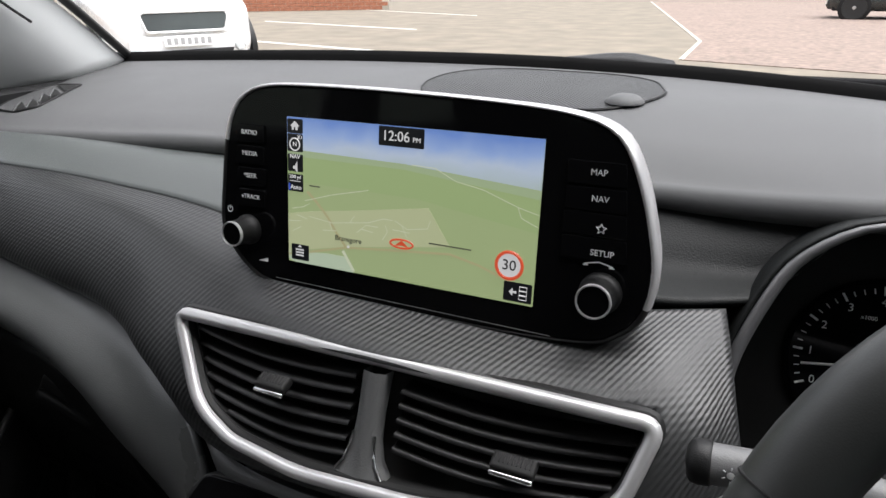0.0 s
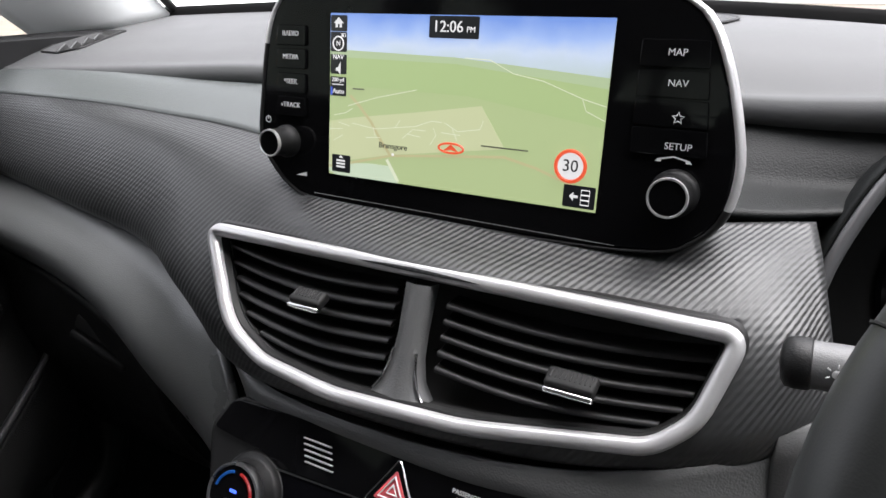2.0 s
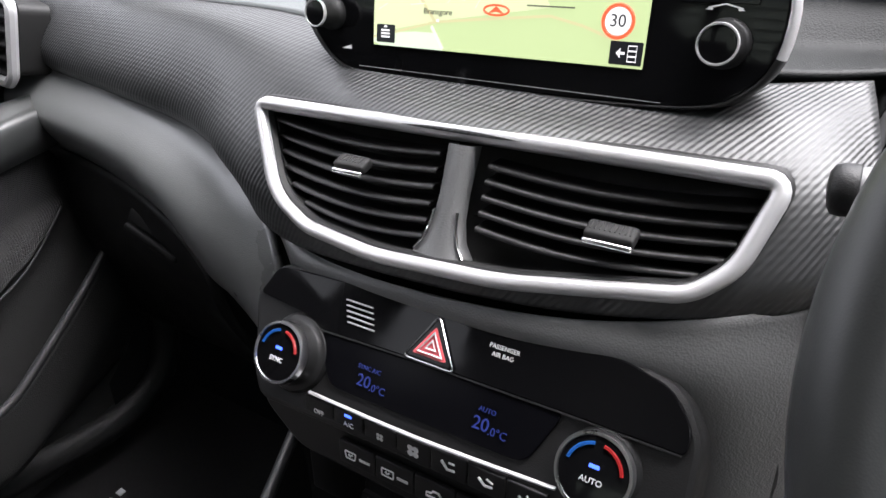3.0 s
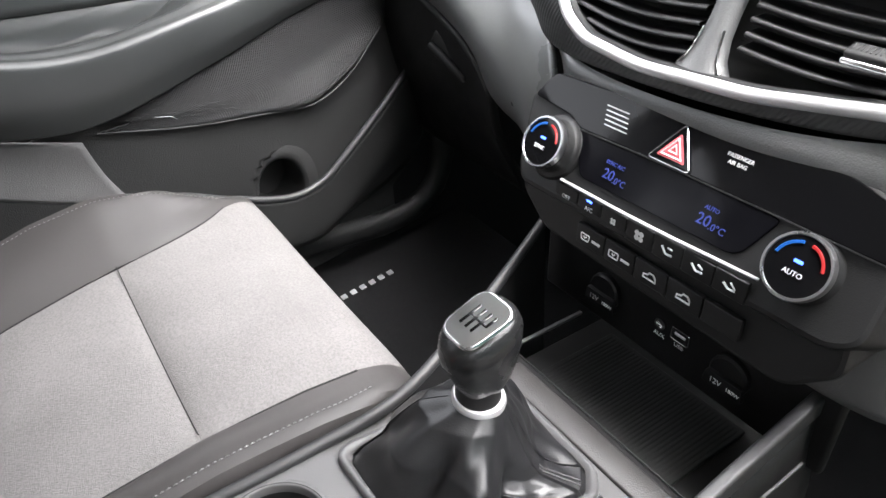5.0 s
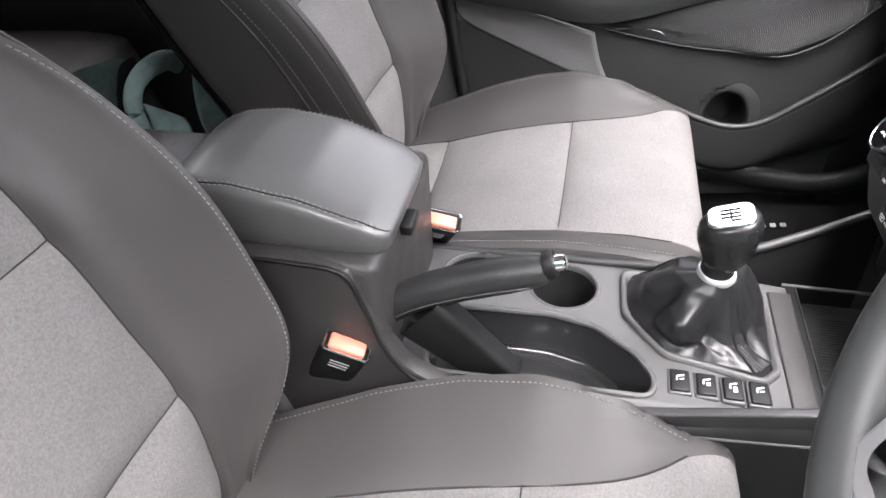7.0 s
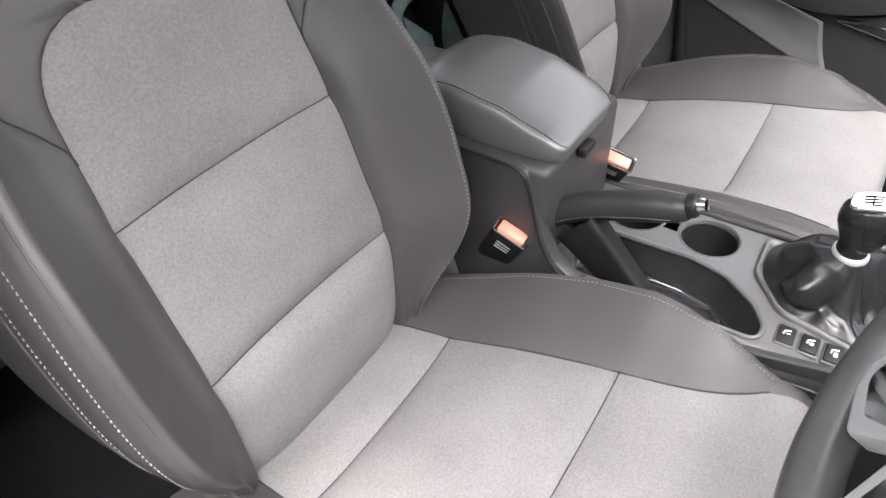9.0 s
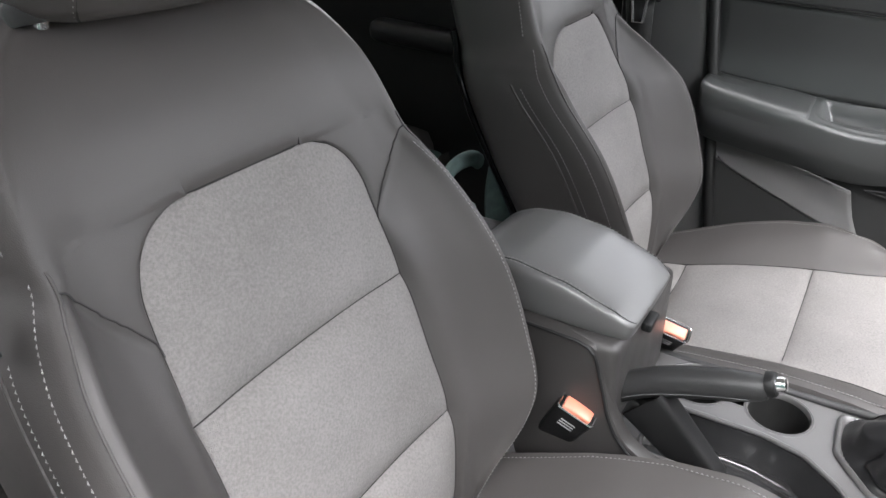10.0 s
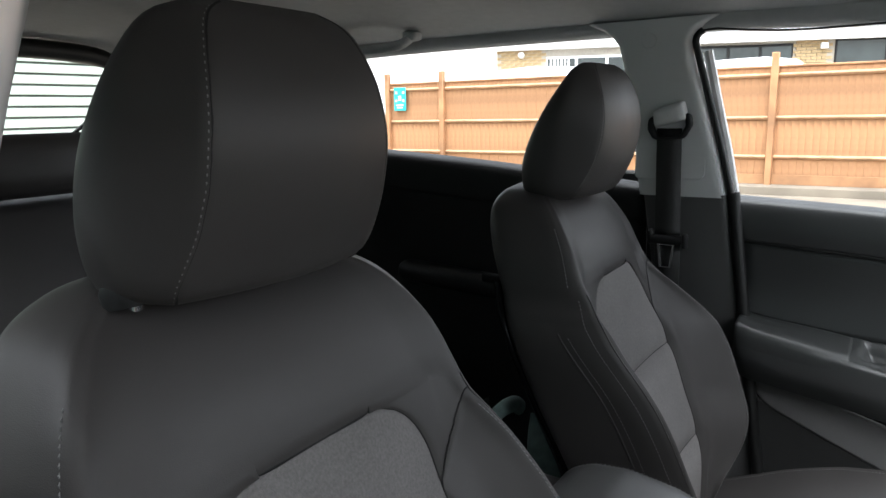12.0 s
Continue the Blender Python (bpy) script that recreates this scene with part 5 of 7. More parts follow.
for t in np.linspace(0, 1, 10):
    y, z = -.250 + .085 * t, .758 - .075 * t
    w, h = .0155 - .002 * t, .030 - .012 * t
    rows.append([(.104 + a, y + b * .66, z + b * .75) for a, b in soft_outline([(-w, -h), (w, -h), (w, h), (-w, h)], .008, 4)])
part("lever_shroud", net(rows, closed_u=True), BLACK, hb)

# ---- armrest ----
arm = thing("armrest", "padded dark leatherette armrest lid with double stitching", "armrest")
AR = soft_outline([(-.006, -.268), (.134, -.268), (.140, -.35), (.136, -.475), (-.002, -.475), (-.010, -.35)], [.018, .022, .2, .035, .035, .2], 7)
ac = (.065, -.37)
power = lambda v, e: math.copysign(abs(v) ** e, v)
rows = []
for w_ in np.linspace(-math.pi / 2 + .03, math.pi / 2 - .03, 48):
    v = math.asin(power(math.sin(w_), 1 / .30))
    r = []
    for u in np.linspace(0, 2 * math.pi, 72, endpoint=False):
        a, c = power(math.cos(v), .16) * power(math.cos(u), .22), power(math.cos(v), .16) * power(math.sin(u), .30)
        y = ac[1] + .106 * power(math.sin(v), .30)
        lid = float(np.interp(y, [-.478, -.45, -.41, -.35, -.29, -.262], [.893, .902, .905, .896, .876, .862]))
        z = (lid + .838) / 2 + (lid - .838) / 2 * c + (.0035 * (1 - a * a) if c > 0 else 0)
        r.append((.064 + (.0765 - .004 * abs(y + .37) / .1) * a * (1 + .07 * min(0, c)), y + .25 * (z - .862), z))
    rows.append(r)
bm = net(rows, closed_u=True)
bm.verts.ensure_lookup_table()
bm.faces.new([bm.verts[i] for i in range(72)])
bm.faces.new([bm.verts[47 * 72 + i] for i in range(72)])
bmesh.ops.recalc_face_normals(bm, faces=bm.faces)
part("pad", bm, ARMSKIN, arm, crisp=75)
part("lid_base", slab([(x, y) for x, y in [(ac[0] + (a - ac[0]) * .93, ac[1] + (b - ac[1]) * .93) for a, b in AR]], .012, .003, m=pose(0, 0, .838)), BLACK, arm)
for k, side in ((10, 1), (26, -1)):
    for off in (-1, 1):
        stitches([rows[i][k + off] for i in range(5, 41)], (side * .4, 0, .9), THREAD, arm, .0036, .0018, .0009)
    part("lid_seam", tube([rows[i][k] for i in range(2, 45)], .0007, 5), DARK, arm, crisp=70)
part("latch", rounded(.03, .012, .012, .003, m=pose(.065, -.266, .832)), BLACK, arm)

# ---- front seats ----
# local frame: x across from the seat's middle, y ahead, z up, in the car's metres
BACK = [(-.388, .60), (-.392, .65), (-.392, .70), (-.398, .787), (-.425, .86), (-.452, .939), (-.478, 1.0), (-.500, 1.065), (-.519, 1.12), (-.535, 1.15), (-.553, 1.175), (-.575, 1.193), (-.598, 1.203), (-.622, 1.207)]
FRONT = spline([(y, z, 0) for y, z in BACK], 300)


def table(pairs):
    """A smooth curve through (height, value) pairs."""
    c = spline([(a, b, 0) for a, b in pairs], 240)
    return lambda z: float(np.interp(z, c[:, 0], c[:, 1]))


front_y = lambda z: float(np.interp(z, FRONT[:, 1], FRONT[:, 0]))
half_at = table([(.60, .146), (.65, .148), (.70, .162), (.75, .190), (.82, .211), (.90, .216), (.96, .213), (1.01, .204), (1.045, .190), (1.066, .180), (1.09, .178), (1.12, .172), (1.15, .159), (1.18, .136), (1.197, .106), (1.204, .078), (1.2075, .040)])
rise_at = table([(.60, .004), (.65, .006), (.70, .020), (.76, .046), (.82, .062), (.90, .065), (.97, .056), (1.03, .034), (1.066, .018), (1.10, .010), (1.14, .006), (1.18, .002), (1.2075, .0)])
rear_y = table([(.60, -.50), (.70, -.505), (.80, -.52), (.90, -.555), (1.0, -.592), (1.09, -.628), (1.14, -.648), (1.175, -.658), (1.197, -.655), (1.2075, -.640)])
ZLOW, ZMID, ZTOP = .787, .935, 1.078


def insert_half(z):
    w = .123 - .006 * max(0, ZLOW - z) / .15 - .007 * min(1, max(0, z - .94) / .1)
    r = .058
    if z > ZTOP - r:
        d = min(1, (z - (ZTOP - r)) / r)
        w = w - r + r * math.sqrt(max(0, 1 - d * d))
    return w


def dip(s, c, depth=.010, w=.011):
    return -depth * math.exp(-abs((s - c) / w))


def back_depth(z, u):
    """Padding of the insert: pillows between the seams; u runs from edge to edge, -1 to 1."""
    d = -.002 * (1 - u * u) + .008 * (1 - abs(u) ** 4) * min(1, max(0, ZTOP - z) / .035)
    for c in (ZLOW, ZMID):
        d += dip(z, c, .021, .034 if z > c else .012) * (1 - .70 * abs(u) ** 4)
    return d + dip(z, .64, .010, .02) - .004 * abs(u) ** 8


def front_pts(z, w, e):
    """From the insert's edge out to the bolster's ridge."""
    h, r = half_at(z), rise_at(z)
    hr = h - .008 - .006 * r / .06
    b = max(w + .010, .133)
    o_ = -.004 + (e + .004) * min(1, max(0, (z - ZTOP + .03) / .03))
    return [(w, e), (w + .004, .5 * (e + o_) + .003), (b, o_ + .0045 + .02 * r), (b + (hr - b) * .3, o_ + .20 * (r - o_) + .003), (b + (hr - b) * .65, o_ + .62 * (r - o_)), (hr - .006, r - .001), (hr, r - .0005)]


def wing(z, k):
    """Relief of the side wing: a crease along the shoulder seam and the fuller pad below it; k runs from insert to ridge."""
    s = .988 + .078 * k ** .8 - z
    q = min(1, max(0, s / .04))
    edge = min(1, k / .12) * min(1, (1 - k) / .06)
    return (.006 * q * q * (3 - 2 * q) - .0045 * math.exp(-abs(s) / .005)) * edge * min(1, max(0, (ZTOP - z) / .008))


def side_pts(z):
    h, r = half_at(z), rise_at(z)
    hr = h - .008 - .006 * r / .06
    mid = r - .055 * min(1, r / .03) - .008
    return [(hr, r - .0005), (hr + .0045, r - .004), (h, (r + mid) / 2), (h + .003, mid)]


def flank_pts(z):
    h, r = half_at(z), rise_at(z)
    mid = r - .055 * min(1, r / .03) - .008
    f = front_y(z) - rear_y(z)
    return [(h + .003, mid), (h + .006, mid - .3 * (f + mid)), (h + .003, -.8 * f), (h - .014, -f + .006)]


CUSHION_IN = table([(-.46, .116), (-.42, .118), (-.30, .128), (-.22, .140), (-.137, .152), (-.09, .160), (-.05, .172), (-.02, .190), (.0, .206), (.03, .218), (.06, .222), (.08, .223)])
FOLD = material("dark_seam_thread", (.022, .021, .021), .9)


def build_seat(label, slim=0):
    """One front seat; slim names the side (-1 or 1) whose thigh bolster is low and narrow."""
    seat = thing("front_seat", label, "car seat", "front seats")

    def P(z, x, d):
        return (x, front_y(z) + d, z)

    def strip(zs, pts, sg, n, relief=None):
        return [[P(z, sg * x, d + (relief(z, i / (n - 1)) if relief else 0)) for i, (x, d, _) in enumerate(spline([(a, b, 0) for a, b in pts(z)], n))] for z in zs]

    def sheet(name, rows, mat, lab, parent=seat):
        bm = net(rows)
        bmesh.ops.recalc_face_normals(bm, faces=bm.faces)
        return part(name, bm, mat, parent, lab)

    for a, b in ((.625, ZLOW), (ZLOW, ZMID), (ZMID, ZTOP)):
        zs = a + (b - a) * (0.5 - 0.5 * np.cos(np.linspace(0, math.pi, 40)))
        if b == ZTOP:
            zs = np.concatenate([zs[zs < ZTOP - .058], ZTOP - .058 * (1 - np.sin(np.linspace(.03, math.pi / 2, 26)))])
        sheet("back_insert", [[P(z, u * insert_half(z), back_depth(z, u)) for u in np.linspace(-1, 1, 30)] for z in zs], FABRIC, "mottled grey woven fabric panel")
    for c in (ZLOW, ZMID):
        part("panel_seam", tube([P(c, u * insert_half(c), back_depth(c, u) + .0004) for u in np.linspace(-1, 1, 30)], .0006, 6), FOLD, seat, crisp=70)
    low = np.concatenate([np.linspace(.62, ZTOP - .059, 90), ZTOP - .058 * (1 - np.sin(np.linspace(.03, math.pi / 2, 26)))])
    cover = []
    for sg in (-1, 1):
        face, side, flank = strip(low, lambda z: front_pts(z, insert_half(z), back_depth(z, 1)), sg, 24, wing), strip(low, side_pts, sg, 12), strip(low, flank_pts, sg, 14)
        cover += [net(face), net(side), net(flank)]
        bol = part("bolster_edge", tube([r[-1] for r in side[4:93]], .0016, 6), BOLSTER, seat, crisp=70)
        ridge = [r[4] for r in side[8:108]] if sg > 0 else [r[21] for r in face[8:100]]
        stitches(ridge, [(.75 if sg > 0 else .15, .65, .1)] * len(ridge), THREAD, bol)
        for off in (9, 11):
            line = [r[off] for r in side[8:93]]
            stitches(line, [(sg, .12, 0)] * len(line), THREAD, bol)
        part("ridge_seam", tube([r[0] for r in side[4:]], .0012, 6), BOLSTER, bol, crisp=70)
        part("back_seam", tube([P(z, sg * (insert_half(z) + .001), back_depth(z, 1) + .0005) for z in np.linspace(.63, ZTOP - .002, 70)], .0009, 6), FOLD, bol, crisp=70)
        line = []
        for k in np.linspace(0, 1, 24):
            z = .988 + .078 * k ** .8
            q = spline([(a, b, 0) for a, b in front_pts(z, insert_half(z), back_depth(z, 1))], 60)[int(59 * k ** 1.3)]
            line.append(P(z, sg * q[0], q[1] + wing(z, k ** 1.3) + .0006))
        part("shoulder_seam", tube(line, .0008, 6), FOLD, seat, crisp=70)
    # shoulder: closed rings over the top
    rows = []
    for z in np.concatenate([np.linspace(ZTOP, 1.17, 16), np.linspace(1.175, 1.2075, 16)]):
        t = (z - ZTOP) / (1.2075 - ZTOP)
        w = min(insert_half(ZTOP), half_at(z) * .55)
        e = back_depth(ZTOP, 1) * (1 - min(1, t * 6))
        f = front_y(z) - rear_y(z)
        run = lambda pts, n: [tuple(p[:2]) for p in spline([(a, b, 0) for a, b in pts], n)]
        soft = min(1, t * 5)
        h, r = half_at(z), rise_at(z)
        hr = h - .008 - .006 * r / .06
        b = .133 * (1 - soft) + min(.133, hr * .7) * soft
        fp = [(w, e), (w + .004, e + .003 * (1 - soft) + .004 * r * soft), (b, e + .0045 * (1 - soft) + .02 * r), (b + (hr - b) * .3, e + .20 * (r - e) + .003 * (1 - soft)), (b + (hr - b) * .65, e + .62 * (r - e)), (hr - .006, r - .001), (hr, r - .0005)]
        lip = .003 * (1 - soft) if t > 0 else 0
        fp[0], fp[1] = (w, e + lip), (w + .004, e + max(lip, .003 * (1 - soft)))
        q = run([(0, e + lip), (w * .5, e + lip), (w, e + lip)], 8)[:-1] + run(fp, 24)[:-1] + run(side_pts(z), 12)[:-1] + run(flank_pts(z), 14) + run([(half_at(z) - .014, -f + .006), (half_at(z) * .5, -f), (0, -f)], 8)[1:]
        q = [(a, b, 0) for a, b in q]
        rows.append([P(z, x, d) for x, d, _ in q] + [P(z, -x, d) for x, d, _ in q[-2:0:-1]])
    rows.append([tuple(np.mean(rows[-1], axis=0) + np.array([(p[0]) * .05, 0, .001])) for p in rows[-1]])
    stitches([r[37] for r in rows[1:14]], (.75, .55, .35), THREAD, seat)
    bm = join(net(rows, closed_u=True), *cover)
    bmesh.ops.remove_doubles(bm, verts=bm.verts, dist=.0004)
    bmesh.ops.recalc_face_normals(bm, faces=bm.faces)
    part("back_cover", bm, BOLSTER, seat, "smooth black leatherette cover of bolsters and shoulder", crisp=80)
    part("top_seam", tube([P(ZTOP, u * insert_half(ZTOP), back_depth(ZTOP, 1) + .0002) for u in np.linspace(-1, 1, 24)], .0006, 6), FOLD, seat, crisp=70)
    rows = []
    for z in np.linspace(.58, ZTOP, 34):
        h, f = half_at(z) - .012, front_y(z) - rear_y(z)
        rows.append([P(z, x, d) for x, d, _ in spline([(-h, -f + .008, 0), (-h + .014, -f - .010, 0), (-h * .5, -f - .016, 0), (h * .5, -f - .016, 0), (h - .014, -f - .010, 0), (h, -f + .008, 0)], 20)])
    sheet("back_shell", rows, BLACK, "hard black rear shell")
    for sg in (-1, 1):
        part("shell_edge", tube([P(z, sg * (half_at(z) - .007), rear_y(z) - front_y(z) + .004) for z in np.linspace(.60, 1.08, 40)], .005, 8), PIANO, seat, "shiny black edge of the shell", crisp=70)

    # headrest
    sect = [(1.195, .088, -.534, -.604), (1.200, .099, -.521, -.611), (1.215, .108, -.511, -.616), (1.25, .1140, -.497, -.614), (1.29, .1155, -.490, -.598), (1.325, .110, -.494, -.578), (1.352, .100, -.504, -.560), (1.371, .084, -.515, -.549), (1.381, .055, -.526, -.542)]
    HR = spline(sect, 30)
    Zs, Cw = HR[:, 0], [HR[:, 1], HR[:, 2], HR[:, 3]]

    def seam_at(i):
        t = radians(float(np.interp(Zs[i], [1.195, 1.205, 1.22, 1.24, 1.27, 1.31, 1.35, 1.385], [32, 37, 43, 49, 53, 54.5, 54, 52])))
        return Cw[0][i] * math.cos(t) ** .62, .5 + .5 * math.sin(t) ** .72

    def ring(i):
        w, a, b = Cw[0][i], Cw[1][i], Cw[2][i]
        xs, vs = seam_at(i)
        h = [(xs * u, 1 - (1 - vs) * u ** 2.2) for u in np.linspace(0, 1, 12)]
        h += [tuple(p[:2]) for p in spline([(xs, vs, 0), (xs + .55 * (w - xs), .5 * vs + .24, 0), (w, .44, 0), (.965 * w, .17, 0), (.80 * w, .03, 0), (.4 * w, 0, 0), (0, 0, 0)], 22)[1:]]
        h += [(-x, v) for x, v in h[-2:0:-1]]
        return [(x, b + (a - b) * v, Zs[i]) for x, v in h]
    bm = net([ring(i) for i in range(30)], closed_u=True)
    bm.verts.ensure_lookup_table()
    bm.faces.new([bm.verts[i] for i in range(64)][::-1])
    bm.faces.new([bm.verts[29 * 64 + i] for i in range(64)])
    bmesh.ops.smooth_vert(bm, verts=bm.verts, factor=.3, use_axis_x=True, use_axis_y=True, use_axis_z=True)
    bmesh.ops.recalc_face_normals(bm, faces=bm.faces)
    hr = part("headrest", bm, BOLSTER, seat, "rounded black headrest with stitched sides")
    for sg in (-1, 1):
        line, nor = [], []
        for i in range(1, 29):
            (xs, vs), a, b = seam_at(i), Cw[1][i], Cw[2][i]
            line.append((sg * (xs - .0012), b + (a - b) * vs - .0006, Zs[i]))
            nor.append((sg * .5, .85, .1))
        part("headrest_seam", tube([(x - sg * .002, y, z) for x, y, z in line], .0012, 5), DARK, hr)
        stitches(line, nor, THREAD, hr)
    for sg in (-1, 1):
        post = part("headrest_post", tube([(sg * .088, -.578, 1.17), (sg * .088, -.574, 1.22)], .0062, 12), CHROME, seat, "chrome post")
        part("collar", lathe([(.0175, -.010), (.0190, .001), (.0165, .006), (.009, .0075)], 28, m=pose(sg * .088, -.578, 1.203, 12)), BLACK, post)

    # cushion
    def cz(y):
        return float(np.interp(y, [-.46, -.40, -.32, -.25, -.136, -.05, 0.0, .028, .044, .05, .046], [.648, .652, .668, .684, .703, .706, .703, .692, .672, .645, .60]))

    ys = [-.41, -.388, -.32, -.136, .0]

    def ihalf(y, sg=0):
        if slim and sg == slim:
            return float(np.interp(y, [-.42, -.30, -.13, 0, .06], [.122, .128, .131, .133, .140]))
        return CUSHION_IN(y)

    def bolt(y, sg=0):
        if slim and sg == slim:
            return float(np.interp(y, [-.42, -.30, -.1, -.02, .03, .06], [.016, .012, .008, .004, .0, 0]))
        return float(np.interp(y, [-.42, -.36, -.28, -.2, -.13, -.07, -.02, .01, .06], [.020, .030, .042, .048, .046, .034, .014, .003, 0]))

    def ohalf(y, sg=0):
        if slim and sg == slim:
            return float(np.interp(y, [-.42, -.30, -.13, -.03, .02, .06], [.172, .178, .183, .182, .174, .166]))
        return float(np.interp(y, [-.42, -.36, -.28, -.2, -.1, -.03, .02, .06], [.196, .208, .228, .240, .243, .236, .230, .226]))

    def czd(y, u):
        z = cz(y) - .004 * (1 - u * u)
        for c in (-.325, -.136):
            z += dip(y, c, .012, .020) * (1 - .75 * abs(u) ** 4)
        return z
    def across(y, u):
        return u * ihalf(y, 1 if u > 0 else -1)

    for c in (-.325, -.136):
        part("panel_seam", tube([(across(c, u), c, czd(c, u) + .0004) for u in np.linspace(-1, 1, 30)], .0006, 6), FOLD, seat, crisp=70)
    for a, b in ((-.44, -.325), (-.325, -.136), (-.136, .0)):
        yy = a + (b - a) * (0.5 - 0.5 * np.cos(np.linspace(0, math.pi, 26)))
        part("cushion_insert", net([[(across(y, u), y, czd(y, u) - .004 * abs(u) ** 8) for u in np.linspace(-1, 1, 28)] for y in yy]), FABRIC, seat, "mottled grey woven fabric panel")
    front = [(0.0, 0), (.02, .004), (.034, .011), (.043, .022), (.047, .036), (.047, .055), (.043, .085), (.03, .10)]
    yy = spline([(y, d, 0) for y, d in front], 18)
    part("cushion_nose", net([[(across(y, u), y, czd(0, u) - .004 * abs(u) ** 8 - d) for u in np.linspace(-1, 1, 28)] for y, d, _ in yy]), FABRIC, seat, "fabric front edge rolling down")
    for sg in (-1, 1):
        rows = []
        for y, drop in [(q, 0) for q in np.linspace(-.44, -.005, 44)] + [(a, b) for a, b, _ in yy]:
            w, h, r, z = ihalf(y, sg), ohalf(y, sg), bolt(y, sg), (cz(y) if y < 0 else cz(0)) - .004
            m_ = max(w + .010, w + (h - w) * .45)
            pts = [(w, z), (w + .004, z + .003 * min(1, r / .01)), (m_, z + r * .50), (max(m_ + .003, h - .020), z + r * .88), (max(m_ + .006, h - .012), z + r), (h - .004, z + r * .86 - .003), (h, z - .02), (h + .001, z - .06), (h - .006, z - .11)]
            rows.append([(sg * a, y, b - drop) for a, b, _ in spline([(a, b, 0) for a, b in pts], 22)])
        bm = net(rows)
        bmesh.ops.recalc_face_normals(bm, faces=bm.faces)
        cb = part("cushion_bolster", bm, BOLSTER, seat, "smooth black thigh bolster")
        for off, dz in ((.0, 0.0),):
            line = [(sg * (ohalf(y, sg) - .017), y, cz(y) + bolt(y, sg) * .935 - .003) for y in np.linspace(-.38, .0, 70)]
            stitches(line, (sg * .4, 0, 1), THREAD, cb)
        for dz in (.045, .062):
            stitches([(sg * (ohalf(y, sg) + .001), y, cz(y) - dz - .02 * max(0, (y + .1) / .1)) for y in np.linspace(-.30, .02, 60)], (sg, 0, .05), THREAD, cb)
        part("side_piping", tube([(sg * (ohalf(y, sg) - .001), y, cz(y) - .054 - .02 * max(0, (y + .1) / .1)) for y in np.linspace(-.32, .025, 40)], .003, 6), BOLSTER, cb)
        part("cushion_seam", tube([(sg * (ihalf(y, sg) + .001), y, czd(y, 1) - .0035) for y in np.linspace(-.40, -.002, 50)], .0010, 5), FOLD, cb)
        q = -.066 if sg == slim else 0
        part("side_valance", skin([[(sg * (.238 + q), -.42, .57), (sg * (.246 + q), -.2, .585), (sg * (.236 + q), .03, .60)], [(sg * (.242 + q), -.42, .52), (sg * (.248 + q), -.2, .53), (sg * (.236 + q), .02, .54)], [(sg * (.235 + q), -.42, .45), (sg * (.24 + q), -.2, .45), (sg * (.225 + q), .0, .47)]], 16, 10), BLACK, seat, "black plastic side cover")
        part("recliner_cover", rounded(.020, .075, .10, .009, m=pose(sg * (.232 if sg != slim else .186), -.418, .645, 18)), CONSOLE, seat, "grey hinge cover")
    part("seat_pan", rounded(.44, .42, .10, .02, m=pose(0, -.19, .52)), BLACK, seat)
    for sg in (-1, 1):
        part("seat_rail", rounded(.04, .46, .18, .006, m=pose(sg * .19, -.19, .39)), BLACK, seat)
    return seat


driver_seat = build_seat("black leatherette driver seat with grey fabric centre panels")
driver_seat.location = (.385, 0, 0)
tag = part("airbag_tag", rounded(.002, .017, .034, .0008, m=pose(.2055, -.503, 1.055, 14, 4, -8)), BLACK, driver_seat, "small black tag with white lettering")
lettering("writing", "AIRBAG", .0088, pose(.2068, -.503, 1.055, 14, 4, -8) @ basis((0, 0, 0), (0, 0, -1), (0, 1, 0)), WHITEINK, tag)
passenger_seat = build_seat("black leatherette passenger seat with creased grey fabric centre", 1)
passenger_seat.location = (-.256, 0, 0)
LOWER = ("cushion_insert", "cushion_nose", "cushion_bolster", "side_valance", "recliner_cover", "seat_pan", "seat_rail")
for c in passenger_seat.children:
    if c.name.startswith("headrest") and "post" not in c.name:
        c.location = (0, -.006, -.007)
    else:
        for m in [c] + list(c.children):
            for v in m.data.vertices:
                k = min(1, max(0, (v.co.z - (1.0 if v.co.x > 0 else .96)) / (.15 if v.co.x > 0 else .10)))
                v.co.y -= .022 * k * min(1, max(0, -v.co.x) / .18) ** 2
                v.co.x *= 1 - (.07 if v.co.x > 0 else .17) * k * k * (3 - 2 * k)
                if v.co.x > .125 and c.name.split(".")[0] not in LOWER:
                    v.co.x = .125 + (v.co.x - .125) * float(np.interp(v.co.z, [.62, .72, .82, .95, 1.05], [.05, .12, .30, .66, .96]))

# ---- rear bench, seen between the front seats ----
bench = thing("rear_bench", "black rear bench in deep shade", "rear seat")
part("backrest", skin([[(-.52, -1.42, .70), (CX, -1.42, .70), (.66, -1.42, .70)], [(-.53, -1.45, .95), (CX, -1.45, .95), (.66, -1.45, .95)], [(-.52, -1.55, 1.12), (CX, -1.55, 1.13), (.65, -1.55, 1.12)], [(-.50, -1.60, 1.15), (CX, -1.60, 1.16), (.63, -1.60, 1.15)], [(-.50, -1.66, 1.12), (CX, -1.66, 1.18), (.63, -1.66, 1.18)]], 30, 26), BOLSTER, bench)
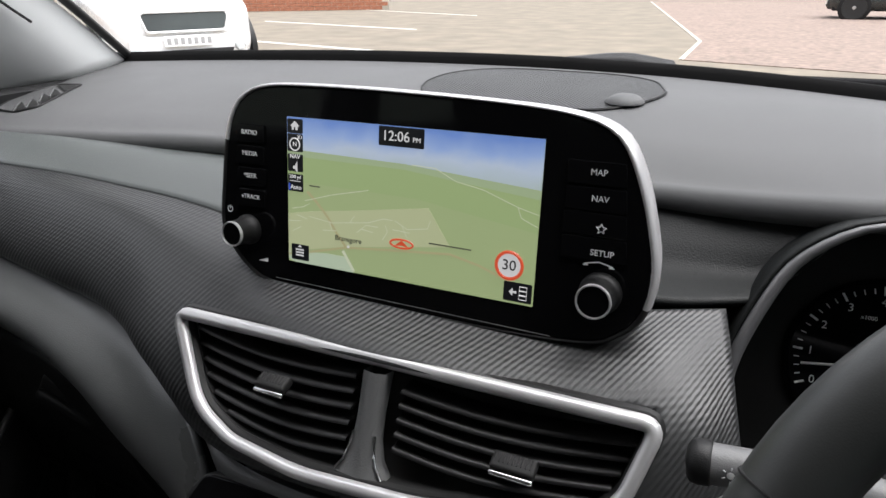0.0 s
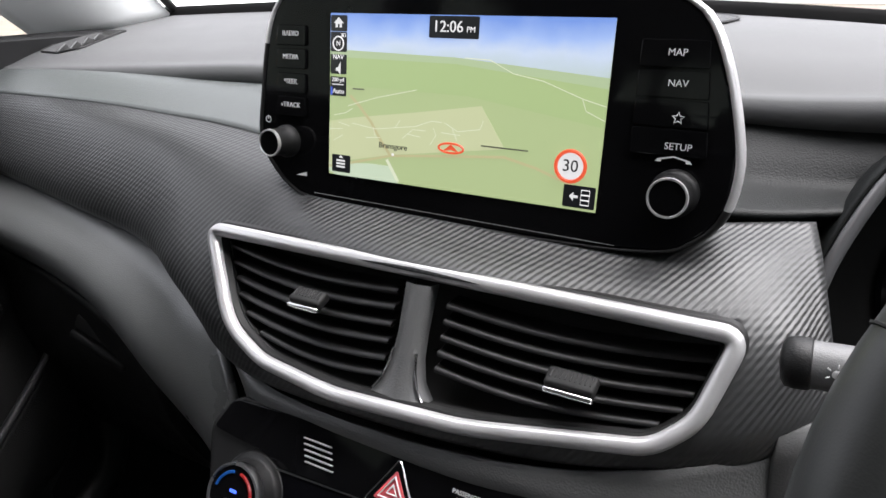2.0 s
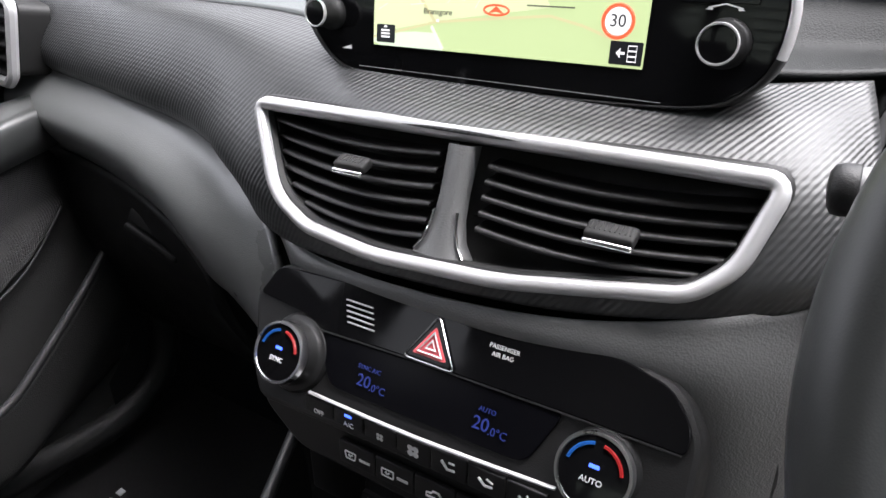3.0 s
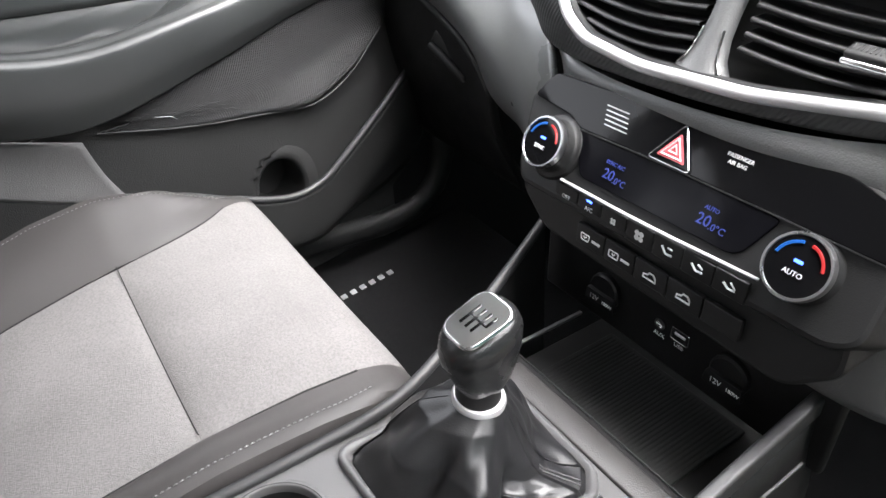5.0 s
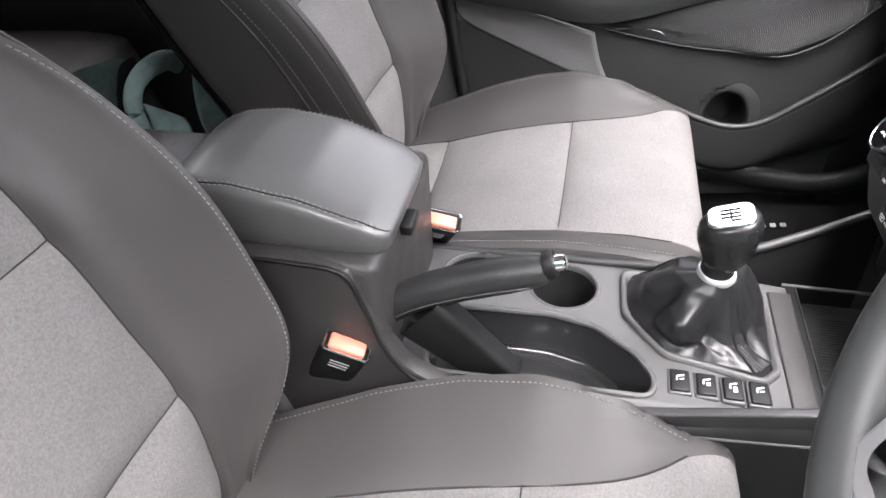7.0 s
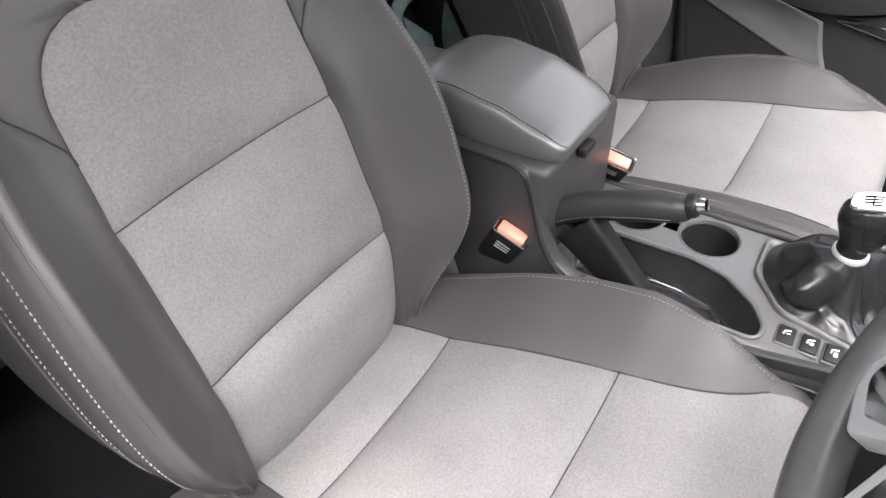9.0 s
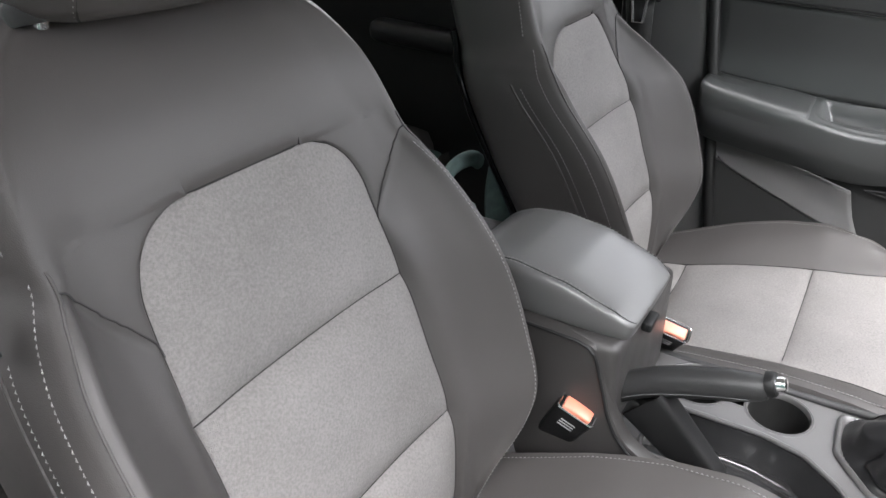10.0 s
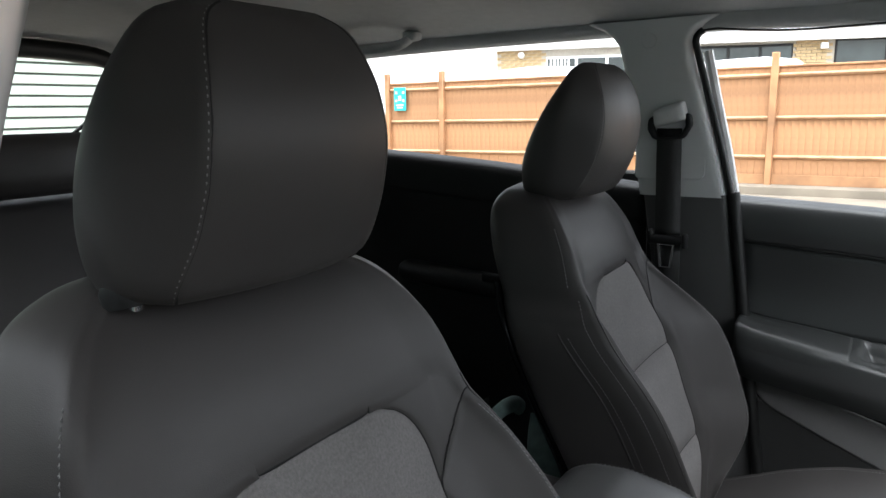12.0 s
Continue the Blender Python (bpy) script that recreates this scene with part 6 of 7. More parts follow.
part("cushion", skin([[(-.54, -1.45, .72), (CX, -1.45, .70), (.67, -1.45, .72)], [(-.54, -1.2, .74), (CX, -1.2, .72), (.67, -1.2, .74)], [(-.53, -.99, .745), (CX, -.98, .73), (.66, -.99, .745)], [(-.53, -.95, .70), (CX, -.94, .69), (.66, -.95, .70)], [(-.53, -.97, .45), (CX, -.97, .45), (.66, -.97, .45)]], 30, 22), BOLSTER, bench)
for x in (-.30, .02, .34):
    part("headrest", rounded(.25, .09, .12, .04, 5, m=pose(x, -1.56, 1.225, 8)), BOLSTER, bench)
# the dark grey pouch lying on the bench
BAG = material("dark_green_grey_cloth", (.085, .125, .117), .8, vary=.25, vscale=60, bump=.6, bscale=600)
bag = thing("cloth_pouch", "open dark grey-green cloth pouch lying behind the seats", "bag")
rows = []
for v in np.linspace(0, 1, 16):
    q = math.sin(math.pi * (.30 + .55 * v)) ** .6
    rows.append([(-.130 + .095 * q * math.cos(a) + .005 * math.sin(3 * a + 4 * v), -.735 + .075 * q * math.sin(a) + .004 * math.sin(5 * a + 3 * v), .60 + .25 * v + .012 * v * math.cos(a - 2.2)) for a in np.linspace(0, 2 * math.pi, 40, endpoint=False)])
part("body", net(rows, closed_u=True), BAG, bag)
part("mouth_band", tube(spline([(-0.166, -0.62, 0.867), (-0.146, -0.62, 0.88), (-0.114, -0.62, 0.886), (-0.082, -0.62, 0.883), (-0.065, -0.62, 0.87), (-0.06, -0.62, 0.85), (-0.067, -0.62, 0.824), (-0.086, -0.62, 0.794), (-0.125, -0.62, 0.762)], 50), .0085, 10, 1.5), BAG, bag, crisp=70)
thicken(part("inner_pocket", skin([[(-0.07, -0.615, 0.86), (-0.123, -0.605, 0.815)], [(-0.07, -0.612, 0.842), (-0.123, -0.6, 0.794)], [(-0.073, -0.615, 0.818), (-0.118, -0.605, 0.774)]], 12, 12), BAG, bag), .004)
# near-black sheet set behind the pouch's open mouth
part("dark_lining", skin([[(-.14, -.66, .885), (-.11, -.66, .885), (-.09, -.66, .86)], [(-.16, -.66, .82), (-.12, -.66, .82), (-.08, -.66, .82)], [(-.19, -.65, .74), (-.15, -.65, .74), (-.10, -.65, .76)]], 12, 12), DARK, bag)
thicken(part("flap", skin([[(-0.161, -0.6, 0.865), (-0.171, -0.585, 0.86), (-0.175, -0.575, 0.848)], [(-0.151, -0.6, 0.831), (-0.173, -0.578, 0.825), (-0.186, -0.565, 0.814)], [(-0.151, -0.6, 0.789), (-0.179, -0.575, 0.785), (-0.192, -0.56, 0.781)], [(-0.169, -0.6, 0.743), (-0.188, -0.578, 0.741), (-0.204, -0.56, 0.741)]], 14, 20), BAG, bag, "pale worn inside of the open flap"), .006)
tagged(part("rear_tunnel", rounded(.24, 1.0, .34, .05, 4, m=pose(CX - .05, -1.10, .47)), CARPET), "black carpeted tunnel between the footwells", "floor", kind="structure")

# ---- passenger door ----
DX = -.575
door = thing("passenger_door", "closed front passenger door with dark soft trim and grey insert", "car door")
thicken(part("upper_trim", skin([[(-.600, -.46, 1.155), (-.600, -.2, 1.142), (-.605, .1, 1.125), (-.70, .32, 1.105), (-.84, .55, 1.09)], [(-.572, -.46, 1.145), (-.572, -.2, 1.132), (-.577, .1, 1.115), (-.68, .32, 1.095), (-.84, .55, 1.08)], [(-.562, -.46, 1.11), (-.562, -.2, 1.10), (-.567, .1, 1.085), (-.67, .32, 1.07), (-.84, .55, 1.06)], [(-.567, -.46, 1.085), (-.567, -.2, 1.07), (-.572, .1, 1.055), (-.672, .32, 1.04), (-.84, .55, 1.03)]], 40, 18), DOORSKIN, door, "dark vinyl window ledge"), .004)
part("core", rounded(.02, 1.30, .68, .006, 1, m=pose(-.675, .17, .78)), BLACK, door)
part("trim_groove", tube(spline([(-.565, -.46, 1.083), (-.565, -.2, 1.068), (-.57, .1, 1.053), (-.67, .32, 1.038)], 30), .003, 6), DARK, door)
thicken(part("middle_trim", skin([[(-.572, -.392, 1.08), (-.572, -.2, 1.065), (-.577, .1, 1.05), (-.675, .32, 1.035), (-.84, .55, 1.03)], [(-.585, -.392, 1.0), (-.585, -.2, .99), (-.588, .1, .98), (-.68, .32, .97), (-.84, .55, .96)], [(-.580, -.392, .945), (-.580, -.2, .925), (-.585, .1, .92), (-.66, .32, .92), (-.80, .55, .92)]], 40, 16), DOORSKIN, door, "dark grained vinyl panel"), .004)
AT = [(-.500, -.378, .938), (-.497, -.35, .930), (-.500, -.22, .903), (-.512, -.1, .884), (-.530, .05, .903), (-.555, .2, .93), (-.60, .42, .96)]
A0 = [(-.58, -.378, .947), (-.58, -.35, .940), (-.58, -.22, .925), (-.58, -.1, .92), (-.585, .05, .928), (-.60, .2, .945), (-.62, .42, .97)]
A2 = [(-.505, -.378, .900), (-.502, -.35, .885), (-.505, -.22, .862), (-.517, -.1, .848), (-.535, .05, .872), (-.56, .2, .905), (-.60, .42, .94)]
A3 = [(-.535, -.378, .855), (-.530, -.35, .842), (-.53, -.22, .822), (-.535, -.1, .808), (-.55, .05, .846), (-.572, .2, .888), (-.605, .42, .92)]
AX = [(x - .01, y, z + .006) for x, y, z in AT]
am = skin([A0, [(.5 * (a[0] + b[0]), a[1], .5 * (a[2] + b[2]) + .004) for a, b in zip(A0, AX)], AX, AT, A2, A3], 140, 70)
ease = lambda t: min(1, max(0, t)) ** 2 * (3 - 2 * min(1, max(0, t)))
for v in am.verts:
    if v.co.z > .86:
        # the pull pocket sunk behind the rounded outer edge
        y = v.co.y
        out_ = float(np.interp(y, [-.2, -.1, .05, .2], [-.517, -.527, -.545, -.565]))
        v.co.z -= .032 * ease((y + .195) / .018) * ease((.06 - y) / .10) * ease((out_ - v.co.x) / .012) * ease((v.co.x + .578) / .006)
thicken(part("armrest", am, DOORSKIN, door, "padded dark door armrest with a sunk pull pocket"), .004)
PA = spline([(-.572, -.378, .953), (-.572, -.35, .946), (-.572, -.25, .935), (-.570, -.205, .929)], 16)
PB = spline([(-.506, -.378, .950), (-.504, -.35, .942), (-.505, -.25, .922), (-.512, -.205, .914)], 16)
PC = spline([(-.494, -.378, .935), (-.491, -.35, .926), (-.493, -.25, .904), (-.500, -.206, .898)], 16)
PD = spline([(-.497, -.378, .906), (-.495, -.35, .899), (-.497, -.25, .884), (-.503, -.212, .884)], 16)
thicken(part("armrest_pad", skin([PA.tolist(), PB.tolist(), PC.tolist(), PD.tolist()], 30, 18), DOORSKIN, door, "soft elbow pad on the armrest"), .007, 1)
part("switch_plate", rounded(.030, .060, .006, .003, m=pose(-.560, .085, .926, 8, 4, -8)), PIANO, door)
part("window_switch", rounded(.014, .024, .008, .003, m=pose(-.560, .085, .930, 8, 4, -8)), SLAT, door)
thicken(part("grey_insert", skin([[(-.560, -.356, .858), (-.558, -.33, .842), (-.556, -.22, .812), (-.555, -.118, .783)], [(-.566, -.356, .845), (-.565, -.33, .815), (-.564, -.2, .770), (-.563, -.105, .735)], [(-.568, -.356, .828), (-.568, -.33, .789), (-.567, -.254, .752), (-.565, -.134, .703), (-.564, -.085, .692)]], 30, 14), DOORGREY, door, "grey grained insert"), .005)
low_ = skin([[(-.5695, -.47, .835), (-.5695, -.35, .796), (-.568, -.254, .76), (-.567, -.13, .806), (-.568, 0, .80), (-.574, .1, .785), (-.595, .25, .81), (-.62, .45, .90), (-.645, .72, .96)], [(-.565, -.47, .65), (-.565, -.3, .65), (-.565, -.1, .65), (-.57, .1, .64), (-.60, .4, .66), (-.63, .7, .68)], [(-.575, -.47, .48), (-.575, -.3, .48), (-.575, -.1, .48), (-.58, .1, .48), (-.61, .4, .5), (-.63, .7, .5)]], 160, 70)
bmesh.ops.delete(low_, geom=[f for f in low_.faces if ((f.calc_center_median().y - .111) / .043) ** 2 + ((f.calc_center_median().z - .643) / .054) ** 2 < 1], context="FACES")
thicken(part("lower_trim", low_, DOORLOW, door, "hard black lower panel"), .004)
DOORMESH = weave("black_speaker_mesh", (0.011, 0.011, 0.0115), 0.0034, 0.5, 0.00022, cross=1.0)
thicken(part("speaker_field", skin([[(-.552, -.092, .804), (-.555, -.014, .826), (-.560, .066, .849), (-.572, .148, .876), (-.60, .30, .91)], [(-.555, -.06, .794), (-.558, .02, .795), (-.563, .09, .800), (-.573, .17, .81), (-.602, .32, .85)], [(-.556, -.095, .790), (-.557, .008, .771), (-.562, .09, .762), (-.566, .166, .755), (-.58, .244, .787)]], 30, 14), DOORMESH, door, "perforated speaker field"), .004)
part("speaker_line", tube(spline([(-.554, -.100, .789), (-.555, .008, .769), (-.560, .09, .760), (-.564, .166, .753), (-.570, .21, .764), (-.578, .25, .787), (-.59, .30, .83)], 40), .0014, 6), RAIL, door)
part("badge_line", tube([(-.552, -.076, .801), (-.554, -.016, .789), (-.555, .001, .775)], .0014, 6), SILVER, door)
part("field_edge", tube(spline([(-.550, -.100, .801), (-.553, -.014, .828), (-.558, .066, .851), (-.570, .148, .878), (-.59, .25, .90)], 30), .0018, 6), RAIL, door)
PK = spline([(-.556, -.09, .698), (-.548, -.025, .683), (-.545, .03, .661), (-.543, .107, .638), (-.545, .163, .646), (-.552, .221, .684), (-.565, .298, .741), (-.59, .39, .81)], 50)
part("pocket_edge", tube(PK, .0055, 10), RAIL, door)
thicken(part("pocket", skin([PK.tolist(), [(x - .004, y, z - .08) for x, y, z in PK], [(x - .02, y, z * .4 + .30) for x, y, z in PK]], 40, 12), DOORLOW, door), .004)
part("bottle_hollow", lathe([(.028, -.070), (.032, -.03), (.0335, -.006), (.0355, -.002), (.039, .0), (.044, -.0008), (.050, -.0025), (.056, -.006)], 40, m=pose(-.5645, .111, .643, 0, 88, 0) @ Matrix.Diagonal((1.26, 1, 1, 1)), lid=False), DOORLOW, door, "dark bottle hollow")
part("seal", tube(spline([(-.556, -.312, .50), (-.552, -.331, .644), (-.550, -.350, .78), (-.549, -.368, .906), (-.549, -.386, 1.04), (-.549, -.403, 1.165)], 40), .0105, 8), RUBBER, door, "black door seal", crisp=70)
part("frame_seal", tube(spline([(-.548, -.406, 1.160), (-.547, -.424, 1.23), (-.545, -.443, 1.297), (-.540, -.460, 1.36), (-.533, -.474, 1.415), (-.531, -.472, 1.430), (-.531, -.463, 1.438)], 40), .0062, 8), RUBBER, door, "black window frame seal", crisp=70)
part("top_seal", tube(spline([(-.531, -.465, 1.437), (-.533, -.450, 1.4395), (-.535, -.33, 1.428), (-.54, -.1, 1.425), (-.56, .2, 1.385), (-.63, .5, 1.2)], 40), .0018, 8), RUBBER, door, crisp=70)
part("white_flange", tube(spline([(-.567, -.404, 1.158), (-.566, -.420, 1.235), (-.564, -.436, 1.30), (-.558, -.460, 1.405)], 30), .0085, 8), WHITECAR, door, "white painted window frame edge")
rdoor = thing("rear_door", "closed rear door with dark trim, seen between the seats", "car door")
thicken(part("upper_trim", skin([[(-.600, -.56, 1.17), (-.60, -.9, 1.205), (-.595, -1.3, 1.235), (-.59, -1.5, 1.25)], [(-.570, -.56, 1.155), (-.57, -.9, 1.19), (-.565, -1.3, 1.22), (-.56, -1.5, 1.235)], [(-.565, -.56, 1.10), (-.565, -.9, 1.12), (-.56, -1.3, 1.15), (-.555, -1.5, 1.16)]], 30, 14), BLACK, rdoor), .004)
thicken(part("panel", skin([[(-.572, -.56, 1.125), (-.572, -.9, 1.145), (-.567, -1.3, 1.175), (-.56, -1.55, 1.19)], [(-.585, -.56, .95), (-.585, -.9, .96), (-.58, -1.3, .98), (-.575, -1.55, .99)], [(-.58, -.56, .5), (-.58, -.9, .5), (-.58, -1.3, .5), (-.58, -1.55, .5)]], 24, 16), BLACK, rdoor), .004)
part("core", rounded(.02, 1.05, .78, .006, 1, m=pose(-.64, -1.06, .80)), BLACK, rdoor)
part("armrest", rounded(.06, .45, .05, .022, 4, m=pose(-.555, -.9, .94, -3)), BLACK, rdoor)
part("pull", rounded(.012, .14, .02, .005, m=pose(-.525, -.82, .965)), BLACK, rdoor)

# ---- passenger seat belt on the centre pillar ----
belt = thing("seat_belt", "black seat belt hanging from the centre pillar", "seat belt")
WB = spline([(-.529, -.5115, 1.275), (-.516, -.506, 1.18), (-.500, -.499, 1.09)], 16)
thicken(part("webbing", net([[(x, y - .0215, z), (x + .002, y, z), (x, y + .0215, z)] for x, y, z in WB]), WEBBING, belt), .0022, 0)
WB2 = spline([(-.503, -.499, 1.088), (-.515, -.500, .90), (-.545, -.50, .50)], 12)
thicken(part("lower_webbing", net([[(x, y - .0215, z), (x, y + .0215, z)] for x, y, z in WB2]), WEBBING, belt), .0022, 0)
GD = basis((-.527, -.509, 1.280), (0, 1, 0), (.06, 0, 1))
part("guide_ring", net([[GD @ Vector((x * s, y * s, z)) for x, y in soft_outline([(-.037, .016), (.036, .022), (.038, .0), (.026, -.022), (-.028, -.024), (-.038, -.006)], .012, 6)] for s, z in ((1.0, 0), (1.02, .006), (.98, .012), (.80, .013), (.72, .008), (.70, 0))], closed_u=True), BLACK, belt, "black belt guide loop")
part("guide_cover", net([[GD @ (pose(0, .018, 0, 0, 0, 10) @ Vector((x * s, y * s, z))) for x, y in soft_outline([(-.028, -.016), (.028, -.012), (.026, .020), (-.026, .014)], .007, 5)] for s, z in ((1.06, 0), (1.0, .014), (.9, .018), (.5, .020), (.01, .0205))], closed_u=True), PILLAR, belt, "grey guide cover")
part("anchor_panel", slab(soft_outline([(-.572, 1.185), (-.449, 1.187), (-.449, 1.235), (-.485, 1.343), (-.568, 1.345)], [.01, .012, .02, .02, .02], 6), .004, .0015, m=Matrix(((0, 0, 1, -.5325), (1, 0, 0, 0), (0, 1, 0, 0), (0, 0, 0, 1))) @ pose(0, 0, 0)), PILLAR, belt)
part("tongue_grip", rounded(.016, .060, .016, .006, m=pose(-.497, -.498, 1.083, 0, 0, 4)), BLACK, belt)
part("grip_end", rounded(.016, .010, .026, .004, m=pose(-.497, -.5275, 1.087, 0, 0, 4)), BLACK, belt)
part("grip_end", rounded(.016, .010, .026, .004, m=pose(-.497, -.4685, 1.082, 0, 0, 4)), BLACK, belt)
tg = part("tongue", tube([(-.496, -.5005 + a, 1.052 + b) for a, b in ((-.013, .022), (.013, .022), (.0085, -.018), (-.0085, -.018))], .0030, 6, closed=True, up=(1, 0, 0)), CHROME, belt, "chrome latch tongue")
part("cap", lathe([(.013, 0), (.012, .002), (0, .0025)], 28, m=basis((-.512, -.548, 1.425), (0, 1, 0), (.1, 0, 1))), PILLAR, belt)

# ---- buckles ----
def buckle(at, tilt, turn, label):
    b = thing("belt_buckle", label, "belt buckle", "front belt buckles")
    m = pose(*at, 0, 0, 0) @ pose(0, 0, 0, tilt, turn, 0)
    part("housing", rounded(.022, .044, .085, .006, 4, m=m @ pose(0, 0, -.042)), BLACK, b)
    part("rim", tube([m @ Vector((x, y, .0005)) for x, y in soft_outline([(-.0105, -.0215), (.0105, -.0215), (.0105, .0215), (-.0105, .0215)], .004, 4)], .0013, 6, closed=True), CHROME, b)
    part("release_button", rounded(.015, .034, .008, .0025, m=m @ pose(.001, 0, .0005)), RED, b, "orange-red release button")
    for k in range(3):
        part("grey_bar", rounded(.0006, .018, .0022, .0002, m=m @ pose(.0113, 0, -.018 - .006 * k)), GREYINK, b)
    part("strap", rounded(.008, .030, .10, .003, m=m @ pose(0, 0, -.12)), BLACK, b)


buckle((.158, -.305, .757), -26, 16, "black belt buckle with orange-red button beside the driver seat")
buckle((-.050, -.263, .752), -22, 34, "black belt buckle with orange-red button beside the passenger seat")

# ---- footwell mat ----
fm = thing("floor_mat", "black carpet floor mat with a pale woven mark", "floor mat")
part("carpet", rounded(.46, .50, .012, .004, m=pose(-.40, .18, .455, 8)), CARPET, fm)
for k in range(6):
    part("pale_bar", rounded(.010, .009, .002, .0006, m=pose(-.512, .158 + .0165 * k, .459 + .0023 * k, 8)), GREYINK, fm)
sill = tagged(part("sill", tube(spline([(-.585, -.5, .52), (-.585, .1, .527), (-.585, .289, .516), (-.588, .377, .556), (-.592, .398, .657), (-.60, .40, .78)], 40), .022, 10), BLACK), "black plastic door sill and kick panel", "sill", kind="structure")
tagged(part("footwell_side", skin([[(-.60, .30, .85), (-.60, .6, .85), (-.60, .9, .85)], [(-.59, .30, .6), (-.59, .6, .6), (-.59, .9, .6)], [(-.58, .30, .3), (-.58, .6, .3), (-.58, .9, .3)]], 8, 8), CARPET), "black carpet at the footwell side", "trim", kind="structure")

# ---- steering wheel, stalk and instruments ----
WC, WN = Vector((.398, .104, 1.022)), Vector((0, -.895, .447))
W = basis(WC, (1, 0, 0), Vector((0, .447, .895)))
wheel = thing("steering_wheel", "black leather steering wheel with satin silver spokes", "steering wheel")
rimp = [W @ Vector((.178 * math.cos(a), (.178 if math.sin(a) > 0 else .172) * math.sin(a), 0)) for a in np.linspace(0, 2 * math.pi, 90, endpoint=False)]
part("rim", tube(rimp, .0165, 18, 1.1, closed=True, up=tuple(WN)), WHEEL, wheel)
for a in (158, 202, -22, 22):
    part("rim_joint", tube([W @ Vector(((.178 + .0168 * math.cos(b)) * math.cos(radians(a)), (.177 + .0168 * math.cos(b)) * math.sin(radians(a)), .0185 * math.sin(b))) for b in np.linspace(0, 2 * math.pi, 20, endpoint=False)], .0007, 5, closed=True, up=tuple(W.to_3x3() @ Vector((-math.sin(radians(a)), math.cos(radians(a)), 0)))), DARK, wheel)
part("hub", slab(soft_outline([(-.075, .055), (.075, .055), (.085, 0), (.05, -.07), (-.05, -.07), (-.085, 0)], .03, 6), .06, .015, m=W @ pose(0, 0, .03), seg=4), GRAIN, wheel)
for sg in (-1, 1):
    part("spoke", tube([W @ Vector((sg * x, y, z)) for x, y, z in ((.075, .012, .01), (.12, .010, .006), (.168, .022, .002))], [.020, .015, .020], 10, .45, up=tuple(WN)), SILVER, wheel, "satin silver spoke")
    part("lower_spoke", slab([(sg * x, y) for x, y in soft_outline([(.100, -.085), (.088, -.148), (.030, -.146), (-.002, -.095), (.012, -.085), (.038, -.128), (.074, -.130), (.086, -.085)], [.006, .012, .012, .004, .004, .010, .010, .004], 5)], .016, .004, m=W @ pose(0, 0, .008)), SILVER, wheel, "satin silver spoke")
    part("spoke_link", tube([W @ Vector((sg * x, y, z)) for x, y, z in ((.166, .02, .003), (.156, -.045, .004), (.140, -.103, .002))], [.010, .008, .010], 10, .6, up=tuple(WN)), SILVER, wheel)
part("column", tube([WC - WN * .03, WC - WN * .2], .055, 20), BLACK, wheel)
STALKGREY = material("light_grey_switch_plastic", (.13, .13, .132), .45, vary=.05, bump=.15, bscale=1300)
stalk = thing("indicator_stalk", "black control stalk with a light grey printed end", "control stalk")
part("arm", tube([(.34, .225, 1.022), (.25, .213, 1.034), (.207, .210, 1.032)], [.0095, .0098, .0098], 24), STALKGREY, stalk, "light grey printed sleeve", crisp=70)
part("end_cap", tube([(.2080, .210, 1.0321), (.2070, .210, 1.0320), (.202, .2098, 1.0316), (.1985, .2097, 1.0313), (.1968, .2096, 1.0312), (.1962, .2096, 1.0311)], [.0100, .0106, .0108, .0100, .0072, .002], 28), BLACK, stalk, crisp=70)
part("light_sign", lathe([(.0018, 0), (0, .0004)], 10, m=pose(.2165, .2009, 1.0345, 80)), WHITEINK, stalk)
for k in range(6):
    part("light_ray", rounded(.0005, .0015, .0004, .0001, m=pose(.2165, .2008, 1.0345, 80) @ pose(0, 0, 0, 0, 0, 60 * k) @ pose(0, .0034, 0)), DIMINK, stalk)

BEZEL = material("satin_grey_bezel", (.13, .13, .135), .36, vary=.04, metal=.3)
clus = thing("instrument_cluster", "instrument cluster with black dials under a grained hood", "instrument cluster")
K = basis((.388, .417, 1.018), (1, 0, 0), (0, .30, .95))
HALF = [(-.170, -.100), (-.176, -.075), (-.180, -.050), (-.178, -.023), (-.168, .010), (-.153, .042), (-.130, .0625), (-.108, .0715), (-.06, .081), (0, .084)]
HD = [tuple(p[:2]) for p in spline([(x, y, 0) for x, y in HALF + [(-x, y) for x, y in HALF[-2::-1]]], 60)]
part("backing", slab([(x * 1.0, y * 1.0) for x, y in HD], .01, m=K @ pose(0, 0, -.004)), DARK, clus)
hring = lambda s, z: [K @ Vector((x * s, y * s - .0 * s, z)) for x, y in HD]
part("cowl", net([hring(.985, -.004), hring(.99, .05), hring(.985, .078)], closed_u=False), DARK, clus)
part("bezel", net([hring(.985, .074), hring(.985, .081), hring(1.005, .084), hring(1.028, .083), hring(1.034, .079)]), BEZEL, clus, "satin grey bezel ring")
part("hood", net([hring(1.030, .078), hring(1.038, .081), hring(1.055, .079), hring(1.075, .062), hring(1.085, .04), hring(1.085, .0)]), GRAIN, clus, "grained black hood")
DC = -.022
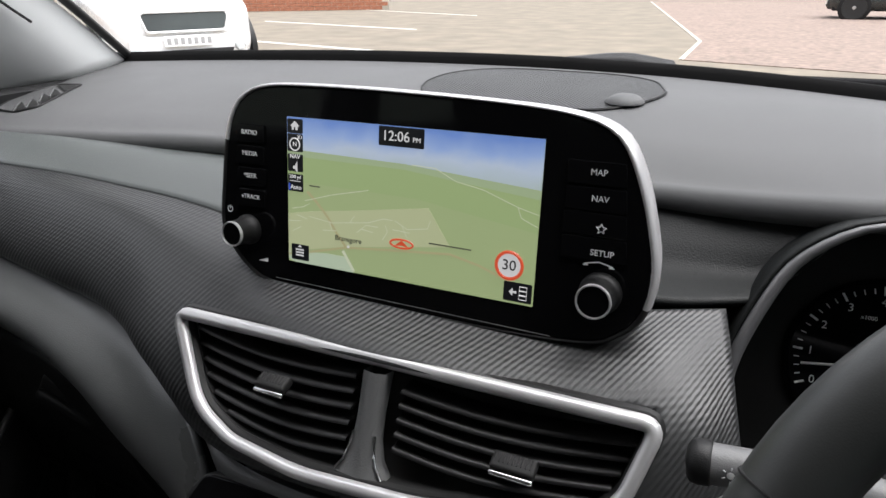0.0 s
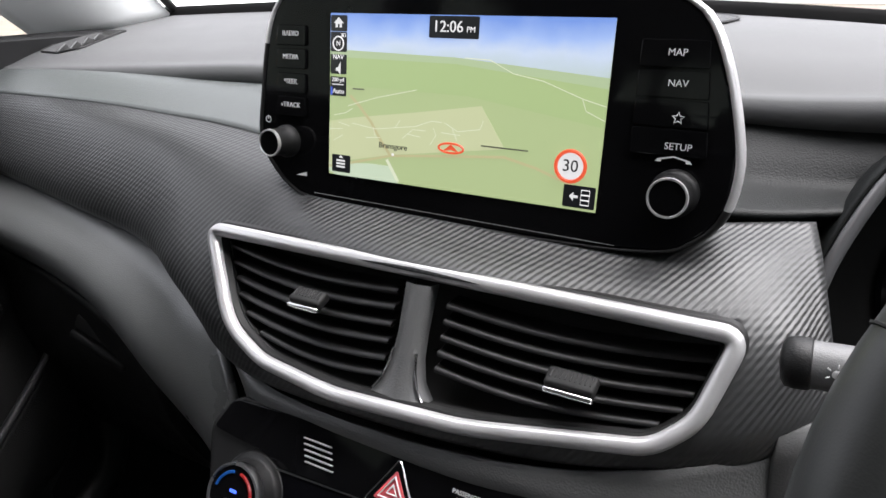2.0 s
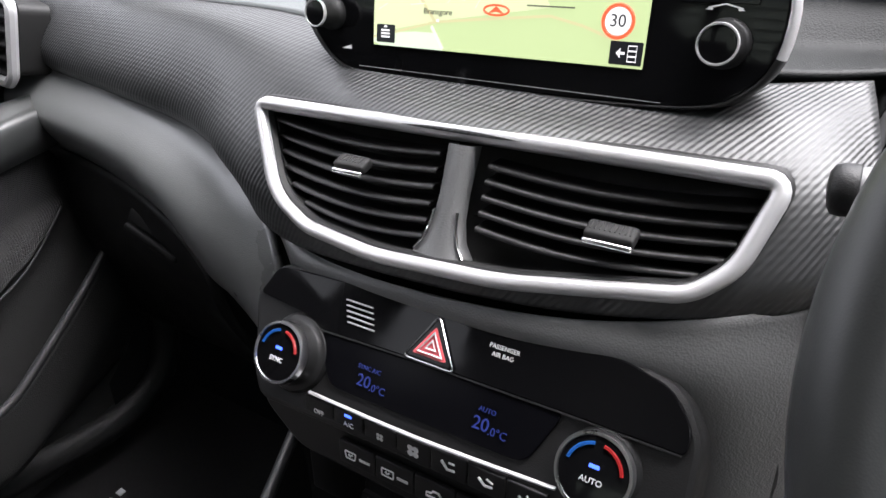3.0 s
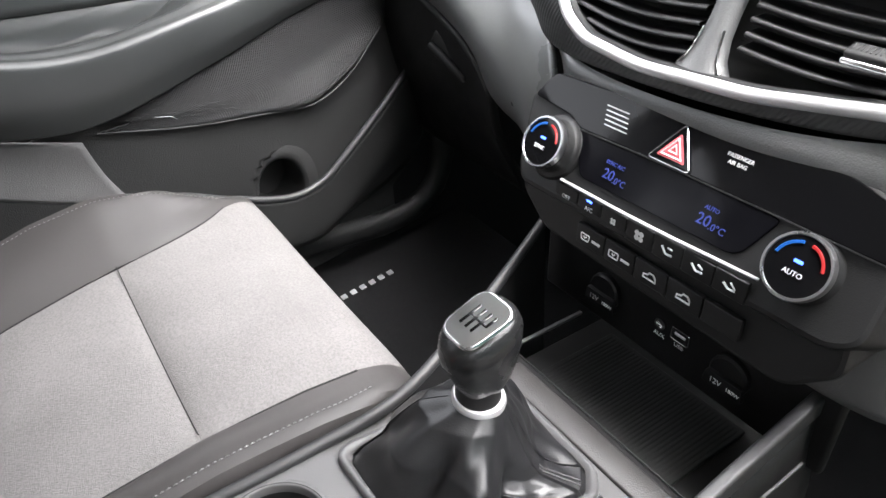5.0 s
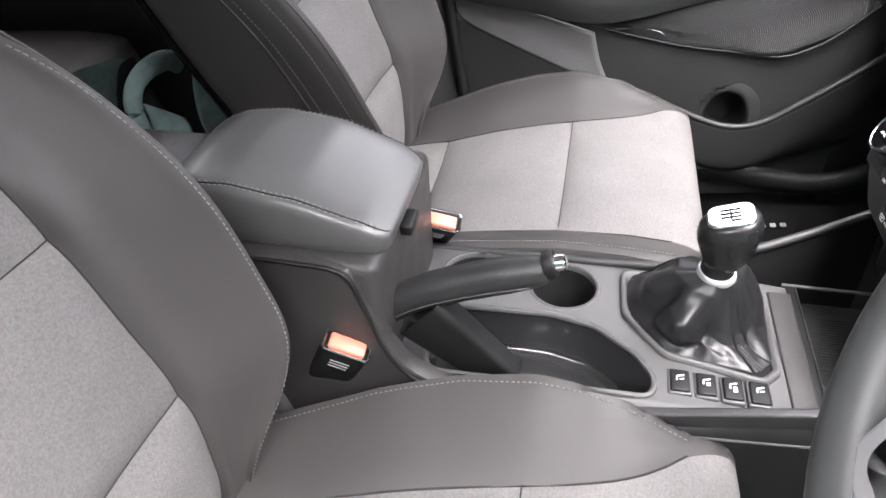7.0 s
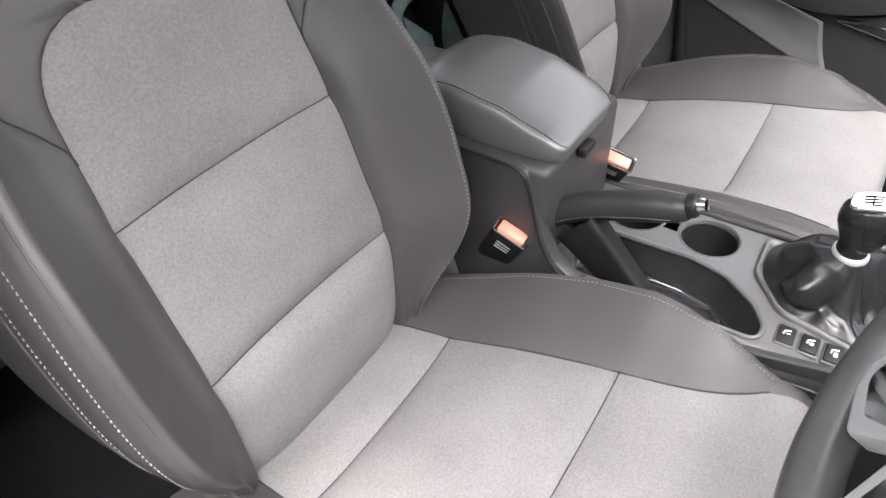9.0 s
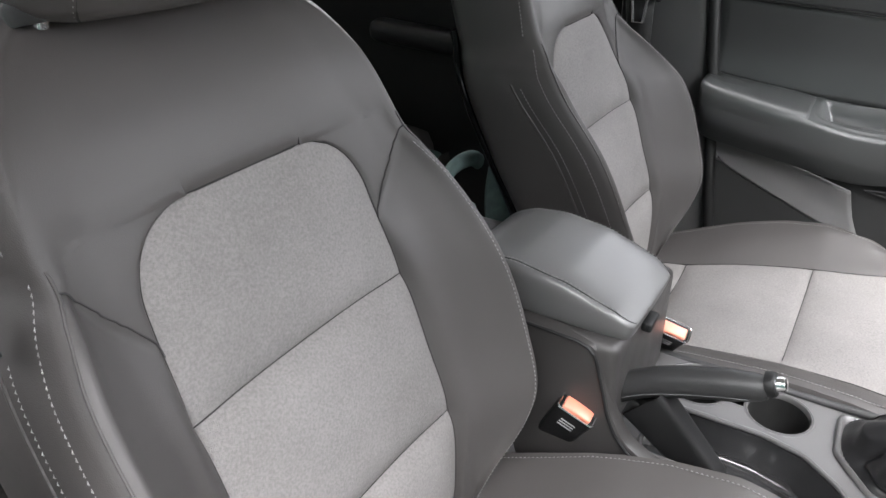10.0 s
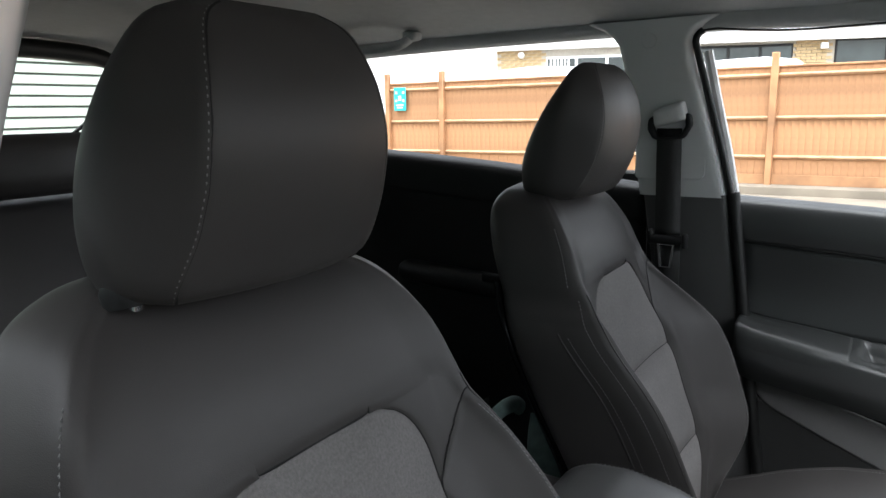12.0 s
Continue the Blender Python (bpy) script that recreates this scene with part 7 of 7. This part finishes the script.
for cx, n_ in ((-.088, 8), (.088, 12)):
    d = part("dial_face", lathe([(.060, 0), (.060, .003), (.0575, .004), (.0565, .002), (0, .002)], 48, m=K @ pose(cx, DC, -.003)), PIANO, clus, "black dial with white marks")
    for k in range(n_ * 4 + 1):
        a = radians(204 - 216 * k / (n_ * 4))
        big = k % 4 == 0
        part("tick", rounded(.0016 if big else .0008, .0062 if big else .0036, .0005, .0001, m=K @ pose(cx, DC, 0) @ pose(0, 0, 0, 0, 0, math.degrees(a) - 90) @ pose(0, .0515, 0)), WHITEINK, d)
        if big and cx < 0:
            lettering("writing", str(k // 4), .0078, K @ pose(cx + .0435 * math.cos(a), DC + .0435 * math.sin(a), .0002), DIMINK, d)
    part("needle", rounded(.0018, .046, .002, .0008, m=K @ pose(cx, DC, .004) @ pose(0, 0, 0, 0, 0, 188 - 90) @ pose(0, .026, 0)), WHITEINK, d)
    part("needle_cap", lathe([(.009, 0), (.008, .005), (0, .006)], 24, m=K @ pose(cx, DC, .002)), BLACK, d)
lettering("writing", "x1000", .0040, K @ pose(-.100, .0095, .0002), WHITEINK, clus)

# rear window: black surround and the wiper beyond it
rwin = thing("rear_window", "tailgate window with a black printed border", "window", kind="structure")
part("border", tube(spline([(CX + .40, -1.87, 1.235), (CX + .43, -1.86, 1.33), (CX + .41, -1.84, 1.42), (CX + .33, -1.83, 1.462), (CX, -1.83, 1.470), (CX - .33, -1.83, 1.462), (CX - .41, -1.84, 1.42), (CX - .43, -1.86, 1.33), (CX - .40, -1.87, 1.235)], 60), .022, 8), RUBBER, rwin, crisp=70)
part("lower_frame", rounded(1.0, .06, .10, .02, 3, m=pose(CX, -1.88, 1.20)), BLACK, rwin)
part("wiper", tube(spline([(-.18, -1.90, 1.248), (-.235, -1.90, 1.270), (-.29, -1.90, 1.31), (-.33, -1.90, 1.36)], 20), .005, 8), RUBBER, rwin)

# ---- outside ----
ASPHALT = material("pale_worn_asphalt", (.17, .145, .112), .9, vary=.15, vscale=1.5, bump=.6, bscale=60)
PAVING = material("red_brick_paving", (.20, .15, .125), .9, vary=.35, vscale=8, bump=.4, bscale=60)
TIMBER = material("orange_stained_timber", (.33, .172, .082), .75, vary=.28, vscale=3, bump=.5, bscale=60)
RAILWOOD = material("weathered_timber_rail", (.42, .25, .14), .8, vary=.25, vscale=4)
# dark colour that paints the shadow lines under the weatherboard laps
SHADOWGAP = material("lap_shadow_colour", (.16, .19, .165), .9)
CLAD = material("pale_grey_painted_boards", (.40, .47, .41), .7, vary=.08, vscale=3)
MORTAR = material("grey_mortar", (.45, .42, .36), .95)
BRICKY = material("buff_brick", (.42, .31, .17), .9, vary=.25, vscale=14, bump=.3, bscale=60)
REDBRICK = material("red_brick", (.36, .15, .09), .9, vary=.25, vscale=14)
WHITEWALL = material("white_render", (.8, .8, .79), .8, vary=.03)
WHITELINE = material("white_road_paint", (.52, .51, .47), .8, vary=.2, vscale=6)
DARKCAR = material("dark_green_black_paint", (.012, .018, .018), .25, coat=.6)
TYRE = material("tyre_rubber", (.02, .02, .02), .8)
ALLOY = material("alloy_wheel_metal", (.5, .5, .5), .35, metal=.8)
LAMPGLASS = material("clear_headlamp", (.55, .57, .58), .1, vary=.3, vscale=20, coat=1)
PANE = material("dark_window_glass", (.05, .06, .06), .08, vary=.3, vscale=1)
FRAMEWHITE = material("white_window_plastic", (.78, .78, .78), .4)
SHEET = material("grey_corrugated_sheet", (.32, .33, .34), .7)
TEAL = material("teal_sign_print", (.02, .36, .36), .5)

ground = tagged(part("ground", slab([(-400, -400), (400, -400), (400, 400), (-400, 400)], .2, m=pose(0, 0, 0)), ASPHALT, smooth=False), "pale worn asphalt of a car park", "ground", kind="structure")
pav = tagged(part("pavement", slab([(-1.25, 11.3), (30, 2), (30, 45), (-5.8, 34.5), (-1.35, 14.6)], .02, m=pose(0, 0, .012)), PAVING, smooth=False), "red brick paved parking bay", "pavement", kind="structure")
tagged(part("pavement_kerb", tube([(-1.25, 11.3, .01), (-1.35, 14.6, .01), (-5.8, 34.5, .01)], .04, 6, .3), MORTAR), "pale edging stones round the brick paving", "kerb", kind="structure")
for x0_, y0_, x1_, y1_ in ((-14.4, 17.6, -8.2, 15.8), (-16, 25.2, -9.2, 22.0), (-11.5, 12.2, -6.5, 10.9)):
    dx, dy = x1_ - x0_, y1_ - y0_
    tagged(part("bay_line", slab([(x0_, y0_), (x1_, y1_), (x1_ - .05, y1_ + .18), (x0_ - .05, y0_ + .18)], .004, m=pose(0, 0, .004)), WHITELINE, smooth=False), "worn white parking bay line on asphalt", "road marking", "bay lines")
tagged(part("fence_verge", slab([(-14, -14), (-10.55, -14), (-10.55, 8), (-14, 8)], .12, .01, m=pose(0, 0, .12)), ASPHALT), "raised concrete verge along the fence", "kerb", kind="structure")

# brick dwarf wall and pale wall at the far side of the car park
def brick_wall(name, a, b, z0, z1, mat, label, course=.075, length=.225, limit=300):
    wall = thing(name, label, "brick wall", kind="structure")
    A, B = Vector((*a, 0)), Vector((*b, 0))
    L = (B - A).length
    m = basis((A.x, A.y, 0), B - A, (0, 0, 1))
    part("core", rounded(L, z1 - z0, .2, .004, m=m @ pose(L / 2, (z0 + z1) / 2, -.104)), MORTAR, wall)
    me, k = None, 0
    for j in range(int((z1 - z0) / course)):
        for i in range(int(L / length)):
            x = (i + .5 + .5 * (j % 2)) * length
            if x > L - length / 2 or k >= limit:
                continue
            mm = m @ pose(x, z0 + (j + .5) * course, 0)
            if me is None:
                o_ = part("brick", rounded(length - .01, course - .01, .03, .003, 1), mat, wall, m=mm)
                me = o_.data
            else:
                o_ = new("brick", me)
                o_.parent, o_.matrix_basis = wall, mm
            k += 1
    return wall


brick_wall("wall_brick_dwarf", (-20.6, 22.0), (-14.5, 25.5), .0, 1.05, REDBRICK, "low red brick wall at the car park edge", .15, .45)
tagged(part("wall_pale_far", rounded(40, .25, 2.2, .02, m=pose(-2, 39, 1.1, 0, 0, -4)), WHITEWALL), "pale rendered wall at the far side", "wall", kind="structure")

# unseen dark wall, added to block and tint light at the open driver's doorway
tagged(part("wall_beside_car", rounded(.2, 9, 2.0, .02, 1, m=pose(1.85, -.5, 1.0)), material("light_block_dark_green", (.040, .075, .068), .8, vary=.15, vscale=3), crisp=30), "added unseen dark green wall that blocks light at the doorway", "wall", kind="structure")

# ---- fence ----
fence = thing("fence", "orange-stained close-board timber fence with posts and rails", "fence")
board, k = None, 0
for i in range(150):
    y = -9.0 + .098 * i
    if y > 5.5:
        break
    mm = pose(-10.99 + .006 * (i % 2), y, .20 + .835)
    if board is None:
        o_ = part("board", rounded(.018, .104, 1.67, .004, 1), TIMBER, fence, m=mm)
        board = o_.data
    else:
        o_ = new("board", board)
        o_.parent, o_.matrix_basis = fence, mm
for y in (-9.05, -7.72, -4.75, -1.78, 1.2, 4.2):
    part("post", rounded(.10, .10, 1.98 if y != -4.75 else 1.9, .008, 1, m=pose(-10.93, y, .12 + .98)), TIMBER, fence)
for a, b in ((-9.0, -7.77), (-7.67, -4.8), (-4.7, -1.83), (-1.73, 1.15), (1.25, 4.15)):
    for z in (.54, 1.13, 1.76):
        part("rail", rounded(.05, b - a, .055, .01, 1, m=pose(-10.955, (a + b) / 2, z, 0, 45, 0)), RAILWOOD, fence, "paler weathered rail")
    part("capping", rounded(.06, b - a, .03, .006, 1, m=pose(-10.98, (a + b) / 2, 1.885)), TIMBER, fence)
    part("gravel_board", rounded(.03, b - a, .15, .004, 1, m=pose(-10.98, (a + b) / 2, .195)), TIMBER, fence)
sign = thing("fence_sign", "small teal notice fixed to the timber fence", "sign")
part("plate", rounded(.01, .30, .46, .004, 1, m=pose(-10.895, -8.72, 1.58)), TEAL, sign)
for dy, dz, w, h in ((0, .02, .07, .10), (-.09, .13, .06, .05), (.09, .13, .06, .05), (0, -.12, .18, .03), (0, -.17, .14, .025), (-.09, -.03, .05, .05), (.09, -.03, .05, .05)):
    part("pale_bar", rounded(.004, w, h, .001, 1, m=pose(-10.887, -8.72 + dy, 1.58 + dz)), WHITELINE, sign)

# ---- low building behind the fence ----
HB = basis((-15.9, -9.2, 0), (-.362, .932, 0), (0, 0, 1))
house = thing("building", "low buff-brick building with white fascia and corrugated roof", "building")
part("wall", rounded(16, 3.0, .3, .01, 1, m=HB @ pose(8, 1.45, -.17)), MORTAR, house)
brk, k = None, 0
for j in range(9):
    for i in range(60):
        x = .12 + (i + .5 * (j % 2)) * .235
        z = 2.20 + .075 * j
        if not (x < 1.25 or 7.25 < x < 8.1) or z > 2.84:
            continue
        mm = HB @ pose(x, z, 0)
        if brk is None:
            o_ = part("brick", rounded(.225, .065, .03, .003, 1), BRICKY, house, m=mm)
            brk = o_.data
        else:
            o_ = new("brick", brk)
            o_.parent, o_.matrix_basis = house, mm
part("fascia", rounded(16.6, .26, .05, .006, 1, m=HB @ pose(8.1, 2.97, .20)), FRAMEWHITE, house, "white fascia board")
part("soffit", rounded(16.6, .03, .35, .006, 1, m=HB @ pose(8.1, 2.85, .05)), FRAMEWHITE, house)
rows = []
for v in (0, 1):
    rows.append([HB @ Vector((x, 3.12 + v * .75 + .028 * math.sin(x * 2 * math.pi / .15), .28 - v * 4)) for x in np.arange(-.2, 16.4, .0375)])
thicken(part("roof", net(rows), SHEET, house, "grey corrugated sheet roof"), .01)
for x0_, x1_, z0_, z1_, n_ in ((1.30, 3.6, 1.4, 2.66, 3), (5.0, 7.22, 1.4, 2.78, 3), (8.16, 11.5, 1.4, 2.86, 3)):
    w_ = part("window", rounded(x1_ - x0_, z1_ - z0_, .06, .01, 1, m=HB @ pose((x0_ + x1_) / 2, (z0_ + z1_) / 2, .01)), FRAMEWHITE if n_ == 3 and x0_ < 2 else DARK, house)
    for q in range(n_):
        a = x0_ + (x1_ - x0_) * q / n_
        part("pane", rounded((x1_ - x0_) / n_ - .07, z1_ - z0_ - .12, .02, .004, 1, m=HB @ pose(a + (x1_ - x0_) / n_ / 2, (z0_ + z1_) / 2, .04)), PANE, w_)
for i in range(6):
    part("blind_slat", rounded(.05, .4, .02, .004, 1, m=HB @ pose(1.42 + .09 * i, 2.40, .06)), FRAMEWHITE, house)
part("wall_lamp", lathe([(.09, 0), (.09, .06), (.06, .10), (0, .11)], 20, m=HB @ pose(.65, 2.72, .02)), FRAMEWHITE, house, "round white wall lamp")
part("flood_lamp", rounded(.16, .14, .12, .02, 2, m=HB @ pose(7.9, 2.70, .08)), FRAMEWHITE, house)
tagged(part("wall_white_far", rounded(.3, 9, 5.0, .02, 1, m=pose(-27, -18, 2.5, 0, 0, 30)), WHITEWALL), "tall white rendered gable beyond the fence", "wall", kind="structure")
for at, l in (((-13.6, -7.2), 60), ((-14.4, -3.2), 70)):
    van = thing("white_vehicle", "white vehicle roof showing above the fence", "car")
    m = pose(at[0], at[1], 0, 0, 0, l)
    part("body", rounded(4.4, 1.75, 1.2, .18, 4, m=m @ pose(0, 0, .95)), WHITECAR, van)
    part("cabin", rounded(2.3, 1.5, .75, .24, 5, m=m @ pose(.2, 0, 1.82)), WHITECAR, van)
    for a in (-1.3, 1.3):
        for b in (-.85, .85):
            part("wheel", lathe([(.32, -.1), (.33, 0), (.32, .1)], 20, m=m @ pose(a, b, .33, 90)), TYRE, van)

# ---- boarded shed behind the car ----
shed = thing("boarded_wall", "pale grey-green weatherboard wall behind the car", "wall", kind="structure")
SB = basis((7, -9.76, 0), (-1, .06, 0), (0, 0, 1))
# the core shows through the board gaps as painted lap shadow
part("core", rounded(16, 4, .1, .01, 1, m=SB @ pose(8, 2, -.08)), SHADOWGAP, shed)
bd = None
for j in range(26):
    mm = SB @ pose(8, .08 + .132 * j, 0, -6)
    if bd is None:
        o_ = part("weatherboard", rounded(16, .106, .026, .004, 1), CLAD, shed, m=mm)
        bd = o_.data
    else:
        o_ = new("weatherboard", bd)
        o_.parent, o_.matrix_basis = shed, mm

# ---- parked cars seen through the windscreen ----
def wheel_parts(parent, m, r=.31):
    w_ = part("wheel", lathe([(r * .62, -.09), (r * .97, -.10), (r, -.06), (r, .06), (r * .97, .10), (r * .66, .09)], 32, m=m), TYRE, parent)
    part("rim", lathe([(r * .66, .085), (r * .62, .09), (r * .60, .05), (0, .04)], 32, m=m), DARK, w_)
    for k in range(5):
        part("spoke", rounded(r * .13, r * .56, .025, .008, 1, m=m @ pose(0, 0, .075, 0, 0, 72 * k) @ pose(0, r * .32, 0)), ALLOY, w_)
    part("hub_cap", lathe([(r * .16, .07), (r * .14, .095), (0, .10)], 16, m=m), ALLOY, w_)


def small_car(name, m, paint, label):
    """A small rounded hatchback; x ahead, y to its left, ground at z = 0."""
    car = thing(name, label, "car")
    prof = [(-1.85, .35, .55, .74), (-1.75, .30, 1.0, .80), (-1.3, .25, 1.38, .82), (-.4, .22, 1.42, .83), (.35, .22, 1.36, .83), (.75, .22, 1.02, .84), (1.35, .22, .93, .83), (1.72, .24, .80, .75), (1.88, .28, .66, .62), (1.92, .33, .52, .52)]
    rows = []
    for x, z0, z1, w in prof:
        up_ = w * (.74 if z1 > 1.2 else .86)
        rows.append([(x, y, z) for y, z, _ in spline([(w * .9, z0, 0), (w, z0 + .15, 0), (w, min(.62, z1 - .1), 0), (w * .985, min(.86, z1 - .06), 0), (up_, z1 - .03, 0), (up_ * .5, z1 + .01, 0), (-up_ * .5, z1 + .01, 0), (-up_, z1 - .03, 0), (-w * .985, min(.86, z1 - .06), 0), (-w, min(.62, z1 - .1), 0), (-w, z0 + .15, 0), (-w * .9, z0, 0)], 44)])
    cols = np.array([spline([r[i] for r in rows], 50) for i in range(44)]).transpose(1, 0, 2)
    bm = net(cols)
    bmesh.ops.transform(bm, matrix=m, verts=bm.verts)
    thicken(part("body", bm, paint, car, crisp=60), .01)
    part("underbody", rounded(3.6, 1.4, .2, .03, 1, m=m @ pose(0, 0, .32)), BLACK, car)
    front = lambda y, z, d=0: m @ basis((1.90 + d, y, z), (0, 1, 0), (-.12, 0, 1))
    part("bumper", rounded(.16, 1.22, .30, .07, 4, m=m @ pose(1.86, 0, .40)), paint, car)
    g = part("grille", slab(soft_outline([(-.46, .10), (.46, .10), (.40, -.08), (-.40, -.08)], .05, 6), .04, .01, m=front(0, .66, .03)), PANE, car, "dark trapezoid grille")
    part("grille_rim", tube([front(0, .66, .035) @ Vector((x, y, 0)) for x, y in soft_outline([(-.47, .11), (.47, .11), (.41, -.09), (-.41, -.09)], .05, 6)], .014, 6, closed=True, up=tuple(m.to_3x3() @ Vector((1, 0, 0)))), paint, car)
    part("lower_grille", slab(soft_outline([(-.50, .035), (.50, .035), (.42, -.035), (-.42, -.035)], .03, 5), .03, m=front(0, .35, .06)), DARK, car)
    pl = part("number_plate", rounded(.52, .11, .012, .004, 1, m=front(0, .475, .075)), FRAMEWHITE, car, "pale plate with dark bars")
    for k in range(7):
        part("dark_bar", rounded(.042, .068, .003, .001, 1, m=front(-.21 + .07 * k, .475, .082)), GREYINK, pl)
    for y in (-.55, .55):
        part("headlamp", lathe([(.15, -.04), (.15, .02), (.12, .05), (0, .065)], 28, m=m @ pose(1.60, y, .74, 0, 62, 0)), LAMPGLASS, car, "round clear headlamp")
        part("fog_lamp", lathe([(.06, 0), (.05, .02), (0, .025)], 18, m=front(y, .40, .05)), LAMPGLASS, car)
    part("windscreen", skin([[m @ Vector((.72, -.62, 1.05)), m @ Vector((.80, 0, 1.06)), m @ Vector((.72, .62, 1.05))], [m @ Vector((.30, -.58, 1.36)), m @ Vector((.36, 0, 1.38)), m @ Vector((.30, .58, 1.36))]], 12, 6), PANE, car)
    for x in (-1.22, 1.25):
        for y, t_ in ((-.76, 90), (.76, -90)):
            part("wheel_arch", lathe([(.36, -.02), (.40, .0), (.40, .05), (.34, .06)], 28, m=m @ pose(x, y * 1.05, .31, t_)), BLACK, car)
            wheel_parts(car, m @ pose(x, y * 1.04, .31, t_))
    return car


hd = Vector((.86, -.51, 0)).normalized()
CM = Matrix.Translation((-5.93, 6.02, .09)) @ Matrix(((hd.x, -hd.y, 0), (hd.y, hd.x, 0), (0, 0, 1))).to_4x4() @ Matrix.Scale(1.06, 4) @ pose(-1.95, 0, 0)
small_car("white_hatchback", CM, WHITECAR, "white parked hatchback facing the windscreen")
CM2 = Matrix.Translation((1.65, 22.6, .0)) @ pose(0, 0, 0, 0, 0, 174) @ pose(-1.25, -.80, 0)
small_car("dark_hatchback", CM2, DARKCAR, "dark parked car with five-spoke alloy wheels")
